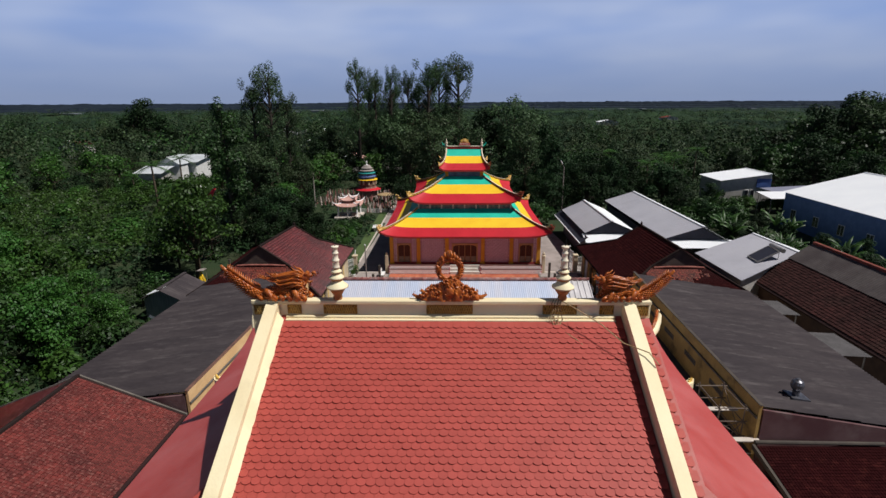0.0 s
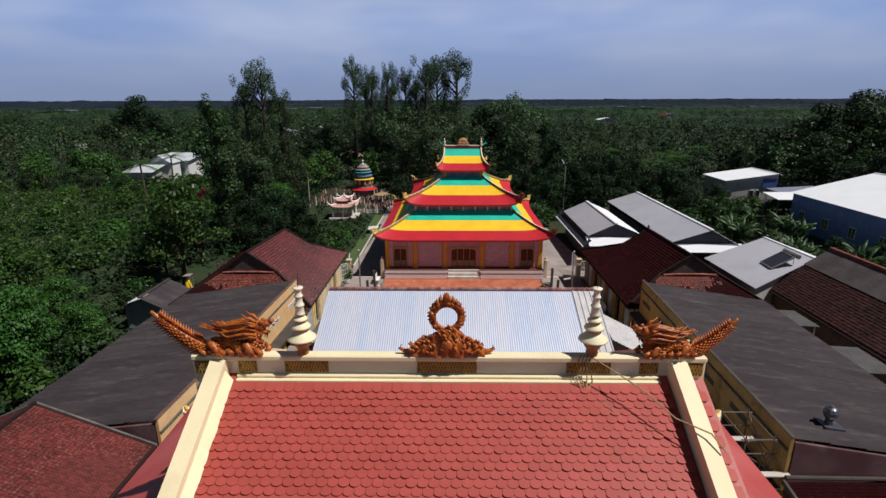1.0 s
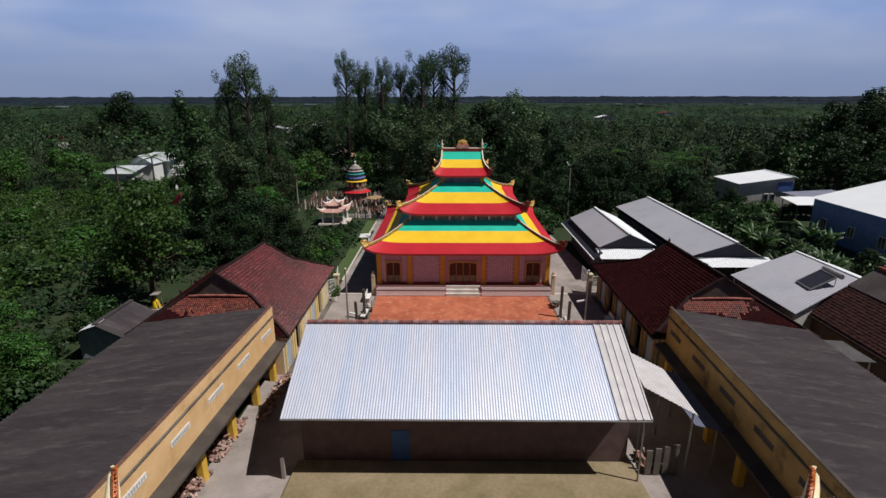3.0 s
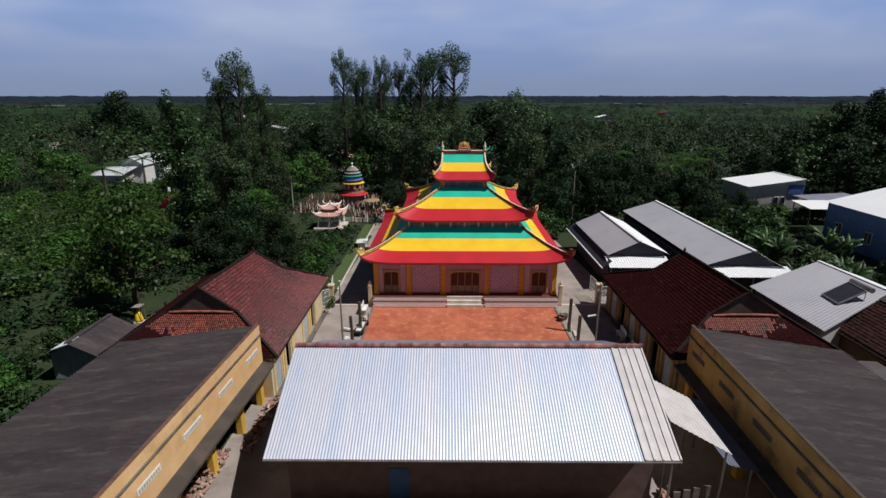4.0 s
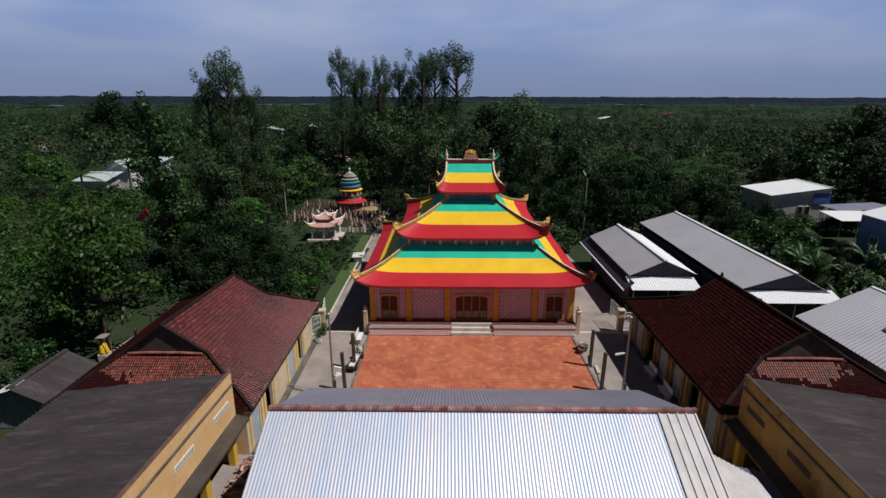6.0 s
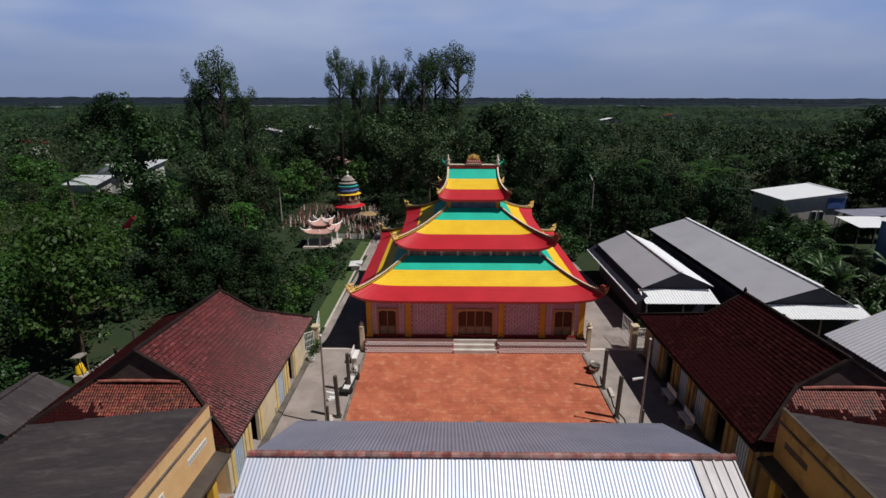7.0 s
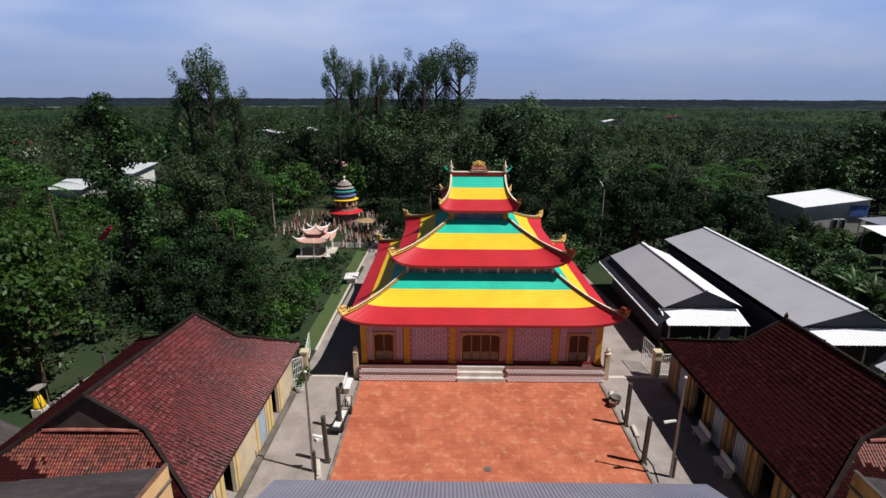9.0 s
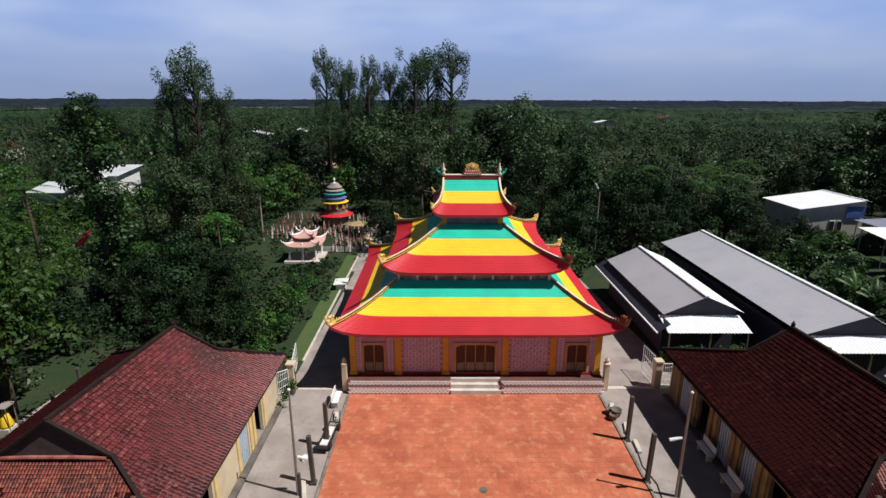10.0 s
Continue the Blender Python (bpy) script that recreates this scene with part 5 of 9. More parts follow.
    for a, c, kd in openings:
        if kd != 1:
            sh = part("shutter", Build().bevel_box(min(sx * (wx + 0.06), sx * (wx + 0.1)), max(sx * (wx + 0.06), sx * (wx + 0.1)), a + 0.01, c - 0.01, 0.02, 2.34, 0.01), M_blue, wl, "closed pale blue door")
            for q in range(5):
                yy = a + 0.14 + q * (c - a - 0.28) / 4
                part("batten", Build().box(min(sx * (wx + 0.02), sx * (wx + 0.058)), max(sx * (wx + 0.02), sx * (wx + 0.058)), yy - 0.02, yy + 0.02, 0.1, 2.25), M_white, sh)
        else:
            # near-black panel stands in for the shade inside the doorway
            part("recess", Build().box(min(sx * (wx + 0.9), sx * (wx + 1.0)), max(sx * (wx + 0.9), sx * (wx + 1.0)), a - 0.3, c + 0.3, 0, 2.6), M_dark, wl)
        for yy in (a - 0.32, c + 0.32):
            part("pilaster", Build().bevel_box(min(sx * (wx - 0.08), sx * (wx - 0.003)), max(sx * (wx - 0.08), sx * (wx - 0.003)), yy - 0.14, yy + 0.14, 0.0, 3.2, 0.015), M_wing_trim if sx < 0 else M_shaded_trim, wl, "pale yellow painted pilaster" if sx < 0 else "shade-darkened ochre pilaster")
    for q in ((ox - 0.7, ox - 0.5, y0, y1), (wx + 0.203, ox - 0.703, y0, y0 + 0.2), (wx + 0.203, ox - 0.703, y1 - 0.2, y1)):
        part("wall", Build().box(min(sx * q[0], sx * q[1]), max(sx * q[0], sx * q[1]), q[2], q[3], 0, 3.3), M_yellow_wall, w)
    part("threshold", Build().bevel_box(min(sx * 12.7, sx * (wx - 0.09)), max(sx * 12.7, sx * (wx - 0.09)), y0, y1, -0.05, 0.14, 0.02), M_conc_dark, w)
    return w


wing(-1, -15.6, -0.55, "clay-tiled wing with faded yellow walls and blue doors beside the yard", 300)
# the yard slope's shade is carried by the darkened mossy tile
wing(1, -15.6, 0.35, "dark mossy, shaded clay-tiled wing with blue doors along the yard", 300, M_moss_shade_tile, barrel_moss_shade, rzn=6.7, rzf=6.5, far=3.8)


# ---------------------------------------------------------------- grey-roofed ranges with parapets
def corrugated(b, x0, x1, y0, y1, zf, pitch, amp, along, step=0.0, n_course=1, thick=0.03):
    """Corrugated sheet between the limits; waves repeat along 'along'; courses lap by step."""
    if along == "x":
        span, ln = x1 - x0, y1 - y0
    else:
        span, ln = y1 - y0, x1 - x0
    m = int(abs(span) / pitch * 4)
    for c in range(n_course):
        f0, f1 = c / n_course, (c + 1) / n_course
        rows = []
        for f, lift in ((f0, 0.0), (f1, step)):
            row = []
            for i in range(m + 1):
                s = i / m
                x, y = (x0 + span * s, y0 + ln * f) if along == "x" else (x0 + ln * f, y0 + span * s)
                row.append((x, y, zf(x, y) + amp * math.sin(2 * math.pi * i / 4) + lift))
            rows.append(row)
        k = m + 1
        b.add(rows[0] + rows[1] + [(p[0], p[1], p[2] - thick - step) for p in rows[1]], [(i, i + 1, i + 1 + k, i + k) for i in range(m)] + [(i + k, i + 1 + k, i + 1 + 2 * k, i + 2 * k) for i in range(m)])
    return b


M_endwall = mat("dull_red_plaster", (0.10, 0.042, 0.048), (0.15, 0.085, 0.088), 0.85, scale=0.8, stain=0.5, stain_col=(0.26, 0.21, 0.20), stain_scale=0.6)
M_coping = mat("worn_brown_coping", (0.17, 0.085, 0.062), (0.10, 0.055, 0.045), 0.85, scale=2.0, grain=14, fine=0.3)


def parapet_range(sx, label):
    px, y0, y1, pz = 13.45, -33.9 - (0.9 if sx > 0 else 0), -15.6, 5.5
    ox, oz = 22.6, 4.15
    w = thing("grey_roofed_range", label, "building", (sx * 17.5, (y0 + y1) / 2, 0))
    zf = lambda x, y: 5.42 + (oz - 5.42) * (abs(x) - px) / (ox - px)
    for c in range(6):
        xa, xb = px + 0.12 + (ox - px - 0.12) * c / 6, px + 0.12 + (ox - px - 0.12) * (c + 1) / 6 + 0.05
        part("sheet_course", corrugated(Build(), sx * xa, sx * xb, y0 + 0.1, y1 - 0.1, lambda x, y, c=c: zf(x, y) - 0.02 * c, 0.24, 0.042, "y", 0.03, 1), M_fibre, w, "weathered dark fibre-cement sheets" if c == 0 else "")
    lo, hi = sorted((sx * (px - 0.02), sx * (px + 0.12)))
    wl = part("parapet_wall", Build().box(lo, hi, y0, y1, 2.6, pz), M_yellow_wall if sx < 0 else M_yellow_shade_stained, w, "faded yellow parapet wall")
    lo, hi = sorted((sx * (px - 0.05), sx * (px + 0.14)))
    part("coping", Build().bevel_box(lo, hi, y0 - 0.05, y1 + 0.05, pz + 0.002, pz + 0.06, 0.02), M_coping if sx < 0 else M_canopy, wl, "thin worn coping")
    lo, hi = sorted((sx * (px - 0.10), sx * (px - 0.023)))
    part("string_course", Build().bevel_box(lo, hi, y0, y1, pz - 0.72, pz - 0.6, 0.02), M_conc_dark, wl, "dark stained string course")
    for k in range(5):
        yc = -17.05 - 3.45 * k
        lo, hi = sorted((sx * (px - 0.055), sx * (px - 0.022)))
        vent = part("vent_panel", Build().bevel_box(lo, hi, yc - 0.8, yc + 0.8, 3.88, 4.20, 0.01), M_white if sx < 0 else M_conc_dark, wl, "white pierced vent panel" if sx < 0 else "grey vent panel")
        hole = Build()
        for q in range(9):
            lo2, hi2 = sorted((sx * (px - 0.062), sx * (px - 0.056)))
            hole.box(lo2, hi2, yc - 0.72 + q * 0.163, yc - 0.62 + q * 0.163, 3.95, 4.13)
        part("vent_grille", hole, M_house_pale if sx < 0 else M_canopy, vent)
        lo, hi = sorted((sx * (px + 0.1), sx * (px + 0.5)))
        part("pillar", Build().bevel_box(lo, hi, yc - 1.95, yc - 1.5, -0.05, 2.62, 0.03), M_yellow_trim, w, "yellow painted arcade pillar")
    lo, hi = sorted((sx * (px + 0.1), sx * (px + 0.5)))
    part("pillar", Build().bevel_box(lo, hi, y1 - 0.45, y1 - 0.05, -0.05, 2.62, 0.03), M_yellow_trim, w)
    lo, hi = sorted((sx * (px - 0.75), sx * (px - 0.024)))
    z = 2.95
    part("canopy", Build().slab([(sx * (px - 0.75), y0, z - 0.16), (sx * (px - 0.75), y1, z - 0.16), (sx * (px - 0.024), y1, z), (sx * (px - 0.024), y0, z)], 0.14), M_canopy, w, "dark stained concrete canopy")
    lo, hi = sorted((sx * (px + 2.2), sx * (px + 2.4)))
    part("back_wall", Build().box(lo, hi, y0 + 0.203, y1 - 0.203, 0, 4.6), M_pale_wall, w)
    lo, hi = sorted((sx * (ox - 0.5), sx * (ox - 0.3)))
    part("outer_wall", Build().box(lo, hi, y0 + 0.203, y1 - 0.203, 0, oz - 0.35), M_house_pale, w)
    for y in (y0, y1 - 0.2):
        pts = [(sx * (px + 0.203), 0), (sx * (ox - 0.503), 0), (sx * (ox - 0.503), oz - 0.12), (sx * (px + 0.203), 5.26)]
        b = Build()
        b.add([(a, y, c) for a, c in pts] + [(a, y + 0.2, c) for a, c in pts], [(0, 1, 2, 3), (7, 6, 5, 4), (0, 4, 5, 1), (1, 5, 6, 2), (2, 6, 7, 3), (3, 7, 4, 0)])
        part("end_wall", b, M_endwall, w)
    return w


# both ranges stand slightly askew to the temple's axis
for sx, turn, label in ((-1, -2.5, "long yellow range with dark grey sheet roof and arcade"), (1, -1.9, "long shaded yellow range with dark grey sheet roof")):
    rg = parapet_range(sx, label)
    piv = Vector((sx * 13.45, -15.6, 0))
    rg.matrix_basis = Matrix.Translation(piv) @ Matrix.Rotation(radians(turn), 4, "Z") @ Matrix.Translation(-piv) @ rg.matrix_basis

# old tiled roofs at the near ends of the ranges
oh = thing("old_tiled_house", "old house with dark red clay-tiled gable roof", "building", (-19.3, -42, 0))
for s, xe in ((1, -14.35), (-1, -24.4)):
    pts = [(-19.3, -54, 6.4), (-19.3, -34.1, 6.4), (xe, -34.1, 4.3), (xe, -54, 4.3)]
    sl = part("roof_slope", Build().slab(pts[::-1] if s > 0 else pts, 0.1), M_tilebed if s > 0 else M_oldtile, oh, "dark red clay tile slope")
    if s > 0:
        ln = math.hypot(4.95, 2.1)
        spots = plane_spots((-19.3, -54, 6.41), (0, 1, 0), (4.95, 0, -2.1), 146, int(ln / 0.17), 0.136, 0.17, lambda a, d: a < 19.8, False, 0.0, 0.0, 0.006, 12)
        spots.sort(key=lambda m: (m.translation - Vector((-15, -37, 5))).length)
        pieces_on(sl, small_brown, spots, 300, "roof_tile", M_browntile, "roof_tiles")
part("ridge_mortar", Build().sweep([(-19.3, -54, 6.4), (-19.3, -34.1, 6.4)], 0.16, -0.04, 0.12), M_ridgecap, oh)
part("verge_mortar", Build().sweep([(-24.4, -34.05, 4.3), (-19.3, -34.05, 6.4), (-14.35, -34.05, 4.3)], 0.09, -0.02, 0.06), M_conc_dark, oh, "pale cement verge")
for q in ((-15.2, -15.0, -53.6, -34.4), (-23.8, -23.6, -53.6, -34.4), (-23.597, -15.203, -34.7, -34.5)):
    part("wall", Build().box(q[0], q[1], q[2], q[3], 0, 4.2), M_house_pale, oh)
part("eave_gutter", Build().sweep([(-14.2, -54, 4.15), (-14.2, -34.3, 4.15)], 0.14, -0.12, -0.02), M_canopy, oh, "dark gutter")
lt = thing("tiled_lean_to", "low clay-tiled lean-to below the grey-roofed range", "building", (18, -39, 0))
pts = [(12.75, -35.1, 3.55), (24, -35.1, 3.55), (24, -45, 1.9), (12.75, -45, 1.9)]
sl = part("roof_slope", Build().slab(pts[::-1], 0.1), M_tilebed, lt, "dark clay tile slope")
ln = math.hypot(9.9, 1.65)
spots = plane_spots((12.85, -35.1, 3.56), (1, 0, 0), (0, -9.9, -1.65), 81, int(ln / 0.17), 0.136, 0.17, lambda a, d: a < 11.1, False, 0.0, 0.0, 0.006, 13)
pieces_on(sl, small_moss, spots, 300, "roof_tile", M_moss_shade_tile, "roof_tiles")
part("flashing", Build().tube([(12.7, -35.05, 3.75), (18.6, -35.05, 3.7)], 0.09, 8), M_canopy, lt, "dark cement flashing")
part("side_kerb", Build().sweep([(12.62, -35.1, 3.6), (12.62, -45, 1.95)], 0.12, -0.15, 0.08), M_canopy, lt)
for q in ((13.0, 13.2, -44.5, -35.3), (23.5, 23.7, -44.5, -35.3), (13.203, 23.497, -44.5, -44.3)):
    part("wall", Build().box(q[0], q[1], q[2], q[3], 0, 1.85), M_house_pale, lt)

# ---------------------------------------------------------------- zinc-roofed shed in the yard
shed = thing("zinc_roofed_shed", "shed with a bright corrugated zinc gable roof", "shed", (-0.6, -20.3, 0))
zf = lambda x, y: 6.45 - (abs(y + 20.3) / 5.7) * 2.5
part("front_roof", corrugated(Build(), -9.75, 6.9, -26.0, -20.3, zf, 0.14, 0.008, "x"), M_tin, shed, "new bright corrugated zinc sheets")
part("side_roof", corrugated(Build(), 6.9, 8.52, -26.0, -20.3, lambda x, y: zf(x, y) + 0.03, 0.32, 0.004, "x"), M_strip, shed, "beige weathered sheets")
for k in range(5):
    x = 6.93 + 0.385 * k
    part("sheet_rib", Build().sweep([(x, -26.0, zf(x, -26.0) + 0.03), (x, -20.35, zf(x, -20.35) + 0.03)], 0.07, 0.0, 0.055), M_strip, shed)
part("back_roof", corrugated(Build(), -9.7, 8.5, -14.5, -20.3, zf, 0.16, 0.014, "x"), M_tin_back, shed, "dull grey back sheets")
rt = Build()
rnd = random.Random(2)
for k in range(62):
    x = -9.7 + k * 0.294
    rt.tube([(x, -20.3, 6.53), (x + 0.31, -20.3, 6.56)], [0.11, 0.13], 8)
part("ridge_tiles", rt, mat("faded_red_ridge_tile", (0.26, 0.07, 0.06), (0.34, 0.22, 0.20), 0.7, scale=3, pieces=0.4), shed, "faded red ridge tiles")
# front wall's brown is darkened to carry the shade under its eave
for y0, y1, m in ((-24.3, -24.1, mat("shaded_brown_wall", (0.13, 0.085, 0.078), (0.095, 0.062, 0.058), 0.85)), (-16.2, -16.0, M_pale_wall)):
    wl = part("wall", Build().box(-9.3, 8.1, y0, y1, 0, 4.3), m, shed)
for x0, x1 in ((-9.3, -9.1), (7.9, 8.1)):
    b = Build()
    pr = [(-24.098, 0), (-16.202, 0), (-16.202, 4.45), (-20.3, 6.3), (-24.098, 4.55)]
    b.add([(x0, y, z) for y, z in pr] + [(x1, y, z) for y, z in pr], [(0, 1, 2, 3, 4), (9, 8, 7, 6, 5)] + [(i, i + 5, (i + 1) % 5 + 5, (i + 1) % 5) for i in range(5)])
    part("gable_wall", b, M_pale_wall, shed)
part("door", Build().bevel_box(-4.5, -3.5, -24.34, -24.303, 0.02, 2.1, 0.01), mat("dark_blue_door", (0.03, 0.09, 0.24), (0.025, 0.07, 0.19), 0.6), shed, "blue shed door")
part("gutter", Build().tube([(-9.75, -26.02, 3.9), (8.5, -26.02, 3.9)], 0.04, 6), M_steel, shed)
for x in (8.2,):
    part("post", Build().tube([(x, -25.8, -0.02), (x, -25.8, 3.9)], 0.05, 8), M_steel, shed)
# lean-to sheet beside it
lean = thing("lean_to", "lean-to of old grey sheet beside the shed", "lean-to", (10, -23, 0))
quad = [Vector(q) for q in ((8.62, -20.9, 5.15), (10.75, -21.6, 4.25), (10.95, -25.5, 3.9), (8.62, -24.3, 4.75))]


def lean_sheet(u, v):
    return tuple(quad[0].lerp(quad[1], u).lerp(quad[3].lerp(quad[2], u), v) + Vector((0, 0, 0.02 * math.sin(u * 75))))


b = Build().grid(lean_sheet, 48, 6)
b.grid(lambda u, v: tuple(Vector(lean_sheet(u, v)) - Vector((0, 0, 0.02))), 48, 6)
part("sheet", b, M_strip, lean)
part("side_sheet", corrugated(Build(), 11.0, 12.5, -25.3, -19.6, lambda x, y: 3.2 - 0.25 * (x - 11.0), 0.2, 0.02, "x"), M_tin_shade, lean, "shaded bluish grey sheet")
for x, y, z in ((8.75, -24.0, 4.7), (10.8, -25.3, 3.9), (10.7, -21.7, 4.2), (12.3, -25.0, 2.85), (12.3, -19.9, 2.85)):
    part("post", Build().tube([(x, y, -0.02), (x, y, z)], 0.05, 8), M_steel, lean)
# concrete apron before the shed
b = Build().slab([(-9.7, -27.4, 0.22), (8.5, -27.4, 0.22), (8.3, -24.35, 0.22), (-9.6, -24.35, 0.22)], 0.24)
solo("shed_apron", b, mat("mossy_slab", (0.27, 0.21, 0.13), (0.20, 0.16, 0.085), 0.95, scale=0.6, grain=5, fine=0.3, stain=0.5, stain_col=(0.10, 0.085, 0.045)), "mossy concrete apron before the shed", "pavement", "structure")


# ---------------------------------------------------------------- sheet-roofed buildings to the east
def gable_shed(name, label, x0, xr, x1, y0, y1, z0, zr, z1, roof_l, roof_r, wall, skirt=0.0, cap=None):
    """Gable roof, ridge along y at xr; optional low front skirt."""
    w = thing(name, label, "building", ((x0 + x1) / 2, (y0 + y1) / 2, 0))
    zl = lambda x, y: zr + (z0 - zr) * (xr - x) / (xr - x0)
    zg = lambda x, y: zr + (z1 - zr) * (x - xr) / (x1 - xr)
    part("roof_slope", corrugated(Build(), x0, xr, y0, y1, zl, 0.3, 0.012, "y"), roof_l, w, "grey sheet roof slope")
    part("roof_slope", corrugated(Build(), x1, xr, y0, y1, zg, 0.3, 0.012, "y"), roof_r, w)
    part("ridge_cap", Build().sweep([(xr, y0, zr), (xr, y1, zr)], 0.3, 0.0, 0.08), cap or M_white_sheet, w)
    for y in (y0 + 0.5, y1 - 0.7):
        pr = [(x0 + 0.3, 0), (x1 - 0.3, 0), (x1 - 0.3, z1 - 0.05), (xr, zr - 0.15), (x0 + 0.3, z0 - 0.05)]
        b = Build().add([(a, y, c) for a, c in pr] + [(a, y + 0.2, c) for a, c in pr], [(0, 1, 2, 3, 4), (9, 8, 7, 6, 5)] + [(i, i + 5, (i + 1) % 5 + 5, (i + 1) % 5) for i in range(5)])
        part("gable_wall", b, wall, w, "dark gable end")
    for a in (x0 + 0.3, x1 - 0.5):
        part("wall", Build().box(a, a + 0.2, y0 + 0.703, y1 - 0.703, 0, min(z0, z1) - 0.1), wall, w)
    if skirt:
        zs = lambda x, y: z0 - 0.25 - 0.28 * (y0 + 0.4 - y)
        part("front_skirt", corrugated(Build(), x0 - 0.2, x1 - 0.1, y0 - skirt, y0 + 0.45, zs, 0.25, 0.025, "x"), M_white_sheet, w, "white corrugated front skirt roof")
        for a in (x0, (x0 + x1) / 2, x1 - 0.3):
            part("post", Build().tube([(a, y0 - skirt + 0.15, -0.02), (a, y0 - skirt + 0.15, z0 - 0.4 - 0.25 * skirt)], 0.06, 8), M_steel, w)
    return w


ca = gable_shed("open_shed", "open-sided shed with light grey sheet roof and white skirt", 14.8, 18.0, 21.0, 5.6, 19.6, 3.45, 4.9, 3.6, M_grey_sheet, M_white_sheet, M_navy, 1.6)
part("side_skirt", corrugated(Build(), 13.95, 14.9, 4.4, 20.6, lambda x, y: 2.45 + 0.75 * (x - 13.95), 0.3, 0.015, "y"), M_navy, ca, "dark blue lower side roof")
part("skirt_edge", Build().sweep([(13.95, 4.4, 2.45), (13.95, 20.6, 2.45)], 0.1, -0.04, 0.06), M_white_sheet, ca)
gable_shed("long_hall", "long hall with light grey sheet roof", 22.6, 27.0, 30.6, 1.2, 25.0, 3.85, 5.25, 3.3, M_grey_sheet, M_white_sheet, M_navy, 1.3)
sc = thing("grey_house", "house with a pale grey sheet roof and solar heater", "building", (29.0, -7.0, 0))
slope_quad = [Vector(q) for q in ((23.8, -4.0, 3.74), (24.05, -12.65, 3.74), (30.9, -9.4, 5.35), (30.6, -2.06, 5.35))]


def grey_slope(u, v):
    """West slope, a sheet with skewed ends; u along the eave, v up to the ridge."""
    return tuple(slope_quad[0].lerp(slope_quad[1], u).lerp(slope_quad[3].lerp(slope_quad[2], u), v) + Vector((0, 0, 0.012 * math.sin(u * 184))))


b = Build().grid(grey_slope, 116, 2)
b.grid(lambda u, v: tuple(Vector(grey_slope(1 - u, v)) - Vector((0, 0, 0.03))), 116, 2)
part("roof_slope", b, M_grey_sheet, sc, "pale grey sheet slope")
part("roof_slope", Build().slab([(30.9, -9.4, 5.35), (35.0, -9.4, 3.9), (34.7, -2.06, 3.9), (30.6, -2.06, 5.35)], 0.03), M_white_sheet, sc)
part("ridge_cap", Build().sweep([(30.9, -9.4, 5.35), (30.6, -2.06, 5.35)], 0.24, 0.0, 0.06), M_white_sheet, sc)
part("wall", Build().slab([(24.4, -11.9, 3.6), (30.7, -8.9, 3.6), (34.4, -8.9, 3.6), (34.2, -2.6, 3.6), (30.5, -2.6, 3.6), (24.2, -4.4, 3.6)], 3.7), M_house_pale, sc, "pale plaster walls")
part("gable_wall", Build().add([(24.4, -11.9, 3.602), (30.7, -8.9, 3.602), (34.4, -8.9, 3.602), (34.4, -8.9, 4.0), (30.8, -8.9, 5.25), (24.4, -11.9, 3.75)], [(0, 1, 4, 5), (1, 2, 3, 4)]), M_house_pale, sc)
ht = thing("solar_heater", "dark solar water heater panel on a roof", "solar heater", (27.8, -9.0, 5.0))
zz = lambda x: 3.74 + 0.235 * (x - 23.9)
b = Build().slab([(26.9, -9.7, zz(26.9) + 0.12), (28.6, -9.9, zz(28.6) + 0.75), (28.7, -8.0, zz(28.7) + 0.75), (27.0, -7.9, zz(27.0) + 0.12)], 0.08)
panel = part("panel", b, M_navy, ht, "dark glass panel")
part("panel_frame", Build().sweep([(26.9, -9.7, zz(26.9) + 0.1), (28.6, -9.9, zz(28.6) + 0.73), (28.7, -8.0, zz(28.7) + 0.73), (27.0, -7.9, zz(27.0) + 0.1), (26.9, -9.7, zz(26.9) + 0.1)], 0.07, -0.06, 0.06), M_steel, panel)
part("tank", Build().tube([(28.95, -10.0, zz(28.9) + 0.75), (29.0, -7.9, zz(29.0) + 0.75)], 0.2, 12), M_steel, ht)
for y in (-9.7, -8.1):
    part("leg", Build().tube([(28.75, y, zz(28.75)), (28.75, y, zz(28.75) + 0.72)], 0.03, 6), M_steel, ht)
    part("leg", Build().tube([(27.0, y, zz(27.0)), (27.0, y, zz(27.0) + 0.12)], 0.03, 6), M_steel, ht)
# long clay-tiled house
# wall and alley ground coloured dark to carry the deep shade between the houses
M_gap_shade_wall = mat("shade_browned_plaster", (0.10, 0.065, 0.05), (0.07, 0.045, 0.038), 0.85)
solo("back_alley", Build().slab([(22.0, -40, -0.01), (26.9, -40, -0.01), (26.9, -13.0, -0.01), (22.0, -13.0, -0.01)], 0.1), mat("shade_dark_earth", (0.030, 0.026, 0.022), (0.045, 0.036, 0.03), 0.9, scale=0.8, grain=8), "shade-darkened earth alley between the houses", "alley", "structure")
lh = thing("long_clay_house", "long low house with dark clay-tiled roof", "building", (31, -26, 0))
CX0, CXR, CX1, CY1, CZ0, CZR = 26.2, 31.4, 37.2, -10.25, 2.95, 6.4
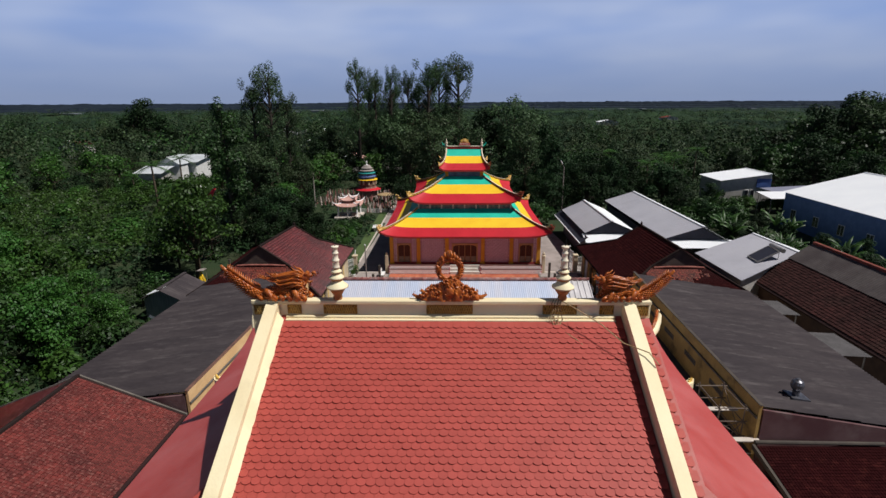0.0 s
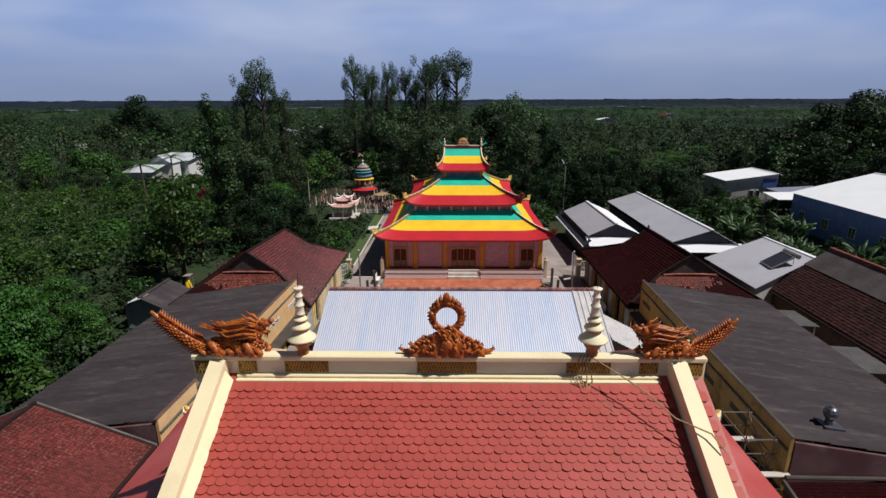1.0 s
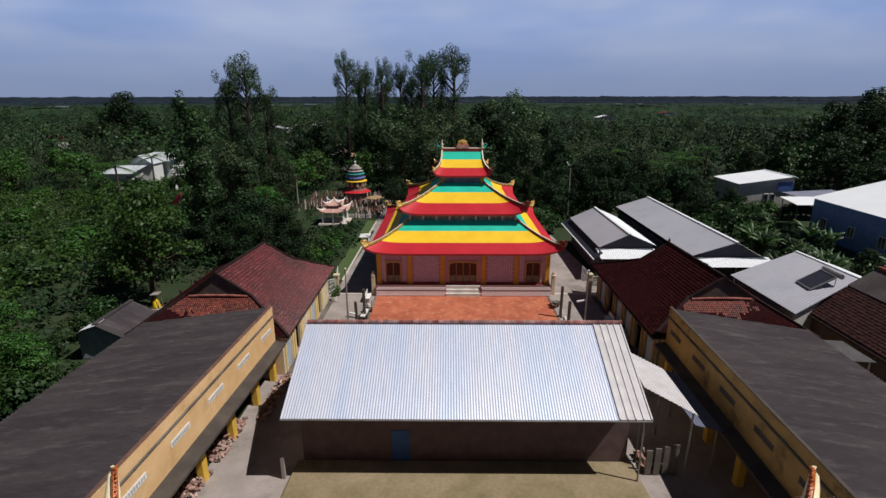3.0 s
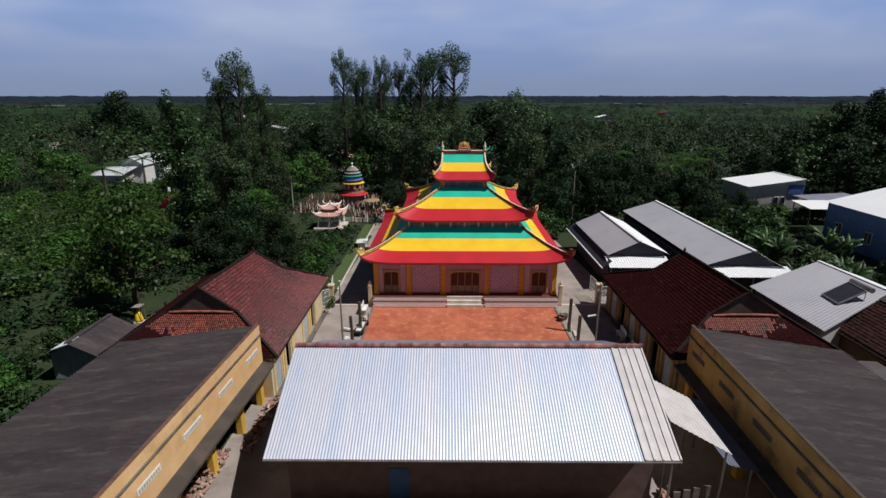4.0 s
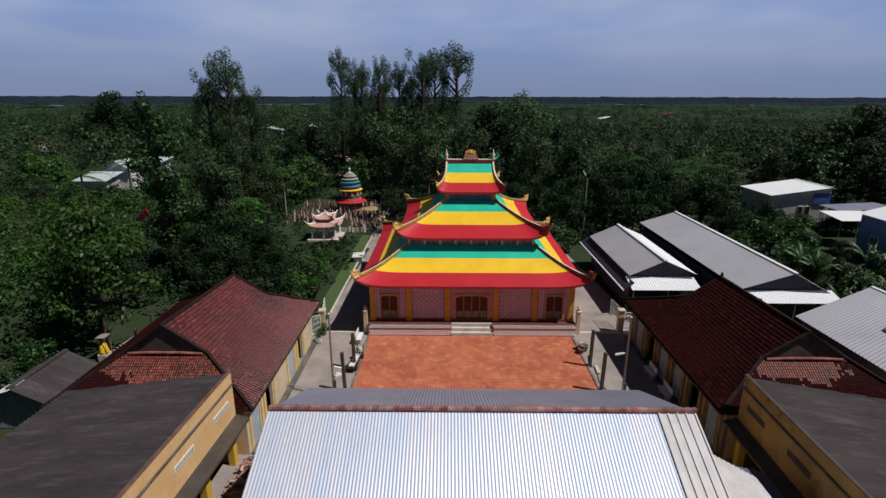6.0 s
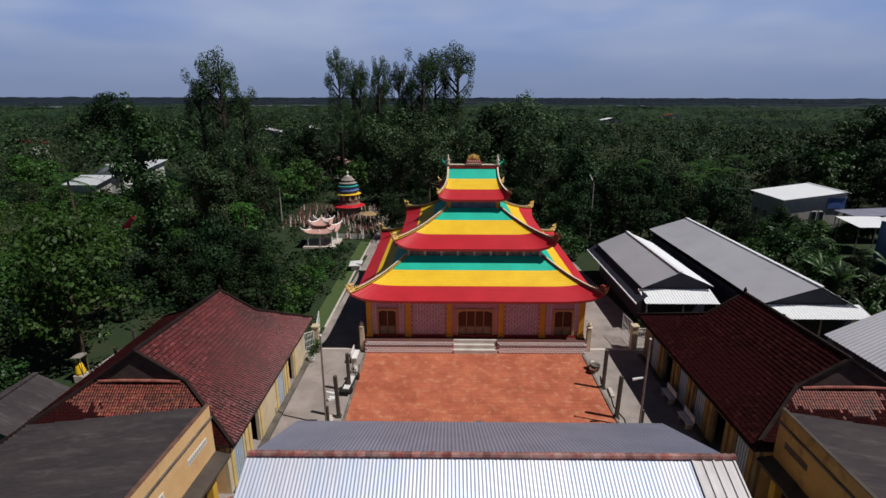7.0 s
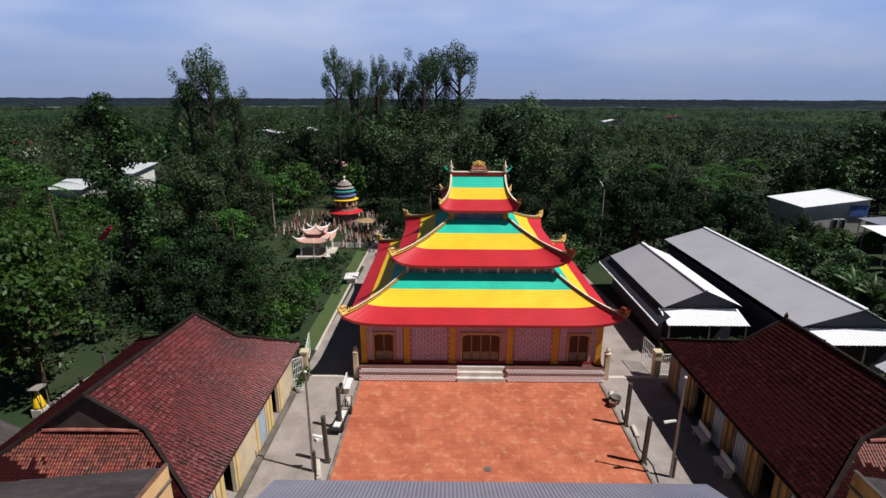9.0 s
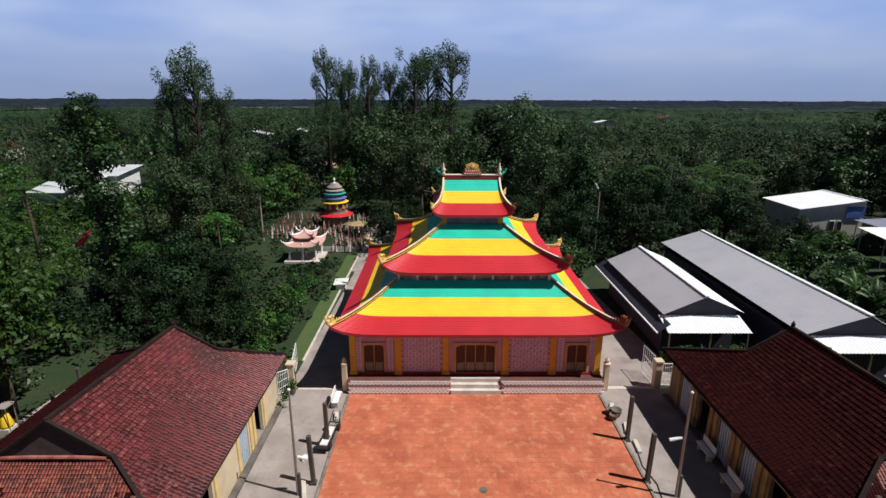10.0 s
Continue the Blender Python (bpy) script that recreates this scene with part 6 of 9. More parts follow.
for x0, z0, m, side in ((CX0, CZ0, M_darktile, 1), (CX1, 3.1, M_darktile, -1)):
    pts = [(CXR, -40, CZR), (CXR, CY1, CZR), (x0, CY1, z0), (x0, -40, z0)]
    sl = part("roof_slope", Build().slab(pts if side > 0 else pts[::-1], 0.1), M_tilebed, lh, "dark blackened clay tile slope")
    if side > 0:
        ln = math.hypot(CXR - CX0, CZR - CZ0)
        spots = plane_spots((CXR, -40, CZR + 0.01), (0, 1, 0), (CX0 - CXR, 0, CZ0 - CZR), 132, int(ln / 0.25), 0.224, 0.25, lambda a, d: a < 29.6 and not (a > 16.0 and d < 2.5), False, 0.0, 0.0, 0.012, 6)
        spots.sort(key=lambda q: (q.translation - Vector((28, -14, 4))).length)
        pieces_on(sl, mesh_of("roof_tile", Build().add([(x * 1.12, y, z) for x, y, z in barrel.v], barrel.f), M_darktile), spots, 300, "roof_tile", M_darktile, "roof_tiles")
        # weathered sheets laid over the upper part of the far end
        for k in range(7):
            y0 = CY1 - 0.02 - 1.95 * (k + 1)
            part("cover_sheet", corrugated(Build(), CXR - 2.1, CXR, y0, y0 + 1.99, lambda x, y: CZR + (CZR - CZ0) / (CXR - CX0) * (x - CXR) + 0.12 + 0.012 * (k % 2), 0.24, 0.02, "y"), M_cover, lh, "weathered grey-brown sheet over the tiles" if k == 0 else "")
part("ridge", Build().sweep([(CXR, -40, CZR), (CXR, CY1, CZR)], 0.30, 0.0, 0.24), mat("red_ridge", (0.20, 0.045, 0.03), (0.13, 0.035, 0.025), 0.8), lh, "red ridge tiles")
for q in ((CX0 + 0.6, CX0 + 0.8, -39.6, CY1 - 0.4), (CX1 - 0.8, CX1 - 0.6, -39.6, CY1 - 0.4), (CX0 + 0.803, CX1 - 0.803, CY1 - 0.6, CY1 - 0.4)):
    part("wall", Build().box(q[0], q[1], q[2], q[3], 0, 2.9), M_gap_shade_wall, lh)
b = Build()
pr = [(CX0 + 0.803, 2.902), (CX1 - 0.803, 2.902), (CXR, CZR - 0.2)]
b.add([(a, CY1 - 0.6, c) for a, c in pr] + [(a, CY1 - 0.4, c) for a, c in pr], [(0, 1, 2), (5, 4, 3), (0, 2, 5, 3), (1, 4, 5, 2)])
part("gable_wall", b, M_house_pale, lh)
# grey sheet patches across the gap between the houses
for k, (x, y, z, w_, d_) in enumerate(((24.9, -16.7, 2.9, 1.8, 3.0), (25.0, -23.2, 2.9, 2.1, 3.6))):
    can = thing("sheet_canopy", "small flat canopy of old grey sheet between houses", "canopy", (x, y, 0), "sheet canopies")
    part("sheet", corrugated(Build(), x - w_ / 2, x + w_ / 2, y - d_ / 2, y + d_ / 2, lambda a, c: z - 0.05 * (a - x), 0.2, 0.02, "x"), mat("old_grey_sheet", (0.12, 0.112, 0.115), (0.085, 0.08, 0.082), 0.8, scale=1.5), can)
    for a, c in ((-0.4, -0.4), (0.4, -0.4), (-0.4, 0.4), (0.4, 0.4)):
        part("post", Build().tube([(x + a * w_, y + c * d_, -0.05), (x + a * w_, y + c * d_, z)], 0.05, 6), M_steel, can)


def flat_house(name, label, x0, x1, y0, y1, z0, z1, wall, roof=None, nwin=2, tilt=0.6):
    """House under one white sloping roof sheet; higher at the far side."""
    w = thing(name, label, "house", ((x0 + x1) / 2, (y0 + y1) / 2, 0))
    zf = lambda x, y: z0 + (z1 - z0) * (y - y0) / (y1 - y0)
    part("roof", corrugated(Build(), x0 - 0.7, x1 + 0.7, y0 - 0.8, y1 + 0.6, lambda x, y: zf(x, y) + 0.12, 0.4, 0.012, "x"), roof or M_white_sheet, w, "bright white sheet roof")
    for q in ((x0, x1, y0, y0 + 0.2), (x0, x1, y1 - 0.2, y1), (x0, x0 + 0.2, y0 + 0.203, y1 - 0.203), (x1 - 0.2, x1, y0 + 0.203, y1 - 0.203)):
        b = Build()
        pr = [(q[0], q[2]), (q[1], q[2]), (q[1], q[3]), (q[0], q[3])]
        b.add([(a, c, -0.1) for a, c in pr] + [(a, c, zf(a, c)) for a, c in pr], [(0, 3, 2, 1), (4, 5, 6, 7), (0, 1, 5, 4), (1, 2, 6, 5), (2, 3, 7, 6), (3, 0, 4, 7)])
        wl = part("wall", b, wall, w)
        if q[2] == y0 and q[3] == y0 + 0.2:
            for k in range(nwin):
                x = x0 + (k + 0.5) * (x1 - x0) / nwin
                wn = part("window", Build().bevel_box(x - 0.55, x + 0.55, y0 - 0.06, y0 - 0.003, 1.1, 2.5, 0.02), M_white, wl)
                part("pane", Build().box(x - 0.45, x + 0.45, y0 - 0.075, y0 - 0.062, 1.2, 2.4), M_glass, wn)
    return w


def add_windows(w, x, ys, z0, z1):
    for y in ys:
        wn = part("window", Build().bevel_box(x - 0.07, x - 0.003, y - 0.6, y + 0.6, z0, z1, 0.02), M_white, w)
        for s in (-0.28, 0.28):
            part("pane", Build().box(x - 0.085, x - 0.072, y + s - 0.24, y + s + 0.24, z0 + 0.08, z1 - 0.08), M_glass, wn)


wa = gable_shed("white_roofed_house", "pale house under a bright white sheet roof", 47.3, 56.3, 57.0, 38.4, 47.2, 4.9, 6.1, 5.95, M_white_sheet, M_white_sheet, M_house_pale)
add_windows(wa, 47.6, (40.5, 42.8, 45.3), 1.2, 2.6)
for x in (52.4, 53.5):
    wn = part("window", Build().bevel_box(x - 0.4, x + 0.4, 38.82, 38.897, 1.7, 3.2, 0.02), M_white, wa)
    part("pane", Build().box(x - 0.32, x + 0.32, 38.8, 38.818, 1.78, 3.12), M_glass, wn)
part("blue_screen", Build().bevel_box(54.0, 56.6, 38.7, 38.8, 3.6, 5.2, 0.02), mat("blue_tarpaulin", (0.06, 0.12, 0.34), (0.05, 0.09, 0.26), 0.6), wa, "faded blue tarpaulin under the eave")
wb = gable_shed("blue_walled_house", "blue-grey house under a broad bright white roof", 50.2, 62.3, 74.0, -14.0, 25.2, 5.2, 8.1, 5.4, M_white_sheet, M_white_sheet, M_house_blue)
add_windows(wb, 50.5, (22, 17, 12, 7, 2, -3), 1.4, 2.9)
shl = thing("small_white_shelter", "open shelter with a thin white roof", "shelter", (52.7, 29, 0))
part("roof", corrugated(Build(), 49.6, 55.4, 26.6, 31.0, lambda x, y: 3.7 + 0.1 * (y - 26), 0.4, 0.012, "x"), M_white_sheet, shl)
part("rear_sheet", corrugated(Build(), 53.0, 61.0, 31.6, 36.0, lambda x, y: 4.0 + 0.05 * (x - 53), 0.4, 0.012, "x"), M_tin_back, shl, "bluish lower sheet behind")
for x, y in ((53.3, 35.7), (60.7, 35.7), (60.7, 31.9)):
    part("post", Build().tube([(x, y, -0.05), (x, y, 4.0 + 0.05 * (x - 53))], 0.06, 6), M_steel, shl)
for x, y in ((49.9, 27.0), (55.1, 27.0), (49.9, 30.6), (55.1, 30.6)):
    part("post", Build().tube([(x, y, -0.05), (x, y, 3.68 + 0.1 * (y - 26))], 0.06, 6), M_steel, shl)
M_pale_sheet = mat("pale_sheet", (0.55, 0.58, 0.60), (0.46, 0.49, 0.51), 0.5, scale=0.4, stain=0.3, stain_col=(0.25, 0.26, 0.25))
flat_house("far_white_house", "white house with windows and pale sheet roof among trees", -66.6, -59.6, 59.9, 67, 6.2, 7.0, M_white, M_pale_sheet, 4)
gable_shed("far_gable_house", "small white house with a pale gable roof among trees", -66.2, -63.3, -60.6, 55, 59.4, 6.1, 7.7, 6.1, M_pale_sheet, M_pale_sheet, M_white)
flat_house("far_low_house", "low house under a pale sloping sheet roof", -67.2, -62.4, 50.1, 54.1, 5.0, 5.7, M_house_pale, M_pale_sheet, 2)
# small wooden hut west of the range
hut = gable_shed("grey_hut", "small grey plank hut with dark sheet roof", -29.6, -27.6, -25.6, -13.4, -8.6, 2.0, 3.0, 2.0, M_fibre, M_fibre, mat("blue_grey_planks", (0.26, 0.29, 0.36), (0.18, 0.20, 0.25), 0.85, scale=3, stretch=(4, 4, 0.4)), cap=M_fibre)
part("loose_sheet", Build().slab([(-28.6, -13.6, 2.62), (-27.5, -13.6, 3.0), (-27.4, -12.4, 3.04), (-28.5, -12.4, 2.66)], 0.03), M_white_sheet, hut, "loose white sheet on the roof")


# ---------------------------------------------------------------- trees
def crown_points(rng, blobs, n, shell=0.75):
    """Leaf places in the outer part of uneven blobs (x, y, z, rx, rz), and the way they face."""
    vol = np.array([q[3] ** 2 * q[4] for q in blobs])
    which = rng.choice(len(blobs), n, p=vol / vol.sum())
    bl = np.array(blobs)[which]
    d = rng.normal(size=(n, 3))
    d /= np.linalg.norm(d, axis=1)[:, None]
    r = shell + (1 - shell) * rng.random(n) ** 0.7 + rng.normal(size=n) * 0.07
    r = np.where(rng.random(n) < 0.25, rng.random(n) ** 0.5 * 0.9, r)
    p = bl[:, :3] + d * r[:, None] * np.stack([bl[:, 3], bl[:, 3], bl[:, 4]], 1)
    nor = d + np.array([0, 0, 0.55]) + rng.normal(size=(n, 3)) * 0.45
    nor /= np.linalg.norm(nor, axis=1)[:, None]
    return p, nor


def make_tree(name, label, seed, h, spread, kind, leaves, leaf, material, bark, at=(0, 0, 0)):
    """Tapered trunk with limbs, and a crown of many small leaf clumps."""
    rng = np.random.default_rng(seed)
    rnd = random.Random(seed)
    t = new(name)
    tagged(t, label, "tree", "trees")
    b, blobs = Build(), []
    r0 = 0.018 * h + 0.06
    if kind == "broad":
        th = h * 0.38
        b.tube([(0, 0, -0.2), (0.1, 0.05, th * 0.5), (0.05, 0.1, th), (0.1, 0.0, h * 0.7)], [r0 * 1.25, r0, r0 * 0.8, r0 * 0.3], 8)
        for k in range(24):
            a, z = 2.4 * k + rnd.uniform(-0.5, 0.5), h * (0.30 + 0.60 * ((k * 5) % 24) / 23 + rnd.uniform(-0.03, 0.03))
            d = spread * rnd.uniform(0.25, 0.86) * math.sqrt(max(0.06, 1 - ((z / h - 0.52) / 0.46) ** 2))
            q = (math.cos(a) * d, math.sin(a) * d, z)
            b.tube([(0.05, 0.05, th * rnd.uniform(0.6, 1.1)), (q[0] * 0.5, q[1] * 0.5, z * 0.8), q], [r0 * 0.5, r0 * 0.3, r0 * 0.08], 4, False)
            blobs.append((*q, spread * rnd.uniform(0.16, 0.36), h * rnd.uniform(0.055, 0.125)))
        blobs.append((0, 0, h * 0.86, spread * 0.32, h * 0.12))
        blobs.append((0, 0, h * 0.62, spread * 0.45, h * 0.2))
    elif kind == "tall":
        b.tube([(0, 0, -0.2), (0.15, 0.1, h * 0.4), (-0.05, 0.2, h * 0.75), (0.1, 0.1, h * 0.97)], [r0, r0 * 0.8, r0 * 0.45, 0.04], 8)
        for k in range(54):
            z = h * (0.22 + 0.75 * rnd.random() ** 0.8)
            a = rnd.uniform(0, 6.28)
            d = spread * rnd.uniform(0.25, 0.95) * (1.1 - 0.75 * max(0, z / h - 0.45))
            q = (math.cos(a) * d, math.sin(a) * d, z + 0.12 * h * rnd.uniform(0.2, 1.0) * 0.6)
            b.tube([(0.05, 0.1, z * 0.93), (q[0] * 0.5, q[1] * 0.5, z), q], [r0 * 0.28, r0 * 0.18, 0.02], 4, False)
            blobs.append((*q, spread * rnd.uniform(0.12, 0.24), h * rnd.uniform(0.035, 0.075)))
    elif kind == "column":
        b.tube([(0, 0, -0.2), (0.1, 0, h * 0.5), (0, 0.1, h * 0.96)], [r0, r0 * 0.7, 0.04], 8)
        for k in range(24):
            z = h * (0.22 + 0.74 * k / 23)
            w = spread * (0.50 + 0.22 * math.sin(k * 2.3)) * (1 - 0.62 * (max(0, z / h - 0.72) / 0.28) ** 1.3)
            a = rnd.uniform(0, 6.28)
            q = (math.cos(a) * w * 0.55, math.sin(a) * w * 0.55, z)
            b.tube([(0, 0, z * 0.92), q], [r0 * 0.25, 0.02], 5)
            blobs.append((*q, w * 0.70, h * 0.062))
    else:  # bush
        b.tube([(0, 0, -0.2), (0.05, 0, h * 0.4)], [r0, r0 * 0.5], 6)
        for k in range(6):
            a, d = rnd.uniform(0, 6.28), spread * rnd.uniform(0.1, 0.6)
            b.tube([(0, 0, 0.0), (math.cos(a) * d * 0.5, math.sin(a) * d * 0.5, h * 0.4)], [r0 * 0.5, 0.02], 5)
            blobs.append((math.cos(a) * d, math.sin(a) * d, h * rnd.uniform(0.35, 0.68), spread * rnd.uniform(0.35, 0.55), h * rnd.uniform(0.22, 0.32)))
    tr = new("trunk", mesh_of("trunk", b, bark, True))
    tr.parent = t
    p, nor = crown_points(rng, blobs, leaves)
    if kind == "tall":
        nor[:, 2] *= 0.4
    size = leaf * rng.uniform(0.6, 1.35, leaves)
    cr = new("crown", leaf_mesh("crown", p, nor, size, material, rng, 0.6 if kind != "tall" else 0.42))
    cr.parent = t
    t.location = at
    return t


def make_banana(seed, h=3.6):
    """Clump of banana plants: fleshy stems and long arching split leaves."""
    rnd = random.Random(seed)
    t = new("banana_plant")
    tagged(t, "clump of banana plants with long arching leaves", "banana plant", "banana plants")
    for s in range(3):
        cx, cy, hh = rnd.uniform(-1.1, 1.1), rnd.uniform(-1.1, 1.1), h * rnd.uniform(0.75, 1.1)
        st = new("stem", mesh_of("stem", Build().tube([(cx, cy, -0.2), (cx, cy, hh * 0.5), (cx + 0.05, cy, hh * 0.72)], [0.14, 0.12, 0.07], 8), M_banana, True))
        st.parent = t
        for k in range(7):
            a, ln, up = 2 * math.pi * k / 7 + rnd.uniform(-0.4, 0.4), rnd.uniform(2.0, 3.0), rnd.uniform(1.0, 1.9)
            b = Build()
            m = 6
            for i in range(m + 1):
                q = i / m
                d = ln * (q * 0.5 + 0.16 * q * q)
                z = hh * 0.7 + up * ln * 0.72 * (q - 0.46 * q * q)
                w = 0.19 * math.sin(math.pi * min(1, 0.08 + q * 0.95)) + 0.02
                c, sn = math.cos(a), math.sin(a)
                for e, dzz in ((-1, 0.04), (0, 0.12), (1, 0.04)):
                    b.v.append((cx + c * d - sn * e * w, cy + sn * d + c * e * w, z + dzz - (0.1 * abs(e))))
            for i in range(m):
                b.f += [(i * 3, i * 3 + 1, i * 3 + 4, i * 3 + 3), (i * 3 + 1, i * 3 + 2, i * 3 + 5, i * 3 + 4)]
            lf = new("leaf", mesh_of("leaf", b, M_banana, True))
            lf.parent = t
    return t


def make_palm(seed, h=8.0):
    rnd = random.Random(seed)
    t = new("palm")
    tagged(t, "palm with arching feathered fronds", "palm", "palms")
    tr = new("trunk", mesh_of("trunk", Build().tube([(0, 0, -0.2), (0.2, 0, h * 0.5), (0.25, 0.1, h)], [0.2, 0.16, 0.12], 8), M_bark, True))
    tr.parent = t
    for k in range(17):
        a, el, ln = 2.4 * k, rnd.uniform(-0.1, 1.0), rnd.uniform(2.6, 3.4)
        b = Build()
        m = 14
        c, s = math.cos(a), math.sin(a)
        pts = []
        for i in range(m + 1):
            q = i / m
            pts.append(Vector((0.25 + c * ln * q * math.cos(el * (1 - q)), 0.1 + s * ln * q * math.cos(el * (1 - q)), h + ln * (math.sin(el) * q - 0.55 * q * q))))
        b.tube(pts, [0.035 * (1 - i / m) + 0.006 for i in range(m + 1)], 4)
        for i in range(1, m + 1):
            for e in (-1, 1):
                w = 0.75 * math.sin(math.pi * (0.12 + 0.84 * i / m))
                o = Vector((-s * e, c * e, -0.35)) * w + Vector((c, s, 0)) * 0.22
                wd = Vector((c, s, 0)) * 0.06
                b.add([pts[i] - wd, pts[i] + wd, pts[i] + o], [(0, 1, 2)])
        fr = new("frond", mesh_of("frond", b, LEAF[1], True))
        fr.parent = t
    return t


TREES = {
    "A": make_tree("tree", "broad leafy tree with uneven dense crown", 11, 9.5, 4.6, "broad", 4000, 0.325, LEAF[0], M_bark),
    "B": make_tree("tree", "broad bright green leafy tree", 12, 8.5, 4.2, "broad", 4800, 0.285, LEAF[1], M_bark),
    "C": make_tree("tree", "dark dense leafy woodland tree", 13, 11.0, 5.0, "broad", 3600, 0.375, LEAF[2], M_bark_dark),
    "a": make_tree("tree", "leafy tree with rounded crown among the woods", 21, 9.5, 4.6, "broad", 1150, 0.60, LEAF[0], M_bark),
    "b": make_tree("tree", "bright green tree among the woods", 22, 8.5, 4.2, "broad", 1150, 0.56, LEAF[1], M_bark),
    "c": make_tree("tree", "dark green tree among the woods", 23, 11.0, 5.0, "broad", 1150, 0.65, LEAF[2], M_bark_dark),
    "D": make_tree("tree", "tall feathery tree with a thin see-through crown", 14, 24.0, 4.2, "tall", 9500, 0.33, LEAF[3], M_bark_dark),
    "E": make_tree("tree", "tall leafy tree with a narrow dense crown", 15, 20.0, 3.6, "column", 7000, 0.37, LEAF[0], M_bark_dark),
    "F": make_tree("bush", "low dense green garden bush", 16, 3.2, 2.2, "bush", 700, 0.36, LEAF[1], M_bark),
    "G": make_tree("bush", "low dark green garden bush", 17, 3.6, 2.4, "bush", 700, 0.38, LEAF[0], M_bark),
    "H": make_tree("tree", "large drooping dark-leaved tree", 18, 17.0, 7.0, "broad", 3800, 0.60, LEAF[2], M_bark_dark),
    "I": make_tree("tree", "olive-green feathery broad tree", 19, 15.0, 6.0, "broad", 4200, 0.43, LEAF[3], M_bark),
}
BASE_H = {"A": 9.5, "B": 8.5, "C": 11.0, "a": 9.5, "b": 8.5, "c": 11.0, "D": 24.0, "E": 20.0, "F": 3.2, "G": 3.6, "H": 17.0, "I": 15.0}
PLACED = set()


def plant(k, x, y, h, turn=0.0, wide=1.0):
    s = h / BASE_H[k]
    m = Matrix.Translation((x, y, 0.0)) @ Matrix.Rotation(turn, 4, "Z") @ Matrix.Diagonal((s * wide, s * wide, s, 1))
    if k not in PLACED:
        PLACED.add(k)
        TREES[k].matrix_basis = m
        return TREES[k]
    return copy_thing(TREES[k], m @ Matrix.Diagonal((1 / TREES[k].scale[0], 1 / TREES[k].scale[1], 1 / TREES[k].scale[2], 1)))


KEEP = [(-25.5, 25.0, -60, 1.5), (-15.2, 14, 0, 27), (13, 33, 0, 28), (22, 38, -45, 3), (-31, -24, -15.5, -7), (-35.5, -24.5, -10, 3.5), (44, 73, 5, 53), (-72, -54.5, 49.5, 69), (-26.5, -12, 25, 58), (-19, -14, 3, 27)]


def free(x, y, r=0.0):
    return not any(a - r < x < b + r and c - r < y < d + r for a, b, c, d in KEEP)


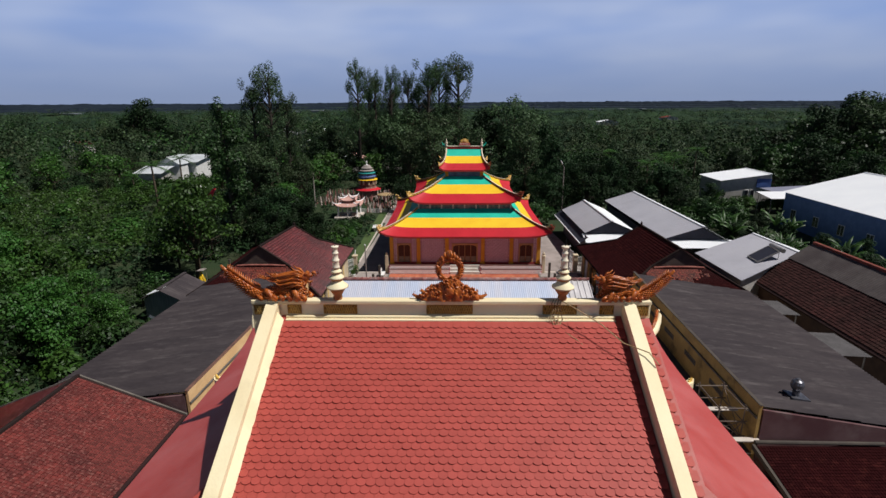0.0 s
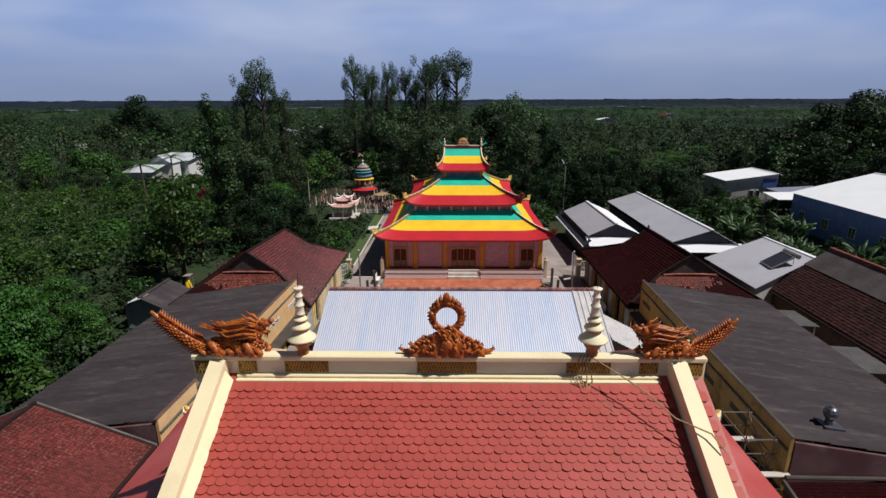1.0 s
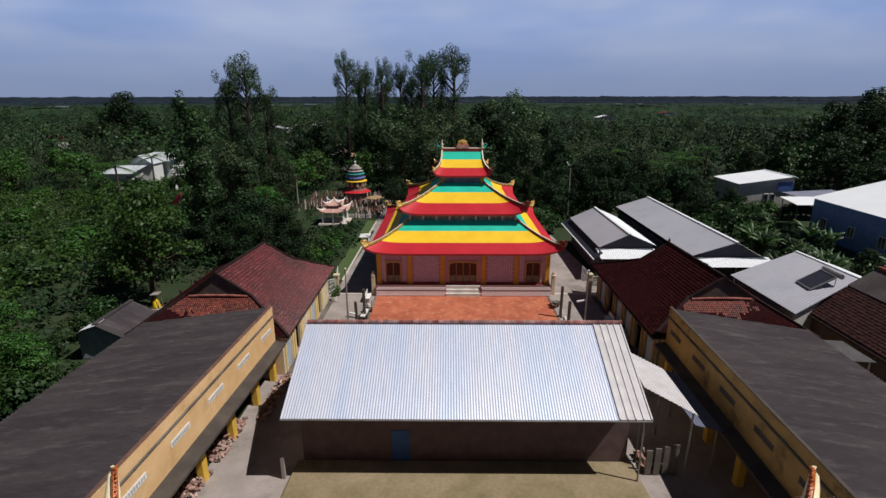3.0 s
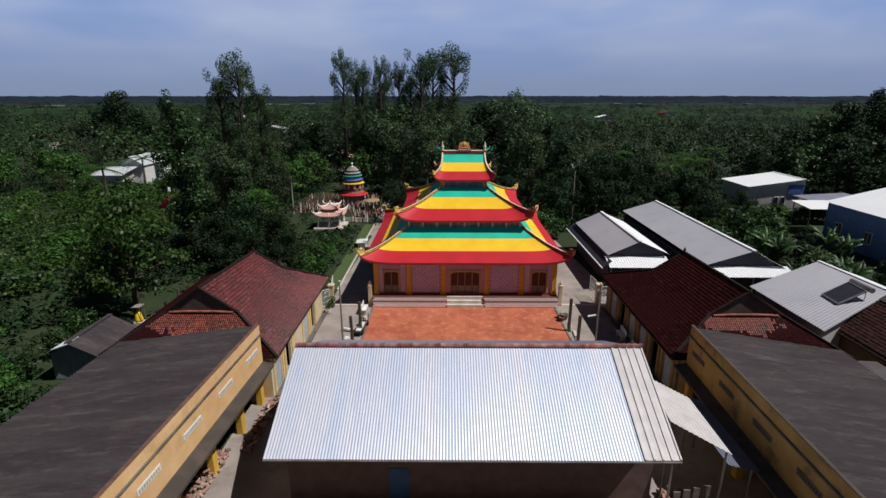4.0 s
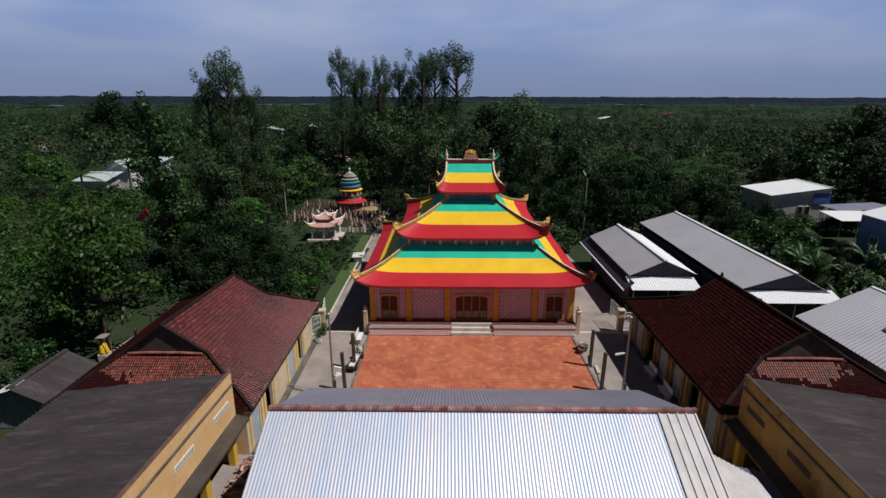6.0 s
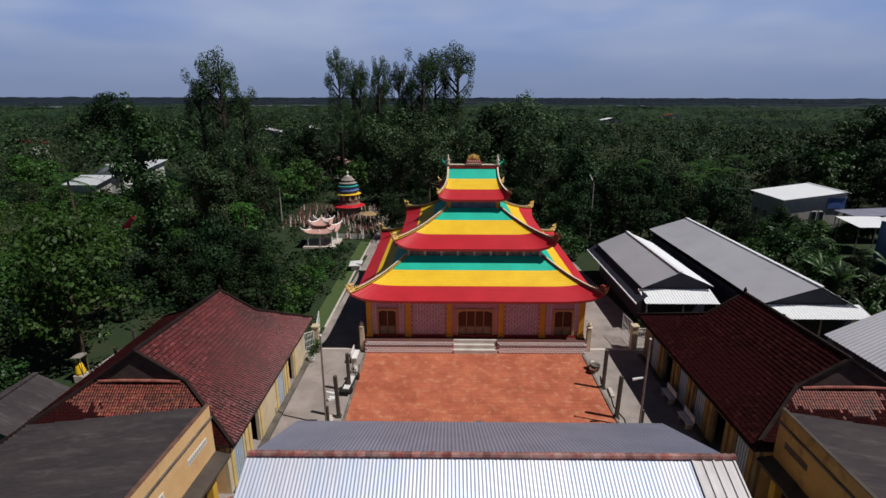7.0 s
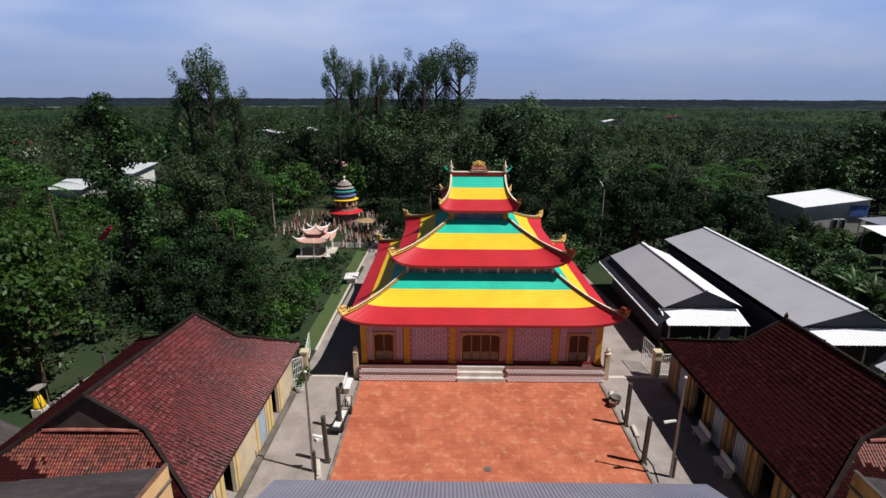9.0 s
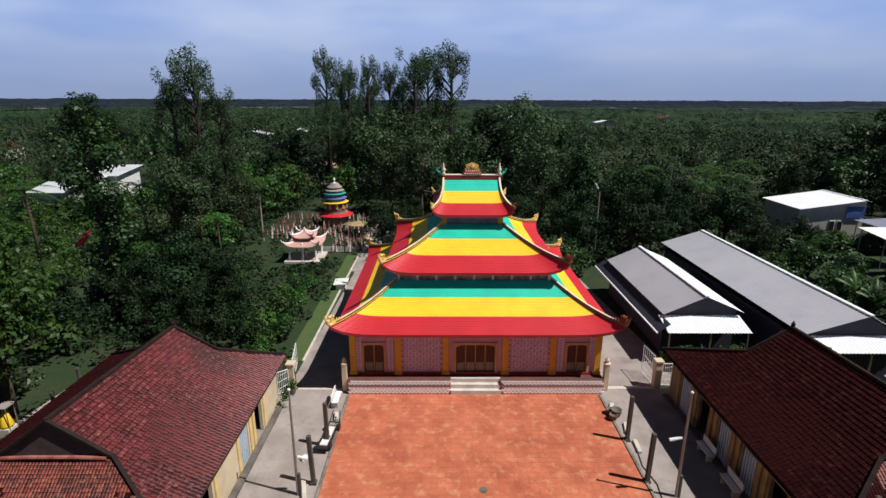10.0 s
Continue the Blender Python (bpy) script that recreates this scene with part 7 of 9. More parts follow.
# named trees that stand out
for k, x, y, h, w in (
        ("D", -24.6, 73, 27.0, 0.8), ("D", -20.6, 74, 25.0, 0.7), ("D", -16.6, 75, 25.8, 0.7), ("D", -12.6, 78, 24.8, 0.8), ("D", -7.6, 76, 27.2, 1.1), ("D", -5.0, 82, 27.2, 0.9), ("D", -0.4, 80, 28.6, 1.15), ("D", -22.8, 80, 23.5, 1.1), ("D", -10.5, 84, 23.0, 1.2), ("D", -18, 82, 22.0, 1.2),
        ("D", -33.6, 36.8, 24.0, 1.0), ("D", -36.8, 37.5, 21.6, 0.95), ("D", -31.2, 38.5, 19.5, 1.0), ("I", -34.0, 35.0, 12.5, 0.8), ("I", -29.5, 37.5, 9.5, 0.9), ("E", -31.2, 11.8, 19.4, 1.0), ("I", -36.5, 34.0, 13.0, 0.8),
        ("I", 12.0, 62, 20.5, 1.0), ("H", 5.5, 66, 18.0, 1.0), ("H", 17.5, 66, 17.0, 0.9), ("I", -5.5, 52, 15.5, 1.0), ("I", -11.0, 58, 14.0, 1.0), ("I", -18.5, 73, 15.0, 0.8), ("I", -14.0, 74, 18.0, 1.1), ("I", -7.5, 72, 17.0, 1.1), ("I", 1.0, 58, 15.5, 1.0), ("C", -33.5, 66, 11.0, 1.0), ("H", -34.0, 80, 13.0, 1.0), ("H", -129, 158, 21.0, 1.1), ("H", -136, 160, 15.0, 1.2), ("H", -122, 161, 14.0, 1.2), ("C", -128, 152, 9.0, 1.3), ("C", -116, 158, 9.0, 1.3), ("C", -142, 156, 9.0, 1.3),
        ("C", 21.0, 29.4, 9.8, 0.8), ("H", 26.5, 34.5, 9.8, 0.8), ("I", 13.2, 49.5, 16.4, 0.8), ("H", 18.0, 44, 12.5, 0.9), ("C", 22.0, 38, 10.5, 0.9), ("C", 15.5, 33, 9.0, 0.8), ("C", 26.0, 44, 10.5, 1.0), ("C", 31.0, 40, 9.0, 1.0), ("H", 30.5, 48, 11.0, 0.9),
        ("C", 36.0, 36, 8.5, 1.0), ("C", 24.0, 31, 7.0, 0.8), ("C", 62, 62, 9.0, 1.0), ("H", 86, 70, 18.0, 1.0), ("I", 97, 66, 21.5, 1.1), ("I", 106, 70, 22.5, 1.1), ("C", 78, 60, 12.0, 1.2), ("H", 100, 80, 21.0, 1.2), ("C", 74, 40, 10, 1.2), ("A", 80, 48, 9.5, 1.2), ("H", 90, 52, 13, 1.0), ("H", 76, 20, 12, 1.0),
        # C trees in the next rows carry deep shade in their dark leaf colour
        ("B", -29.6, -2.4, 11.6, 0.95), ("B", -37.5, 5.0, 5.5, 1.0), ("C", -27.5, 9.5, 7.0, 0.9), ("C", -24.0, 9.5, 8.4, 0.9), ("C", -20.5, 9.5, 7.0, 0.85), ("C", -26.5, 14.0, 8.0, 0.9), ("A", -22.5, 16.0, 4.6, 0.9), ("C", -24.5, 20.5, 4.6, 1.1), ("C", -34.0, 2.0, 6.0, 0.9), ("C", -23.0, 3.8, 7.0, 0.8), ("C", -21.2, 5.0, 6.0, 0.7), ("C", -18.0, 5.5, 6.2, 0.75), ("G", -17.0, 11.0, 3.2, 1.0), ("F", -17.4, 15.5, 2.4, 1.1), ("G", -18.0, 20.0, 1.9, 1.2), ("F", -17.2, 8.0, 3.0, 1.0),
        ("B", -38.0, -14.0, 8.5, 1.0), ("B", -36.0, -21.0, 8.5, 1.0), ("C", -40.0, -26.0, 11.0, 1.0), ("C", -33.5, -27.0, 9.5, 0.9), ("C", -32.0, -34.0, 9.0, 0.9), ("A", -46.0, -20.0, 11.0, 1.0), ("C", -37.5, -33.0, 12.0, 0.9), ("A", -29.0, -29.5, 7.0, 0.8), ("B", -31.0, -22.0, 7.0, 0.9), ("G", -27.5, -20.5, 3.2, 1.0), ("F", -28.0, -25.0, 3.2, 1.1)):
    plant(k, x, y, h, random.uniform(0, 6.28), w)
rnd = random.Random(21)
KEPT, count = [], 0
for _ in range(6000):
    # woodland west of the temple
    y = rnd.uniform(-42, 78)
    x = rnd.uniform(-34 - 0.95 * (y + 56) * 1.0, -15.5)
    if x < -125 or not free(x, y, 1.8):
        continue
    if any((x - a) ** 2 + (y - c) ** 2 < 4.6 ** 2 for a, c in KEPT):
        continue
    KEPT.append((x, y))

    near = y < 40
    k = rnd.choice("AABBCBB" if near else "ABBCBI")
    h = rnd.choice((4.5, 5.5, 6.5, 7.5, 9.0, 10.0)) * rnd.uniform(0.9, 1.1) if y < 55 else rnd.uniform(4.5, 9.5)
    if -32 < x and 0 < y < 32:  # dark-leaved trees put in for the deep shade behind the wing
        k = "C"
    if math.hypot(x, y + 33) > 72 and k != "I":
        k = k.lower()
    if -45 < x < -30 and 6 < y < 31:
        plant(rnd.choice("FG"), x, y, rnd.uniform(2.4, 3.6), rnd.uniform(0, 6.28), rnd.uniform(1.0, 1.4))
    elif -82 < x < -39 and -8 < y < 49:  # low shrub plantation
        plant(rnd.choice("FFG"), x, y, rnd.uniform(2.2, 3.4), rnd.uniform(0, 6.28), rnd.uniform(1.2, 1.7))
    else:
        plant(k, x, y, h, rnd.uniform(0, 6.28), rnd.uniform(0.9, 1.15))
    count += 1
    if count > 135:
        break
count = 0
for _ in range(4000):
    # groves north and east
    y = rnd.uniform(26, 74)
    x = rnd.uniform(-14, 36 + 0.9 * y)
    if not free(x, y, 1.5) or any((x - a) ** 2 + (y - c) ** 2 < 4.6 ** 2 for a, c in KEPT):
        continue
    KEPT.append((x, y))
    plant(rnd.choice("ACCHCC" if y < 46 and x < 42 else "accaac"), x, y, rnd.uniform(4.0, 7.2), rnd.uniform(0, 6.28), rnd.uniform(0.9, 1.2))
    count += 1
    if count > 66:
        break
for x, y, h in ((72, 50, 10), (79, 66, 11), (88, 60, 13), (70, 62, 9), (92, 84, 15), (82, 82, 12), (66, 72, 9), (110, 84, 19), (104, 58, 16), (75, 74, 10)):
    plant("ca"[int(h) % 2], x, y, h, rnd.uniform(0, 6.28), 1.15)
ban = make_banana(31)
spots = []
for _ in range(400):
    x, y = rnd.uniform(32.5, 46), rnd.uniform(-12, 36)
    if free(x, y, 0.8) and all((x - a) ** 2 + (y - c) ** 2 > 3.2 ** 2 for a, c in spots) and len(spots) < 3:
        spots.append((x, y))
spots += [(38.5, -9), (41, -14), (43.5, -5), (40, 37), (44, 33), (-29, 22), (33.0, 2.6), (35.2, 0.8), (37.6, 3.0), (39.4, 5.0), (38.6, 9.6), (42.5, 12.0), (-62, 50), (-58, 46), (-66, 52)]
ban.location = (*spots[0], 0)
for x, y in spots[1:]:
    s = rnd.uniform(0.7, 1.0)
    copy_thing(ban, Matrix.Translation((x, y, 0)) @ Matrix.Rotation(rnd.uniform(0, 6.28), 4, "Z") @ Matrix.Scale(s, 4))
palm = make_palm(41)
palm.matrix_basis = pose(41.6, 46.3, 0)
for x, y, s in ((-58, 50, 1.0), (-44, 40, 0.95), (-31, 47, 0.9), (45, 60, 0.9), (27.5, 45.5, 1.15), (35.5, 42.5, 0.95), (-52, 30, 1.1), (55, 66, 1.0), (-29, 29, 0.7), (29, 60, 0.85), (50.5, 68, 0.85), (46.5, 63, 0.8), (-66.5, 47.2, 0.6)):
    copy_thing(palm, Matrix.Translation((x, y, 0)) @ Matrix.Rotation(rnd.uniform(0, 6.28), 4, "Z") @ Matrix.Scale(s, 4))


# far woods and undergrowth, uncountable
def scatter(name, label, places, per, leaf, material, seed, graded=False):
    rng = np.random.default_rng(seed)
    ps, ns, ss = [], [], []
    for x, y, r, h in places:
        far = min(1.0, math.hypot(x, y + 30) / 700) if graded else 0.5
        n = int(per * (1.7 - 1.25 * far)) if graded else per
        d = rng.normal(size=(n, 3))
        d /= np.linalg.norm(d, axis=1)[:, None]
        d[:, 2] = np.abs(d[:, 2]) * rng.choice([1, 1, 1, -0.6], n)
        q = rng.uniform(0.6, 1.05, (n, 1))
        lob = 1 + 0.28 * np.sin(3 * np.arctan2(d[:, 1], d[:, 0]) + x)[:, None]
        ps.append(np.array([x, y, h * 0.6]) + d * q * np.array([r, r, h * 0.42]) * lob)
        nn = d + rng.normal(size=(n, 3)) * 0.4 + np.array([0, 0, 0.4])
        ns.append(nn / np.linalg.norm(nn, axis=1)[:, None])
        ss.append(leaf * (per / n) ** 0.5 * r * rng.uniform(0.6, 1.35, n))
    me = leaf_mesh(name, np.concatenate(ps), np.concatenate(ns), np.concatenate(ss), material, rng, 0.75)
    return tagged(new(name, me), label, "woodland", kind="stuff")


rnd = random.Random(33)


def wood_spot(d):
    a = rnd.uniform(-52, 52)
    x, y = d * math.sin(radians(a)), -30 + d * math.cos(radians(a))
    if (y < 76 and -95 < x < -14) or (26 < y < 74 and -14 <= x < 30 + 0.85 * y) or not free(x, y, 2):
        return None
    if x < -30 and noise.noise((x * 0.01, y * 0.01, 5.0)) > 0.28 and d > 200:
        return None
    big = noise.noise((x * 0.014, y * 0.014, 0.3))
    return x, y, (3.2 if x > 0 else 4.0) + 2.4 * big + rnd.uniform(-0.7, 0.9)


places = []
while len(places) < 3000:
    q = wood_spot(math.sqrt(rnd.uniform(80 ** 2, 310 ** 2)))
    if q:
        tall = rnd.random() < (0.24 if q[0] < 0 else 0.08)
        places.append((q[0], q[1], rnd.uniform(2.2, 3.8) if tall else rnd.uniform(1.5, 3.0), max(2.2, q[2] + (rnd.uniform(3, 7) if tall else 0))))
scatter("far_woods", "dense green woodland and orchards beyond the temple", places, 34, 0.28, M_leaf_far, 5)
places = []
while len(places) < 1500:
    d = 255 + 800 * rnd.random() ** 1.6
    q = wood_spot(d)
    if q:
        places.append((q[0], q[1], rnd.uniform(2.2, 4.0) * (1 + d / 1200), max(3.0, q[2] + rnd.uniform(0.5, 4.0) + (rnd.uniform(0, 4.0) if q[0] < 0 else 0.0))))
scatter("distant_woods", "woodland stretching away to the horizon", places, 30, 0.22, M_leaf_far, 7)
places = []
while len(places) < 740:
    # taller trees scattered over the orchards
    d = 100 + 520 * rnd.random() ** 1.3
    q = wood_spot(d)
    if q and q[1] > 70 and (q[0] < 0 or rnd.random() < 0.75):
        h = rnd.uniform(6.0, 12.5) * (1.0 if q[0] < 0 else 0.8)
        places.append((q[0], q[1], h * rnd.uniform(0.28, 0.48), h))
scatter("orchard_trees", "taller rounded trees scattered over the far orchards", places[::3], 170, 0.17, LEAF[0], 9)
scatter("olive_orchard_trees", "olive-green taller trees scattered over the far orchards", places[1::3], 170, 0.17, LEAF[3], 10)
scatter("dark_orchard_trees", "dark green taller trees scattered over the far orchards", places[2::3], 170, 0.17, LEAF[2], 11)
low_field, places = [], []
while len(places) + len(low_field) < 3400:
    x, y = rnd.uniform(-100, 70), rnd.uniform(-45, 80)
    garden = -26.5 < x < -14.6 and 3 < y < 58
    if garden and ((x + 18.9) ** 2 + (y - 31.2) ** 2 < 14 or (y > 33 and rnd.random() < 0.6)):
        continue
    if (free(x, y, 0.7) or garden) and (x < -14.5 or y > 24 or x > 31) and x > -36 - 0.95 * (y + 56) and x < 40 + 0.95 * (y + 40):
        if x < -40 and y < 50:
            low_field.append((x, y, rnd.uniform(1.0, 1.9), rnd.uniform(1.2, 3.0)))
        else:
            places.append((x, y, rnd.uniform(0.8, 1.7), rnd.uniform(0.4, 0.9) if garden else rnd.uniform(0.8, 3.2) if x < -24 or y > 30 else rnd.uniform(0.5, 1.4)))
# dark leaf colour deepens the shaded gaps between the trees
scatter("undergrowth", "tangled low green undergrowth between the trees", places, 30, 0.30, LEAF[2], 6)
scatter("shrub_plantation", "low bright green shrubs filling the field", low_field, 42, 0.25, LEAF[1], 8)
# bumpy canopy of the orchards further out
cb = Build()
radii = [235 * 1.0125 ** k for k in range(118)]
na = 250
rnd = random.Random(61)
for j, r in enumerate(radii):
    for i in range(na + 1):
        a = radians(-54 + 108 * (i + (0.5 if j % 2 else 0)) / na)
        x, y = r * math.sin(a), -30 + r * math.cos(a)
        z = 2.0 + 2.2 * noise.noise((x * 0.02, y * 0.02, 0.3)) + 3.2 * noise.noise((x * 0.11, y * 0.11, 2.0)) + rnd.uniform(-1.3, 1.3) + (2.5 * max(0, noise.noise((x * 0.05, y * 0.05, 8.0))) if x < 0 else 0.0)
        cb.v.append((x, y, max(0.3, z) if j else -0.2))
m = na + 1
cb.f += [(j * m + i, (j + 1) * m + i, (j + 1) * m + i + 1, j * m + i + 1) for j in range(len(radii) - 1) for i in range(na)]
solo("orchard_canopy", cb, M_canopy_far, "low uneven green orchard canopy in the distance", "woodland", "stuff")
# canopy to the horizon
cb = Build()
radii = [900 * 1.115 ** k for k in range(14)]
na = 150
for j, r in enumerate(radii):
    for i in range(na + 1):
        a = radians(-62 + 124 * i / na)
        x, y = r * math.sin(a), -30 + r * math.cos(a)
        cb.v.append((x, y, 3.0 + 3.5 * noise.noise((x * 0.02, y * 0.02, 1.0)) + (6.0 * max(0, noise.noise((x * 0.006, y * 0.006, 4.0))) if j > 4 else 0) + random.uniform(-0.8, 0.8)))
m = na + 1
cb.f += [(j * m + i, (j + 1) * m + i, (j + 1) * m + i + 1, j * m + i + 1) for j in range(len(radii) - 1) for i in range(na)]
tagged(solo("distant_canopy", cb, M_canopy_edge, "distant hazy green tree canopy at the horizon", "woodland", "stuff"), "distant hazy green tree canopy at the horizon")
# tree lines along the horizon, distance haze tinted into their colour
tl = Build()
rnd = random.Random(55)
for r0, h0 in ((1250, 7.0), (1700, 9.0), (2300, 12.0), (3000, 15.0)):
    n = 420
    for i in range(n + 1):
        a = radians(-60 + 120 * i / n)
        h = h0 + 2.5 * noise.noise((i * 0.05, r0, 0)) + rnd.uniform(-1.2, 1.2) + (rnd.uniform(1, 3) if rnd.random() < 0.07 else 0) + 7 * max(0, noise.noise((i * 0.11, r0, 3)) - 0.2)
        for rr, z in ((r0, -0.1), (r0 + 12, h * 0.75), (r0 + 30, h)):
            tl.v.append((rr * math.sin(a), rr * math.cos(a) - 30, z))
    k = len(tl.v) - 3 * (n + 1)
    tl.f += [(k + 3 * i + j, k + 3 * i + 3 + j, k + 3 * i + 4 + j, k + 3 * i + 1 + j) for i in range(n) for j in (0, 1)]
solo("distant_tree_line", tl, M_horizon, "distant tree line tinted bluish with haze along the horizon", "woodland", "stuff")
# pale boxes added for field strips and roofs far out on the western plain
for x, y, w_, h in ((-820, 640, 90, 9.5), (-640, 640, 60, 9.0), (-700, 560, 40, 8.0), (-300, 800, 46, 10.0), (-262, 800, 22, 9.0), (-230, 830, 30, 10.0), (-560, 700, 34, 9.0), (300, 900, 16, 9.0), (340, 905, 10, 9.0), (240, 880, 9, 8.5), (520, 880, 12, 9.0)):
    w_, h = w_ * 0.6, h * 0.6
    b = Build().bevel_box(x - w_ / 2, x + w_ / 2, y, y + 14, -0.1, h - 1.5, 0.1).bevel_box(x - w_ / 2 - 1, x + w_ / 2 + 1, y - 1, y + 15, h - 1.498, h, 0.3)
    solo("far_long_shed", b, M_farfield, "pale long strip far out on the plain", "building", group="far sheds", at=(x, y, 0))
for x, y, h in ((-31.2, -13.0, 2.2), (-30.8, -15.6, 2.0), (-29.0, -16.6, 1.6), (-27.0, -16.2, 1.4), (-31.5, -9.8, 2.4), (-25.0, -17.6, 1.8), (-29.8, -19.0, 2.2), (-33.2, -16.8, 2.6), (-26.2, -19.6, 1.6), (-30.4, -7.4, 2.0), (-25.6, -21.5, 2.0), (-32.6, -5.6, 2.2)):
    plant("GF"[int(h * 10) % 2], x, y, h, x + y, 1.15)
# hedge of bushes beside the grass strip and among the banana plants
rnd = random.Random(56)
for k in range(26):
    plant("FG"[k % 2], -15.4 - rnd.uniform(0, 1.3), 2.2 + 0.86 * k + rnd.uniform(-0.4, 0.4), rnd.uniform(1.5, 2.9) * (1.0 - 0.02 * k), rnd.uniform(0, 6.28), rnd.uniform(0.8, 1.1))
for k in range(12):
    plant("GF"[k % 2], -69.5 + 1.1 * k, 49.2, rnd.uniform(3.6, 4.6), rnd.uniform(0, 6.28), 0.9)
    plant("GF"[k % 2], -61.6 + 0.9 * k, 58.6, rnd.uniform(3.0, 4.0), rnd.uniform(0, 6.28), 0.8)
    plant("FG"[k % 2], -70.5 + 1.2 * k, 47.8 + rnd.uniform(-0.6, 0.4), rnd.uniform(2.6, 3.6), rnd.uniform(0, 6.28), 1.3)
for x, y, h in ((10.2, 27.6, 3.0), (12.4, 27.0, 3.4), (8.0, 28.2, 2.6), (5.2, 28.6, 3.0), (2.2, 28.4, 2.6), (-1.0, 28.8, 3.0), (-4.2, 28.4, 2.6), (-7.2, 28.6, 2.8), (13.6, 24.8, 3.0), (11.0, 24.9, 2.2)):
    plant("G", x, y, h, rnd.uniform(0, 6.28), 1.1)
for k in range(7):
    plant("GF"[k % 2], 14.6 + 0.95 * k, 3.3 + rnd.uniform(-0.5, 0.3), rnd.uniform(1.5, 2.3), rnd.uniform(0, 6.28), 0.8)
for k in range(14):
    plant("FG"[k % 2], 43.5 + 1.25 * k, 34.5 + rnd.uniform(-1.2, 1.2), rnd.uniform(2.0, 3.2), rnd.uniform(0, 6.28), 1.2)
for k in range(60):
    x, y = rnd.uniform(31.8, 46), rnd.uniform(-12, 36)
    if free(x, y, 1.2):
        plant(rnd.choice("GCCG"), x, y, rnd.uniform(2.2, 4.4), rnd.uniform(0, 6.28), 1.0)


# ---------------------------------------------------------------- things in the yard
def post(x, y, h, lean=0.0):
    b = Build().bevel_box(-0.11, 0.11, -0.11, 0.11, -0.05, h, 0.02).box(-0.16, 0.16, -0.16, 0.16, -0.05, 0.12)
    b.spin(Matrix.Translation((x, y, 0)) @ Matrix.Rotation(lean, 4, "Y"))
    return solo("concrete_post", b, M_post, "dark weathered concrete post beside the paving", "post", group="yard posts", at=(x, y, 0))


for x, y, h, q in ((8.62, -4.97, 2.95, 0.01), (8.48, -8.4, 2.95, 0.02), (-8.93, -5.5, 2.85, -0.01), (-9.05, -8.5, 2.9, -0.03)):
    post(x, y, h, q)


def lamp_post(x, y, h, arm, za):
    t = thing("yard_lamp_post", "slender grey lamp post with a small lamp head", "lamp post", (x, y, 0), "lamp posts")
    part("pole", Build().tube([(x, y, -0.05), (x, y, h * 0.55), (x, y, h)], [0.075, 0.065, 0.05], 10), M_steel, t)
    part("stake", Build().bevel_box(x + 0.05, x + 0.19, y - 0.08, y + 0.08, -0.05, 1.3, 0.02), M_post, t, "dark stake tied to the pole")
    part("cap", Build().lathe([(0.075, 0), (0.085, 0.05), (0.05, 0.1)], 10, (x, y, h)), M_white, t)
    part("arm", Build().tube([(x, y, za), (x + arm * 0.35, y, za - 0.05)], 0.022, 6), M_steel, t)
    part("lamp_head", Build().tube([(x + arm * 0.2, y, za - 0.02), (x + arm, y, za - 0.14)], [0.07, 0.09], 8), M_white, t)
    return t


lamp_post(9.55, -9.45, 5.95, -0.75, 3.5)
lamp_post(-9.65, -9.3, 6.0, 0.6, 2.3)


def bench(x, y, turn, label):
    b0 = Matrix.Translation((x, y, 0)) @ Matrix.Rotation(turn, 4, "Z")
    t = thing("stone_bench", label, "bench", (x, y, 0), "benches")
    part("seat", Build().bevel_box(-0.7, 0.7, -0.2, 0.2, 0.40, 0.47, 0.015).spin(b0), M_white, t)
    part("backrest", Build().bevel_box(-0.7, 0.7, 0.2, 0.26, 0.50, 0.92, 0.015).spin(b0), M_white, t)
    for s in (-0.5, 0.5):
        part("leg", Build().bevel_box(s - 0.06, s + 0.06, -0.16, 0.26, -0.02, 0.398, 0.01).spin(b0), M_stone, t)
    return t


bench(12.55, -6.3, radians(-90), "pale stone bench with backrest in the wing's shade")
bench(12.5, -9.0, radians(-90), "pale stone bench with backrest in the wing's shade")
bench(-9.25, -1.1, radians(90), "pale stone bench beside the temple steps")
# dark-framed trolley with white panels by the west kerb
tr = thing("hand_trolley", "low black-framed trolley carrying white panels beside the paving", "trolley", (-9.02, -4.85, 0))
m = Matrix.Translation((-9.02, -4.85, 0)) @ Matrix.Rotation(radians(-5), 4, "Z")
fr = Build()
for x in (-0.3, 0.3):
    fr.tube([(x, -1.35, 0.22), (x, 1.35, 0.30)], 0.04, 6)
    fr.tube([(x, 1.35, 0.30), (x * 0.7, 1.8, 0.75)], 0.03, 6)
for y in (-1.3, -0.4, 0.5, 1.3):
    fr.tube([(-0.3, y, 0.25), (0.3, y, 0.25)], 0.035, 6)
part("frame", fr.spin(m), M_iron, tr, "black tube frame")
part("tray", Build().bevel_box(-0.34, 0.34, -1.38, -0.45, 0.29, 0.40, 0.02).spin(m), M_iron, tr)
part("panel", Build().bevel_box(-0.16, 0.26, -1.2, -0.5, 0.41, 0.52, 0.02).spin(m), M_white, tr, "white panel")
part("panel", Build().bevel_box(-0.12, 0.22, -0.3, 0.55, 0.33, 0.48, 0.02).spin(m), M_white, tr)
for x in (-0.38, 0.38):
    for y in (-0.9, 0.9):
        part("wheel", Build().tube([(x - 0.04, y, 0.2), (x + 0.04, y, 0.2)], 0.22, 14).spin(m), M_iron, tr, "black wheel")
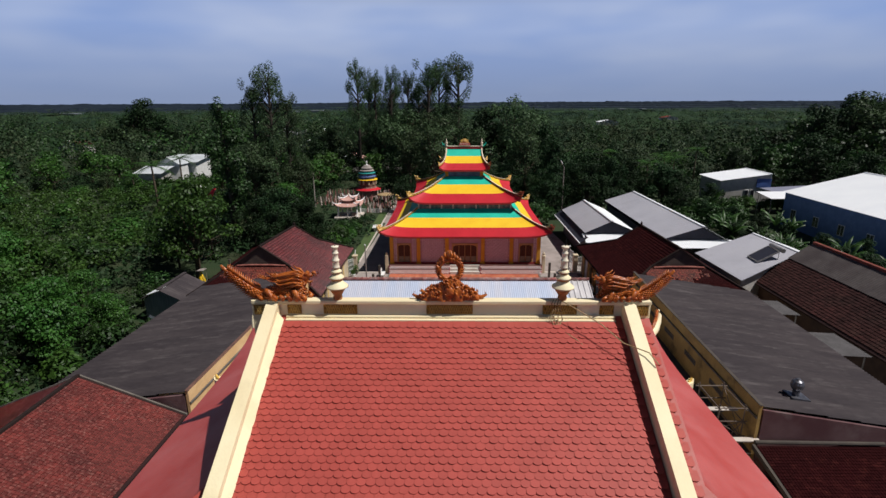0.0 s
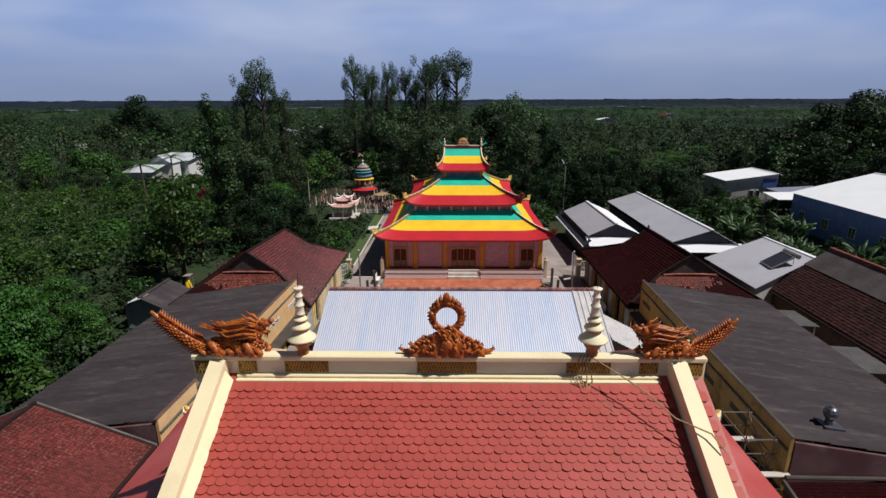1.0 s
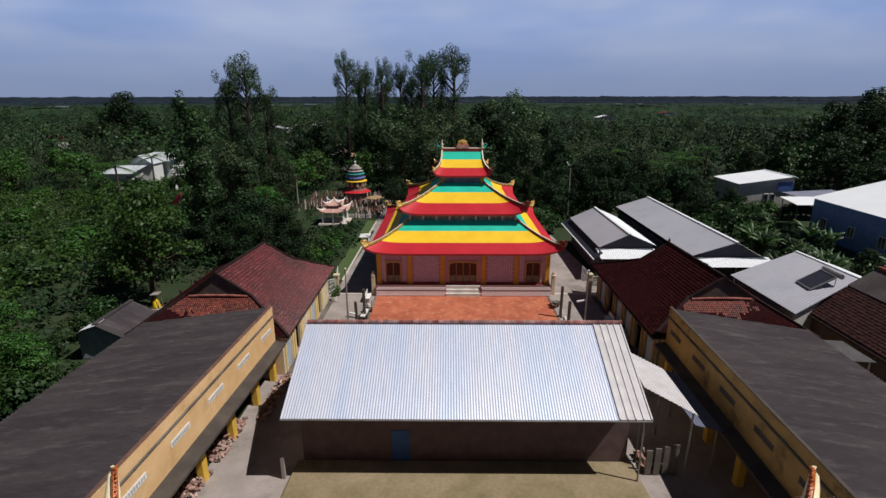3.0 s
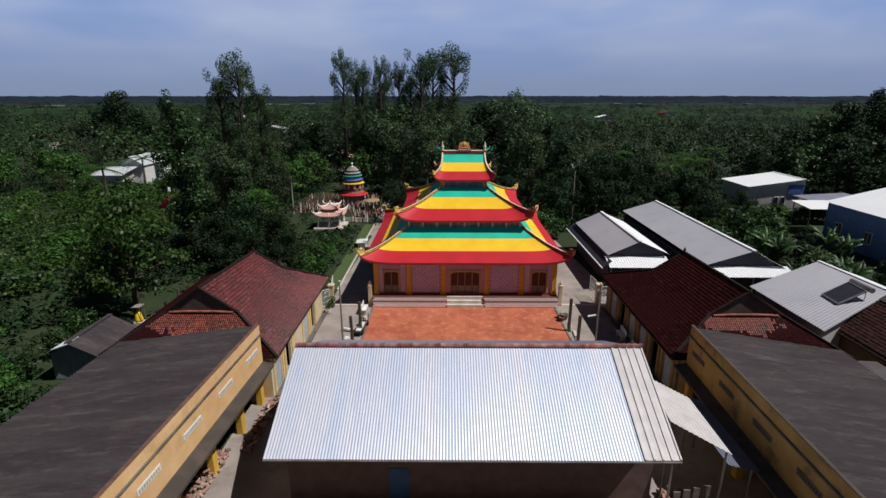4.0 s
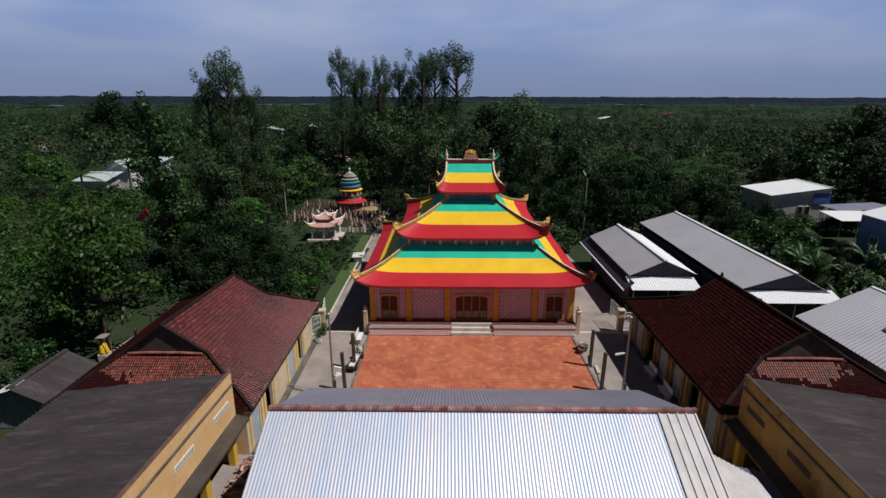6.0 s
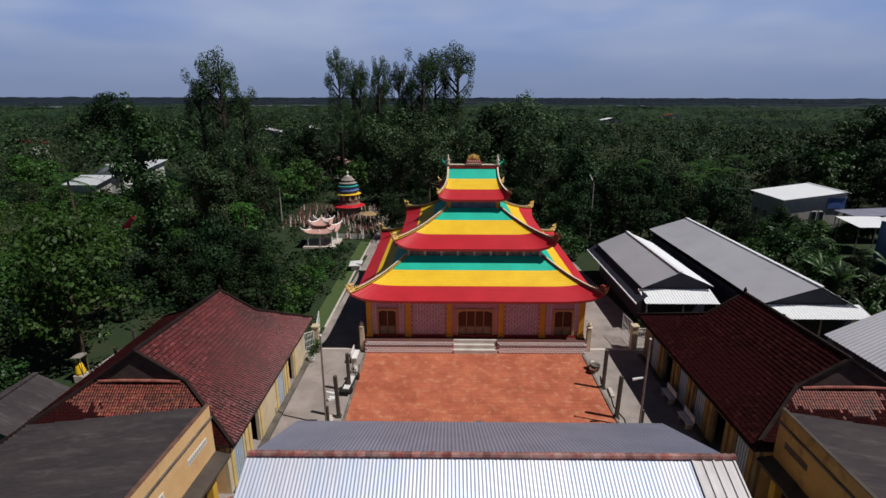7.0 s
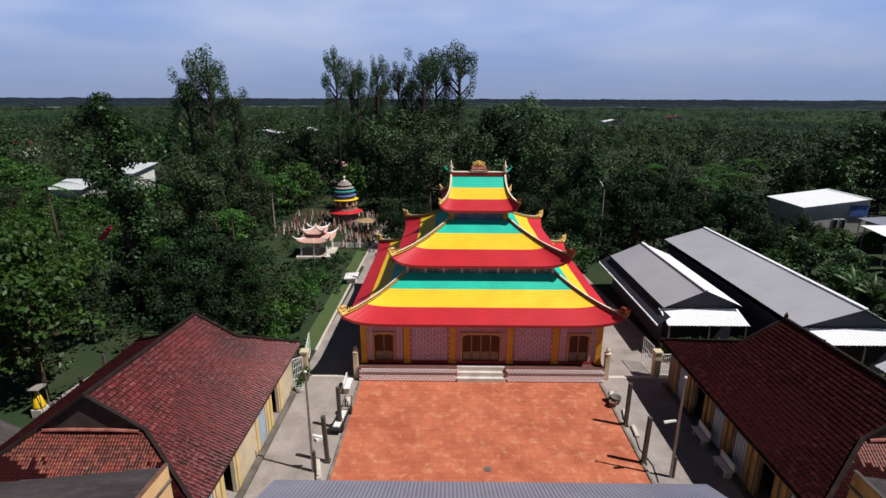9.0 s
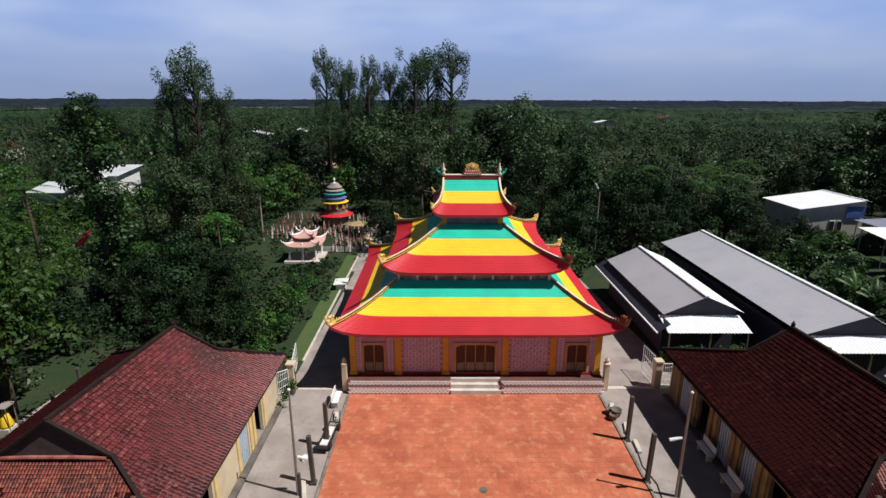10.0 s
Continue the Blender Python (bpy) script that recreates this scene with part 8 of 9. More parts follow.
# planks and bricks along the west kerb
for k, (x, y, ln, tn) in enumerate(((-9.0, -2.7, 0.8, 1.75), (-9.95, -6.6, 0.5, 0.6), (-9.4, -9.2, 1.6, 1.85))):
    b = Build().bevel_box(-ln / 2, ln / 2, -0.13, 0.13, -0.02, 0.16, 0.02).bevel_box(-ln / 2 + 0.1, ln / 2 - 0.2, -0.07, 0.09, 0.15, 0.26, 0.02)
    b.spin(Matrix.Translation((x, y, 0)) @ Matrix.Rotation(tn, 4, "Z"))
    solo("stone_slab", b, M_white if k % 2 else M_stone, "loose pale stone slabs beside the paving edge", "stone slab", group="loose slabs", at=(x, y, 0))
for k, (x, y, tn) in enumerate(((8.95, -3.9, 1.35), (8.72, -1.75, 1.2), (9.0, -5.6, 1.5))):
    b = Build().bevel_box(-0.55, 0.55, -0.12, 0.12, -0.02, 0.14, 0.02).spin(Matrix.Translation((x, y, 0)) @ Matrix.Rotation(tn, 4, "Z"))
    solo("stone_slab", b, M_stone, "loose pale stone slab beside the paving edge", "stone slab", group="loose slabs", at=(x, y, 0))


def pot(x, y, r, h, material, label, plant_h=0.0):
    t = thing("plant_pot", label, "plant pot", (x, y, 0), "plant pots")
    part("bowl", Build().lathe([(r * 0.6, 0), (r * 0.7, 0.03), (r, h * 0.6), (r * 0.95, h * 0.9), (r * 1.08, h), (r * 0.9, h), (r * 0.8, h * 0.8)], 14, (x, y, -0.01)), material, t, smooth=True)
    if plant_h:
        rng = np.random.default_rng(int(abs(x * 31 + y * 17)))
        n = 120
        p = np.array([0, 0, h + plant_h * 0.5]) + rng.normal(size=(n, 3)) * np.array([r * 0.6, r * 0.6, plant_h * 0.28])
        nr = rng.normal(size=(n, 3)) + np.array([0, 0, 0.8])
        nr /= np.linalg.norm(nr, axis=1)[:, None]
        lf = new("foliage", leaf_mesh("foliage", p, nr, rng.uniform(0.1, 0.22, n), LEAF[1], rng))
        lf.parent = t
    return t


M_clay = mat("old_terracotta", (0.20, 0.10, 0.07), (0.14, 0.075, 0.055), 0.8)
pot(8.75, -2.55, 0.34, 0.5, M_conc_dark, "dark glazed empty plant pot")
pot(8.45, -2.95, 0.26, 0.4, M_clay, "old terracotta plant pot")
pot(8.42, -2.3, 0.24, 0.36, M_conc_dark, "small dark plant pot")
pot(-12.55, -1.45, 0.3, 0.45, M_white, "white ringed pot with a small dark shrub", 0.5)
pot(-12.5, 0.05, 0.25, 0.4, M_conc_dark, "dark pot with a small shrub by the gate", 0.6)
for k in range(10):
    pot(15.2 + 0.52 * k, 3.65 + 0.06 * math.sin(k), 0.22, 0.35, M_conc_dark, "potted green shrub before the open shed", 0.8 + 0.25 * math.sin(k * 1.7))


def iron_gate(x0, y0, x1, y1, h, label):
    """Ornamental gate leaf between two points."""
    t = thing("iron_gate", label, "gate", (x0, y0, 0), "gates")
    p, q = Vector((x0, y0, 0)), Vector((x1, y1, 0))
    at = lambda s, z: p.lerp(q, s) + Vector((0, 0, z))
    fr = Build()
    for a, c in (((0, 0.1), (1, 0.1)), ((0, h), (1, h)), ((0, 0.1), (0, h)), ((1, 0.1), (1, h))):
        fr.tube([at(*a), at(*c)], 0.03, 6)
    part("gate_frame", fr, M_white, t)
    for k in range(1, 6):
        part("bar", Build().tube([at(k / 6, 0.1), at(k / 6, h)], 0.018, 5), M_white, t)
    for z in (0.45, 0.95, 1.4):
        part("cross_bar", Build().tube([at(0.08 + 0.2 * (z > 1), z), at(0.9, min(h - 0.05, z + 0.15))], 0.02, 5), M_white, t)
    return t


iron_gate(12.95, 1.0, 13.85, 1.0, 1.75, "white iron gate leaf closed beside a pillar")
iron_gate(12.56, 1.25, 12.42, 2.9, 2.2, "white iron gate leaf standing open")
iron_gate(-12.75, 0.9, -13.3, 4.2, 1.7, "white iron gate leaf standing open by the path")
iron_gate(-13.4, -0.2, -12.8, 0.3, 1.7, "white iron gate leaf beside the wing")
for x, y in ((12.7, 0.95), (-12.65, 0.55)):
    b = Build().bevel_box(x - 0.24, x + 0.24, y - 0.24, y + 0.24, -0.05, 1.95, 0.03).bevel_box(x - 0.3, x + 0.3, y - 0.3, y + 0.3, 1.952, 2.1, 0.03)
    solo("gate_pillar", b, M_pale_wall, "square plastered gate pillar with a cap", "pillar", at=(x, y, 0))
# threshold strip across the yard, and the grass verge with its concrete edge
solo("threshold_strip", Build().bevel_box(9.2, 13.6, 0.6, 0.95, -0.05, 0.03, 0.01), M_stone, "pale concrete strip across the east lane", "kerb", "structure")
solo("threshold_strip", Build().bevel_box(-12.5, -9.0, 0.5, 0.72, -0.05, 0.03, 0.01), M_stone, "pale concrete strip across the west lane", "kerb", "structure")
solo("grass_verge", Build().bevel_box(-14.4, -13.05, 4.5, 44, -0.2, 0.05, 0.03), mat("mown_grass", (0.050, 0.096, 0.024), (0.070, 0.100, 0.034), 0.95, scale=0.6, grain=12, fine=0.4, bump=0.5), "mown grass strip beside the lane", "grass", "structure")
solo("verge_edge", Build().bevel_box(-13.03, -12.85, 4.5, 44, -0.2, 0.1, 0.02), M_stone, "pale concrete edge along the grass", "kerb", "structure")
solo("lane", Build().bevel_box(-12.82, -9.3, 26.01, 60, -0.2, 0.0, 0.02), M_conc, "worn concrete lane past the temple", "lane", "structure")
solo("back_path", Build().slab([(-28.6, -3.2, 0.06), (-27.6, -3.2, 0.06), (-26.6, 4.6, 0.06), (-27.8, 4.6, 0.06)], 0.2), M_conc, "pale concrete path behind the wing", "path", "structure")
b = Build().slab([(-13.6, 19.4, 0.75), (-12.2, 19.6, 0.75), (-12.3, 21.6, 0.75), (-13.7, 21.3, 0.75)], 0.08).bevel_box(-13.4, -12.5, 19.7, 21.2, -0.02, 0.67, 0.03)
solo("stone_table", b, M_white, "white stone table on the grass strip", "table", at=(-13, 20.5, 0))

# cable hose and drain
b = Build().tube([(8.75, -9.9, 0.02), (8.95, -8.6, 0.02), (8.7, -7.2, 0.02), (8.85, -6.2, 0.02), (9.1, -5.2, 0.02)], 0.025, 6)
solo("hose", b, M_iron, "thin dark hose lying along the paving edge", "hose", at=(8.8, -8, 0))

# ---------------------------------------------------------------- garden with small pagoda
pg = thing("small_pagoda", "small round pagoda with coloured tiered roofs", "pagoda", (-19.0, 49.0, 0))


def ring_roof(cx, cy, r, z, h, material, name, parent, label=""):
    n = 16
    b = Build().lathe([(r * 0.5, z + h), (r * 0.72, z + h * 0.5), (r, z + 0.06), (r * 1.02, z), (r * 0.95, z - 0.05), (r * 0.45, z + h * 0.4)], n, (cx, cy, 0))
    return part(name, b, material, parent, label)


cx, cy = -19.0, 49.0
part("base", Build().lathe([(2.1, 0), (2.1, 0.4), (1.85, 0.42), (1.75, 2.7)], 12, (cx, cy, -0.02)), mat("pagoda_wall", (0.26, 0.15, 0.12), (0.34, 0.24, 0.2), 0.8), pg)
M_teal, M_cobalt = mat("teal_paint", (0.03, 0.33, 0.30), (0.025, 0.26, 0.25), 0.6), mat("blue_paint", (0.12, 0.17, 0.36), (0.09, 0.13, 0.3), 0.6)
ring_roof(cx, cy, 2.5, 2.05, 0.7, M_red, "red_roof", pg, "red lowest roof")
part("drum", Build().lathe([(1.62, 2.4), (1.55, 4.5)], 12, (cx, cy, 0)), M_clay, pg)
for k in range(10):
    a = 2 * math.pi * k / 10
    part("drum_panel", Build().bevel_box(cx + 1.58 * math.cos(a) - 0.16, cx + 1.58 * math.cos(a) + 0.16, cy + 1.58 * math.sin(a) - 0.16, cy + 1.58 * math.sin(a) + 0.16, 3.3, 4.3, 0.03), M_pale_wall, pg)
ring_roof(cx, cy, 1.95, 4.4, 0.4, M_yellow, "yellow_roof", pg, "yellow second roof")
part("drum", Build().lathe([(1.5, 4.6), (1.42, 5.5)], 12, (cx, cy, 0)), M_cobalt, pg, "blue drum")
ring_roof(cx, cy, 1.72, 5.15, 0.35, M_cobalt, "blue_roof", pg, "blue third roof")
part("drum", Build().lathe([(1.38, 5.4), (1.3, 6.1)], 12, (cx, cy, 0)), M_conc, pg)
ring_roof(cx, cy, 1.62, 5.95, 0.4, M_teal, "teal_roof", pg, "teal fourth roof")
ring_roof(cx, cy, 1.4, 6.5, 0.5, M_conc, "grey_roof", pg, "grey fifth roof")
part("drum", Build().lathe([(0.9, 6.2), (0.85, 7.2)], 12, (cx, cy, 0)), M_conc, pg)
ring_roof(cx, cy, 1.1, 7.05, 0.75, M_conc, "grey_cap", pg, "grey conical cap")
part("finial", Build().lathe([(0.3, 7.55), (0.36, 7.7), (0.12, 7.95), (0.08, 8.3), (0.2, 8.45), (0.02, 8.8)], 10, (cx, cy, 0)), M_white, pg)
pg.scale = (1.06, 1.06, 0.86)
pv = thing("garden_pavilion", "pink-roofed garden pavilion with upturned eaves", "pavilion", (-18.9, 31.2, 0))
M_pinkroof = mat("faded_pink_roof", (0.56, 0.33, 0.28), (0.48, 0.27, 0.23), 0.7, scale=1.5, stain=0.3, stain_col=(0.62, 0.52, 0.46))


def curl_roof(c, he, ht, ze, zt, rise, parent, name):
    for k in range(4):
        def f(u, v, k=k):
            q = 2 * u - 1
            hw = ht + (he - ht) * v
            z = zt + (ze - zt) * v ** 0.7 + rise * v * v * abs(q) ** 4
            x, y = [(q * hw, -hw), (hw, q * hw), (-q * hw, hw), (-hw, -q * hw)][k]
            return (c[0] + x, c[1] + y, z)
        b = Build().grid(f, 12, 5)
        b.v += [(x, y, z - 0.1) for x, y, z in b.v]
        b.f += [tuple(i + 78 for i in reversed(q)) for q in b.f] + [(65 + i, 66 + i, 144 + i, 143 + i) for i in range(12)]
        rf = part(name, b, M_pinkroof, parent, "faded pink roof side with upturned corners")
        a, d = ((1, -1), (1, 1), (-1, 1), (-1, -1))[k]
        p = [Vector((c[0] + a * (ht + (he - ht) * s), c[1] + d * (ht + (he - ht) * s), zt + (ze - zt) * s ** 0.7 + rise * s * s)) for s in (0, 0.25, 0.5, 0.75, 1.0)]
        p.append(p[-1] + Vector((a * 0.2, d * 0.2, 0.35)))
        part("corner_ridge", Build().tube(p, [0.08, 0.09, 0.1, 0.1, 0.09, 0.03], 6), M_scallop_w, rf, "white corner ridge")


PX, PY = -19.3, 31.0
curl_roof((PX, PY), 2.15, 1.0, 2.05, 2.6, 0.6, pv, "lower_roof")
curl_roof((PX, PY), 1.3, 0.12, 2.95, 3.7, 0.5, pv, "upper_roof")
part("neck", Build().bevel_box(PX - 1.0, PX + 1.0, PY - 1.0, PY + 1.0, 2.4, 3.02, 0.03), M_clay, pv)
for a in (-1.6, 0, 1.6):
    for d in (-1.6, 1.6):
        part("pillar", Build().tube([(PX + a, PY + d, 0.2), (PX + a, PY + d, 2.4)], 0.12, 10), M_scallop_w, pv, "white round pillar")
part("platform", Build().bevel_box(PX - 2.2, PX + 2.2, PY - 2.2, PY + 2.2, -0.05, 0.28, 0.04), M_stone, pv)
part("finial", Build().lathe([(0.12, 3.6), (0.16, 3.8), (0.04, 4.1)], 8, (PX, PY, 0)), M_hip, pv)
tb = thing("garden_table", "round white stone table inside the pavilion", "table", (PX, PY, 0.28))
part("top", Build().lathe([(0.5, 0.98), (0.52, 1.02), (0.5, 1.06)], 14, (PX, PY, 0)), M_white, tb)
part("stem", Build().tube([(PX, PY, 0.28), (PX, PY, 0.98)], 0.14, 10), M_white, tb)
# plain small statues in rows, and a parasol
st = Build().lathe([(0.16, 0), (0.18, 0.25), (0.12, 0.27), (0.15, 0.6), (0.12, 0.95), (0.05, 1.05), (0.09, 1.15), (0.08, 1.28), (0.02, 1.34)], 8)
M_statue = [mat("pale_statue_paint", (0.46, 0.38, 0.34), (0.34, 0.27, 0.24), 0.7, pieces=0.3), mat("rose_statue_paint", (0.22, 0.085, 0.075), (0.15, 0.06, 0.055), 0.7, pieces=0.3), mat("dark_statue_paint", (0.06, 0.05, 0.045), (0.045, 0.035, 0.03), 0.7)]
st_mesh = [mesh_of("garden_statue", st, q, True) for q in M_statue]
rnd = random.Random(71)
spots, tries = [], 0
while len(spots) < 260 and tries < 4000:
    tries += 1
    x, y = (-17.0 + 4.4 * rnd.random(), 33.5 + 12 * rnd.random()) if rnd.random() < 0.5 else (-28.0 + 14 * rnd.random(), 40 + 14 * rnd.random())
    if (x - cx) ** 2 + (y - cy) ** 2 < 8 or any((x - a) ** 2 + (y - c) ** 2 < 0.35 for a, c in spots):
        continue
    spots.append((x, y))
    ob = new("garden_statue", st_mesh[rnd.choice((0, 0, 1, 1, 2))])
    tagged(ob, "small plain painted garden statue on a plinth", "statue", "garden statues")
    ob.matrix_basis = Matrix.Translation((x, y, 0)) @ Matrix.Scale(rnd.uniform(0.55, 0.95), 4)
gf = thing("garden_fence", "low white picket fence round the statue garden", "fence", (-15, 34, 0))
for k in range(30):
    part("picket", Build().bevel_box(-18.0 + 0.2 * k - 0.04, -18.0 + 0.2 * k + 0.04, 33.9, 33.96, -0.02, 0.75, 0.01), M_white, gf)
part("rail", Build().bevel_box(-18.1, -12.1, 33.965, 34.0, 0.45, 0.53, 0.01), M_white, gf)
ps = thing("parasol", "flat tan parasol in the statue garden", "parasol", (-14.4, 41.5, 0))
part("canopy", Build().lathe([(1.6, 2.0), (1.62, 1.95), (1.0, 2.15), (0.05, 2.35)], 10, (-14.4, 41.5, 0)), M_rope, ps)
part("pole", Build().tube([(-14.4, 41.5, -0.02), (-14.4, 41.5, 2.3)], 0.04, 8), M_steel, ps)
# roadside poles
for x, y, h in ((17.6, 33.0, 8.2), (-27.5, 39.5, 6.5)):
    t = thing("utility_pole", "slender grey concrete utility pole among trees", "utility pole", (x, y, 0), "utility poles")
    part("pole", Build().tube([(x, y, -0.1), (x, y, h)], [0.13, 0.08], 10), M_conc, t)
    if x > 0:
        part("lamp_arm", Build().tube([(x, y, h - 0.1), (x - 0.35, y - 0.3, h + 0.5)], 0.035, 6), M_steel, t)
        part("lamp_head", Build().tube([(x - 0.35, y - 0.3, h + 0.5), (x - 0.75, y - 0.5, h + 1.15)], [0.11, 0.07], 8), M_white, t)
# small shrine west of the wing
sh = thing("outdoor_shrine", "small white shrine with a yellow-draped statue", "shrine", (-28.2, -4.4, 0))
part("plinth", Build().bevel_box(-28.55, -27.85, -4.75, -4.05, -0.05, 0.55, 0.03), M_stone, sh)
part("statue", Build().lathe([(0.34, 0.55), (0.36, 0.7), (0.27, 1.05), (0.2, 1.35), (0.08, 1.45), (0.12, 1.58), (0.02, 1.7)], 12, (-28.2, -4.4, 0)), M_yellow, sh, "yellow draped plain statue", True)
part("canopy", Build().slab([(-28.6, -4.6, 1.85), (-27.8, -4.75, 1.95), (-27.7, -4.0, 2.0), (-28.5, -3.85, 1.9)], 0.05), M_conc, sh)
for x, y in ((-28.5, -4.5), (-27.85, -4.65), (-27.8, -4.1), (-28.4, -3.95)):
    part("post", Build().tube([(x, y, -0.02), (x, y, 1.9)], 0.03, 6), M_steel, sh)
for k in range(5):
    solo("stone_block", Build().bevel_box(-28.0 + 0.5 * k, -27.6 + 0.5 * k, -3.2 + 0.7 * k, -2.8 + 0.7 * k, -0.05, 0.3 + 0.08 * (k % 2), 0.04), M_conc, "pale rough stone block behind the wing", "stone block", group="stone blocks", at=(-28 + 0.5 * k, -3.2 + 0.7 * k, 0))
for x, y in ((-27.0, -2.2), (-27.4, 0.8)):
    solo("concrete_post", Build().bevel_box(x - 0.1, x + 0.1, y - 0.1, y + 0.1, -0.05, 1.5, 0.02), M_post, "dark concrete post beside the back path", "post", at=(x, y, 0))

# ---------------------------------------------------------------- near roofs: vent, scaffold, rubble
vx, vy = 15.4, -33.3
vz = 5.42 + (4.15 - 5.42) * (vx - 13.0) / 9.15
M_turbine = mat("dull_zinc", (0.20, 0.20, 0.22), (0.11, 0.11, 0.125), 0.4, metal=0.7, scale=4)
tv = thing("turbine_vent", "round metal turbine vent on the grey roof", "vent", (vx, vy, vz))
part("base", Build().slab([(vx - 0.35, vy - 0.35, vz + 0.12), (vx + 0.5, vy - 0.4, vz + 0.0), (vx + 0.5, vy + 0.4, vz + 0.0), (vx - 0.4, vy + 0.4, vz + 0.12)], 0.1), M_turbine, tv)
part("neck", Build().tube([(vx, vy, vz), (vx, vy, vz + 0.32)], 0.16, 12), M_turbine, tv)
for k in range(14):
    a = 2 * math.pi * k / 14
    b = Build()
    for j in range(6):
        t = -1.2 + 2.4 * j / 5
        r = 0.30 * math.cos(t)
        for o in (0.0, 0.42):
            b.v.append((vx + r * math.cos(a + o), vy + r * math.sin(a + o), vz + 0.62 + 0.32 * math.sin(t)))
    b.f = [(2 * j, 2 * j + 1, 2 * j + 3, 2 * j + 2) for j in range(5)]
    part("vane", b, M_turbine, tv)
part("cap", Build().lathe([(0.13, 0.90), (0.10, 0.95), (0.02, 0.97)], 12, (vx, vy, vz)), M_turbine, tv)
sf = thing("scaffold", "rusty tube scaffold between the hall and the range", "scaffold", (11.9, -34, 0))
M_rust = mat("rusty_tube", (0.20, 0.16, 0.13), (0.14, 0.10, 0.08), 0.7, metal=0.3)
for x, y in ((11.2, -32.4), (12.4, -32.4), (11.2, -34.4), (12.4, -34.4)):
    part("standard", Build().tube([(x, y, -0.02), (x, y, 5.3)], 0.03, 8), M_rust, sf)
for z in (2.6, 3.6, 4.4, 5.1):
    for a, c in (((11.0, -32.4), (12.6, -32.4)), ((11.0, -34.4), (12.6, -34.4)), ((11.2, -32.2), (11.2, -34.6)), ((12.4, -32.2), (12.4, -34.6))):
        part("ledger", Build().tube([(*a, z), (*c, z)], 0.028, 6), M_rust, sf)
for a, c in (((12.4, -32.4, 2.6), (12.4, -34.4, 4.4)), ((12.4, -34.4, 3.6), (12.4, -32.4, 5.1)), ((11.2, -34.4, 2.6), (12.4, -34.4, 4.4)), ((11.2, -34.4, 4.4), (12.4, -34.4, 3.6))):
    part("brace", Build().tube([a, c], 0.022, 6), M_rust, sf)
part("plank", Build().bevel_box(11.0, 13.0, -35.0, -34.7, 3.7, 3.76, 0.01), M_stone, sf, "pale scaffold plank")
part("plank", Build().bevel_box(11.0, 12.6, -33.6, -33.3, 4.43, 4.48, 0.01), M_stone, sf)


def rubble(x, y, n, spread, seed, label):
    """A heap of broken bricks and timber ends."""
    rnd2 = random.Random(seed)
    b = Build()
    for _ in range(n):
        q = Build().bevel_box(-0.16, 0.16, -0.07, 0.07, -0.05, 0.05, 0.01)
        d = rnd2.random()
        q.spin(Matrix.Translation((x + rnd2.uniform(-1, 1) * spread[0], y + rnd2.uniform(-1, 1) * spread[1], 0.06 + 0.35 * d * d)) @ Euler((rnd2.uniform(-0.6, 0.6), rnd2.uniform(-0.6, 0.6), rnd2.uniform(0, 6.28))).to_matrix().to_4x4())
        b.add(q.v, q.f)
    return tagged(solo("rubble", b, mat("broken_brick", (0.26, 0.13, 0.10), (0.36, 0.26, 0.22), 0.9, pieces=0.5), label, "rubble", "stuff", at=(x, y, 0)))


rubble(-14.3, -22.5, 110, (0.5, 1.8), 1, "heap of broken bricks under the arcade")
rubble(-14.5, -26.5, 90, (0.5, 1.4), 2, "heap of broken bricks under the arcade")
rubble(-12.9, -18.0, 120, (0.3, 2.6), 3, "row of loose bricks beside the range")
rubble(9.5, -24.2, 80, (0.7, 0.7), 4, "broken timber and bricks behind the shed")
solo("timber_post", Build().bevel_box(-10.15, -9.95, -25.55, -25.4, -0.02, 1.3, 0.02), M_conc, "short grey timber post before the shed", "post", at=(-10.05, -25.5, 0))
for k in range(4):
    x = 9.0 + 0.45 * k
    b = Build().bevel_box(x - 0.16, x + 0.16, -25.1, -25.02, -0.02, 1.5 + 0.12 * k, 0.01).spin(Matrix.Translation((0, 0, 0)))
    solo("leaning_board", b, M_conc_dark, "old grey board standing beside the lean-to", "board", group="boards", at=(x, -25, 0))

# ---------------------------------------------------------------- far houses among the trees
rnd = random.Random(88)
for x, y, w_, d_, h, m1, m2 in ((-85, 205, 14, 9, 4.5, M_fibre, M_grey_sheet), (-78, 214, 12, 8, 4.2, M_grey_sheet, M_fibre), (-92, 226, 15, 8, 4.5, M_fibre, M_grey_sheet), (-73, 232, 10, 9, 4.0, M_fibre, M_white_sheet),
                                (-136, 128, 9, 8, 5.6, M_oldtile, M_oldtile), (-30, 92, 7, 6, 4.2, M_white_sheet, M_pinkroof), (-20.5, 96, 9, 6, 5.0, M_pinkroof, M_pinkroof), (-58, 150, 8, 7, 4, M_grey_sheet, M_white_sheet),
                                (110, 330, 14, 10, 5, M_white_sheet, M_oldtile_lit), (190, 420, 14, 10, 5, M_oldtile_lit, M_white_sheet), (60, 420, 12, 9, 5, M_white_sheet, M_white_sheet), (-150, 330, 14, 9, 5, M_grey_sheet, M_white_sheet)):
    gable_shed("far_house", "far small house roof showing among trees", x - w_ / 2, x, x + w_ / 2, y - d_ / 2, y + d_ / 2, h - 0.6, h + 0.9, h - 0.6, m1, m2, M_house_pale)
aw = thing("red_awning", "red canvas awning on poles among trees", "awning", (-34.8, 14.5, 0))
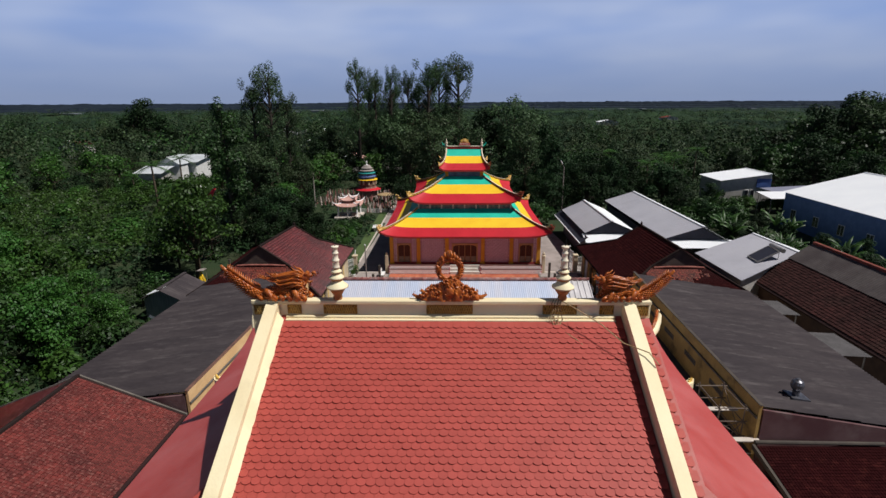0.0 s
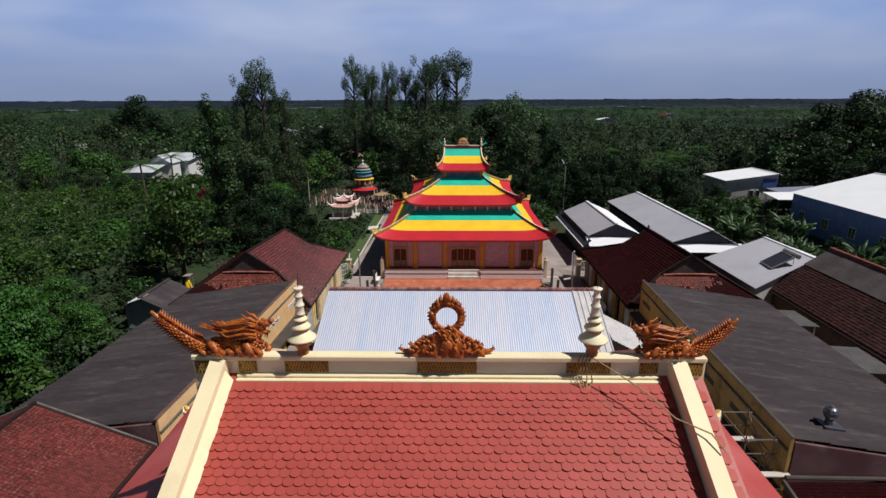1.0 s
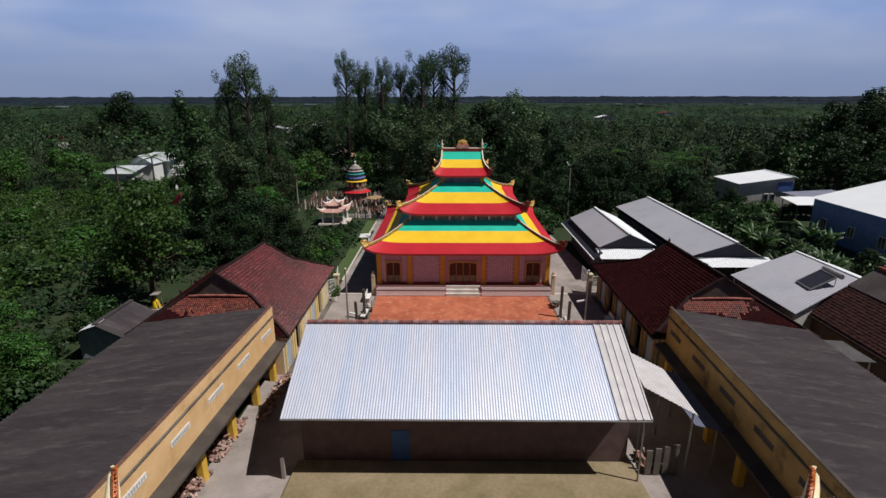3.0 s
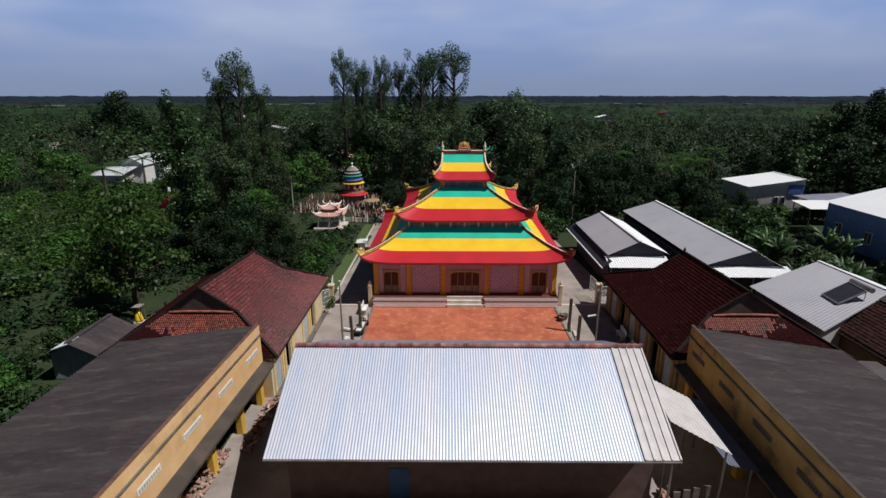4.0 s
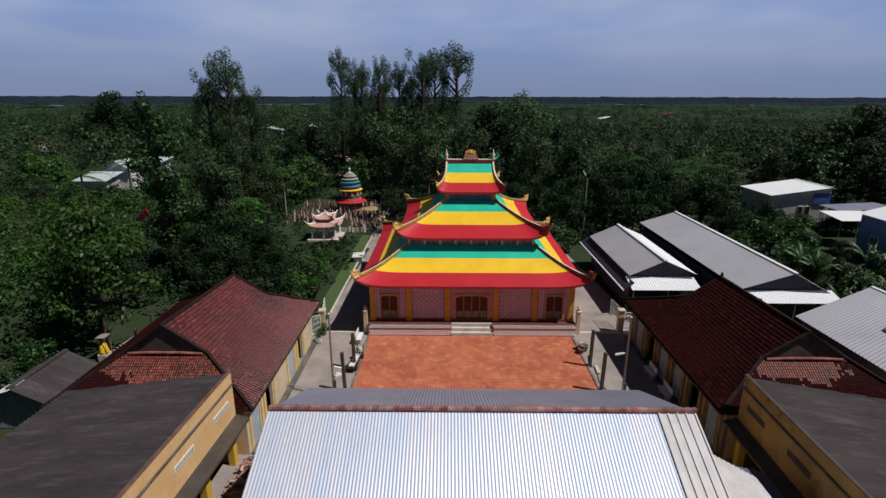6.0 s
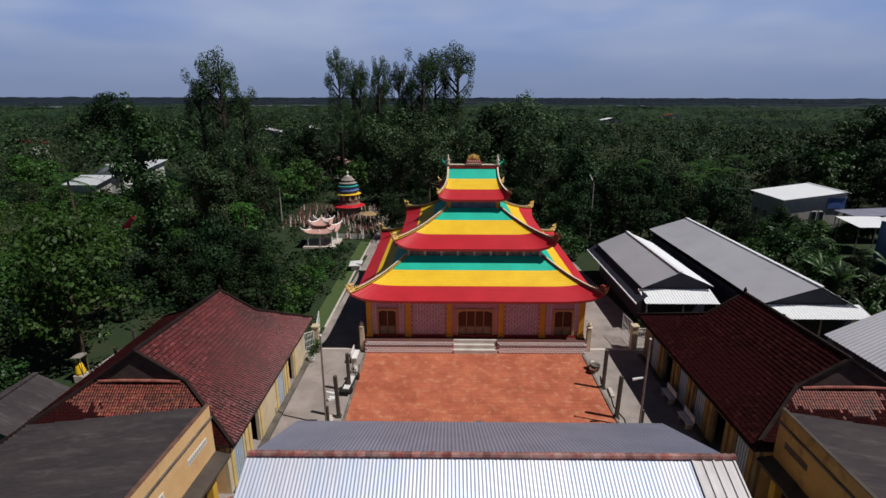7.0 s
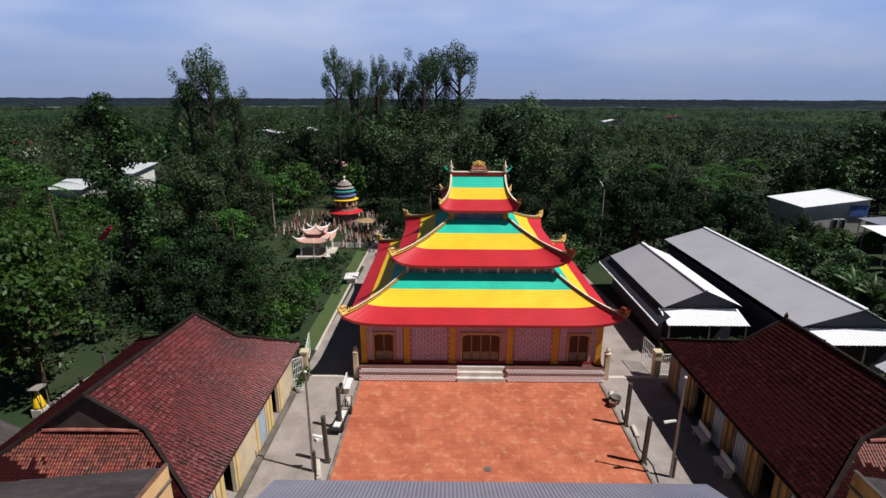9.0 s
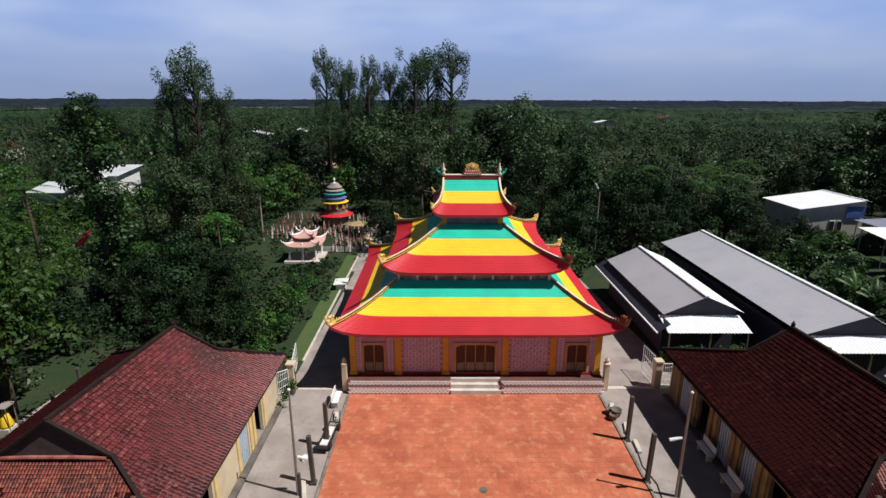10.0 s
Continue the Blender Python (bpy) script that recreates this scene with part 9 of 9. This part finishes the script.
part("canvas", Build().slab([(-35.5, 13.8, 6.5), (-34.6, 13.8, 6.6), (-34.5, 14.9, 7.6), (-34.95, 14.9, 7.5)], 0.05), M_red, aw)
for x, y, z in ((-35.4, 13.9, 6.5), (-34.7, 13.9, 6.6), (-34.6, 14.8, 7.45), (-34.95, 14.8, 7.35)):
    part("pole", Build().tube([(x, y, -0.1), (x, y, z)], 0.04, 6), M_steel, aw)
solo("drain_cover", Build().lathe([(0.22, 0.0), (0.22, 0.012), (0.18, 0.018)], 14, (-0.2, -9.0, 0.0)), M_conc_dark, "small dark round drain cover in the paving", "drain cover", at=(-0.2, -9.0, 0))


# ---------------------------------------------------------------- scale tiles of the front hall
scale = Build()
pr = [(0.078 * math.cos(math.pi * k / 6), -0.065 - 0.05 * math.sin(math.pi * k / 6)) for k in range(7)] + [(-0.078, 0.075), (0.078, 0.075)]
nn = len(pr)
scale.add([(x, y, 0.026 + 0.16 * -y) for x, y in pr] + [(x, y, 0.002 + 0.05 * -y) for x, y in pr], [tuple(range(nn - 1, -1, -1))] + [(i, i + nn, (i + 1) % nn + nn, (i + 1) % nn) for i in range(6)])
scale.f[0] = scale.f[0][::-1]
scale_mesh = mesh_of("roof_tile", scale, M_near_tile)
ln = math.hypot(1, N_SL)
spots = plane_spots((NX - N_VG - 0.40, NY - 0.33, nslope(NY - 0.33) + 0.012), (1, 0, 0), (0, -1, -N_SL), int((2 * N_VG + 0.8) / 0.158), 38, 0.159, 0.122,
                    lambda a, d: -N_VG - 0.1 < a - N_VG - 0.40 < N_VG + 0.38 and abs(abs(a - N_VG - 0.40) - N_VG) > 0.19, True, 0.0, 0.0, 0.006, 8)
spots.sort(key=lambda q: (q.translation - Vector((NX, NY - 2.4, 13.3))).length)
pieces_on(main_slope, scale_mesh, spots, 300, "roof_tile", M_near_tile, "roof_tiles")

# ---------------------------------------------------------------- pavers of the courtyard
paver = Build()
hs, hb = 0.1995, 0.196
paver.add([(-hs, -hs, -0.014), (hs, -hs, -0.014), (hs, hs, -0.014), (-hs, hs, -0.014), (-hb, -hb, 0.0), (hb, -hb, 0.0), (hb, hb, 0.0), (-hb, hb, 0.0)],
          [(4, 5, 6, 7), (0, 1, 5, 4), (1, 2, 6, 5), (2, 3, 7, 6), (3, 0, 4, 7)])
paver_mesh = mesh_of("paver", paver, M_court)
rnd = random.Random(14)
spots = [Matrix.Translation((-8.6 + 0.2017 + 0.4035 * i, -14.6 + 0.2025 + 0.405 * j, rnd.uniform(-0.003, 0.004))) @ Matrix.Rotation(rnd.uniform(-0.006, 0.006), 4, "X")
         for j in range(36) for i in range(42)]
spots.sort(key=lambda m: m.translation.y)
pieces_on(court, paver_mesh, spots, 300, "paver", M_court, "pavers")
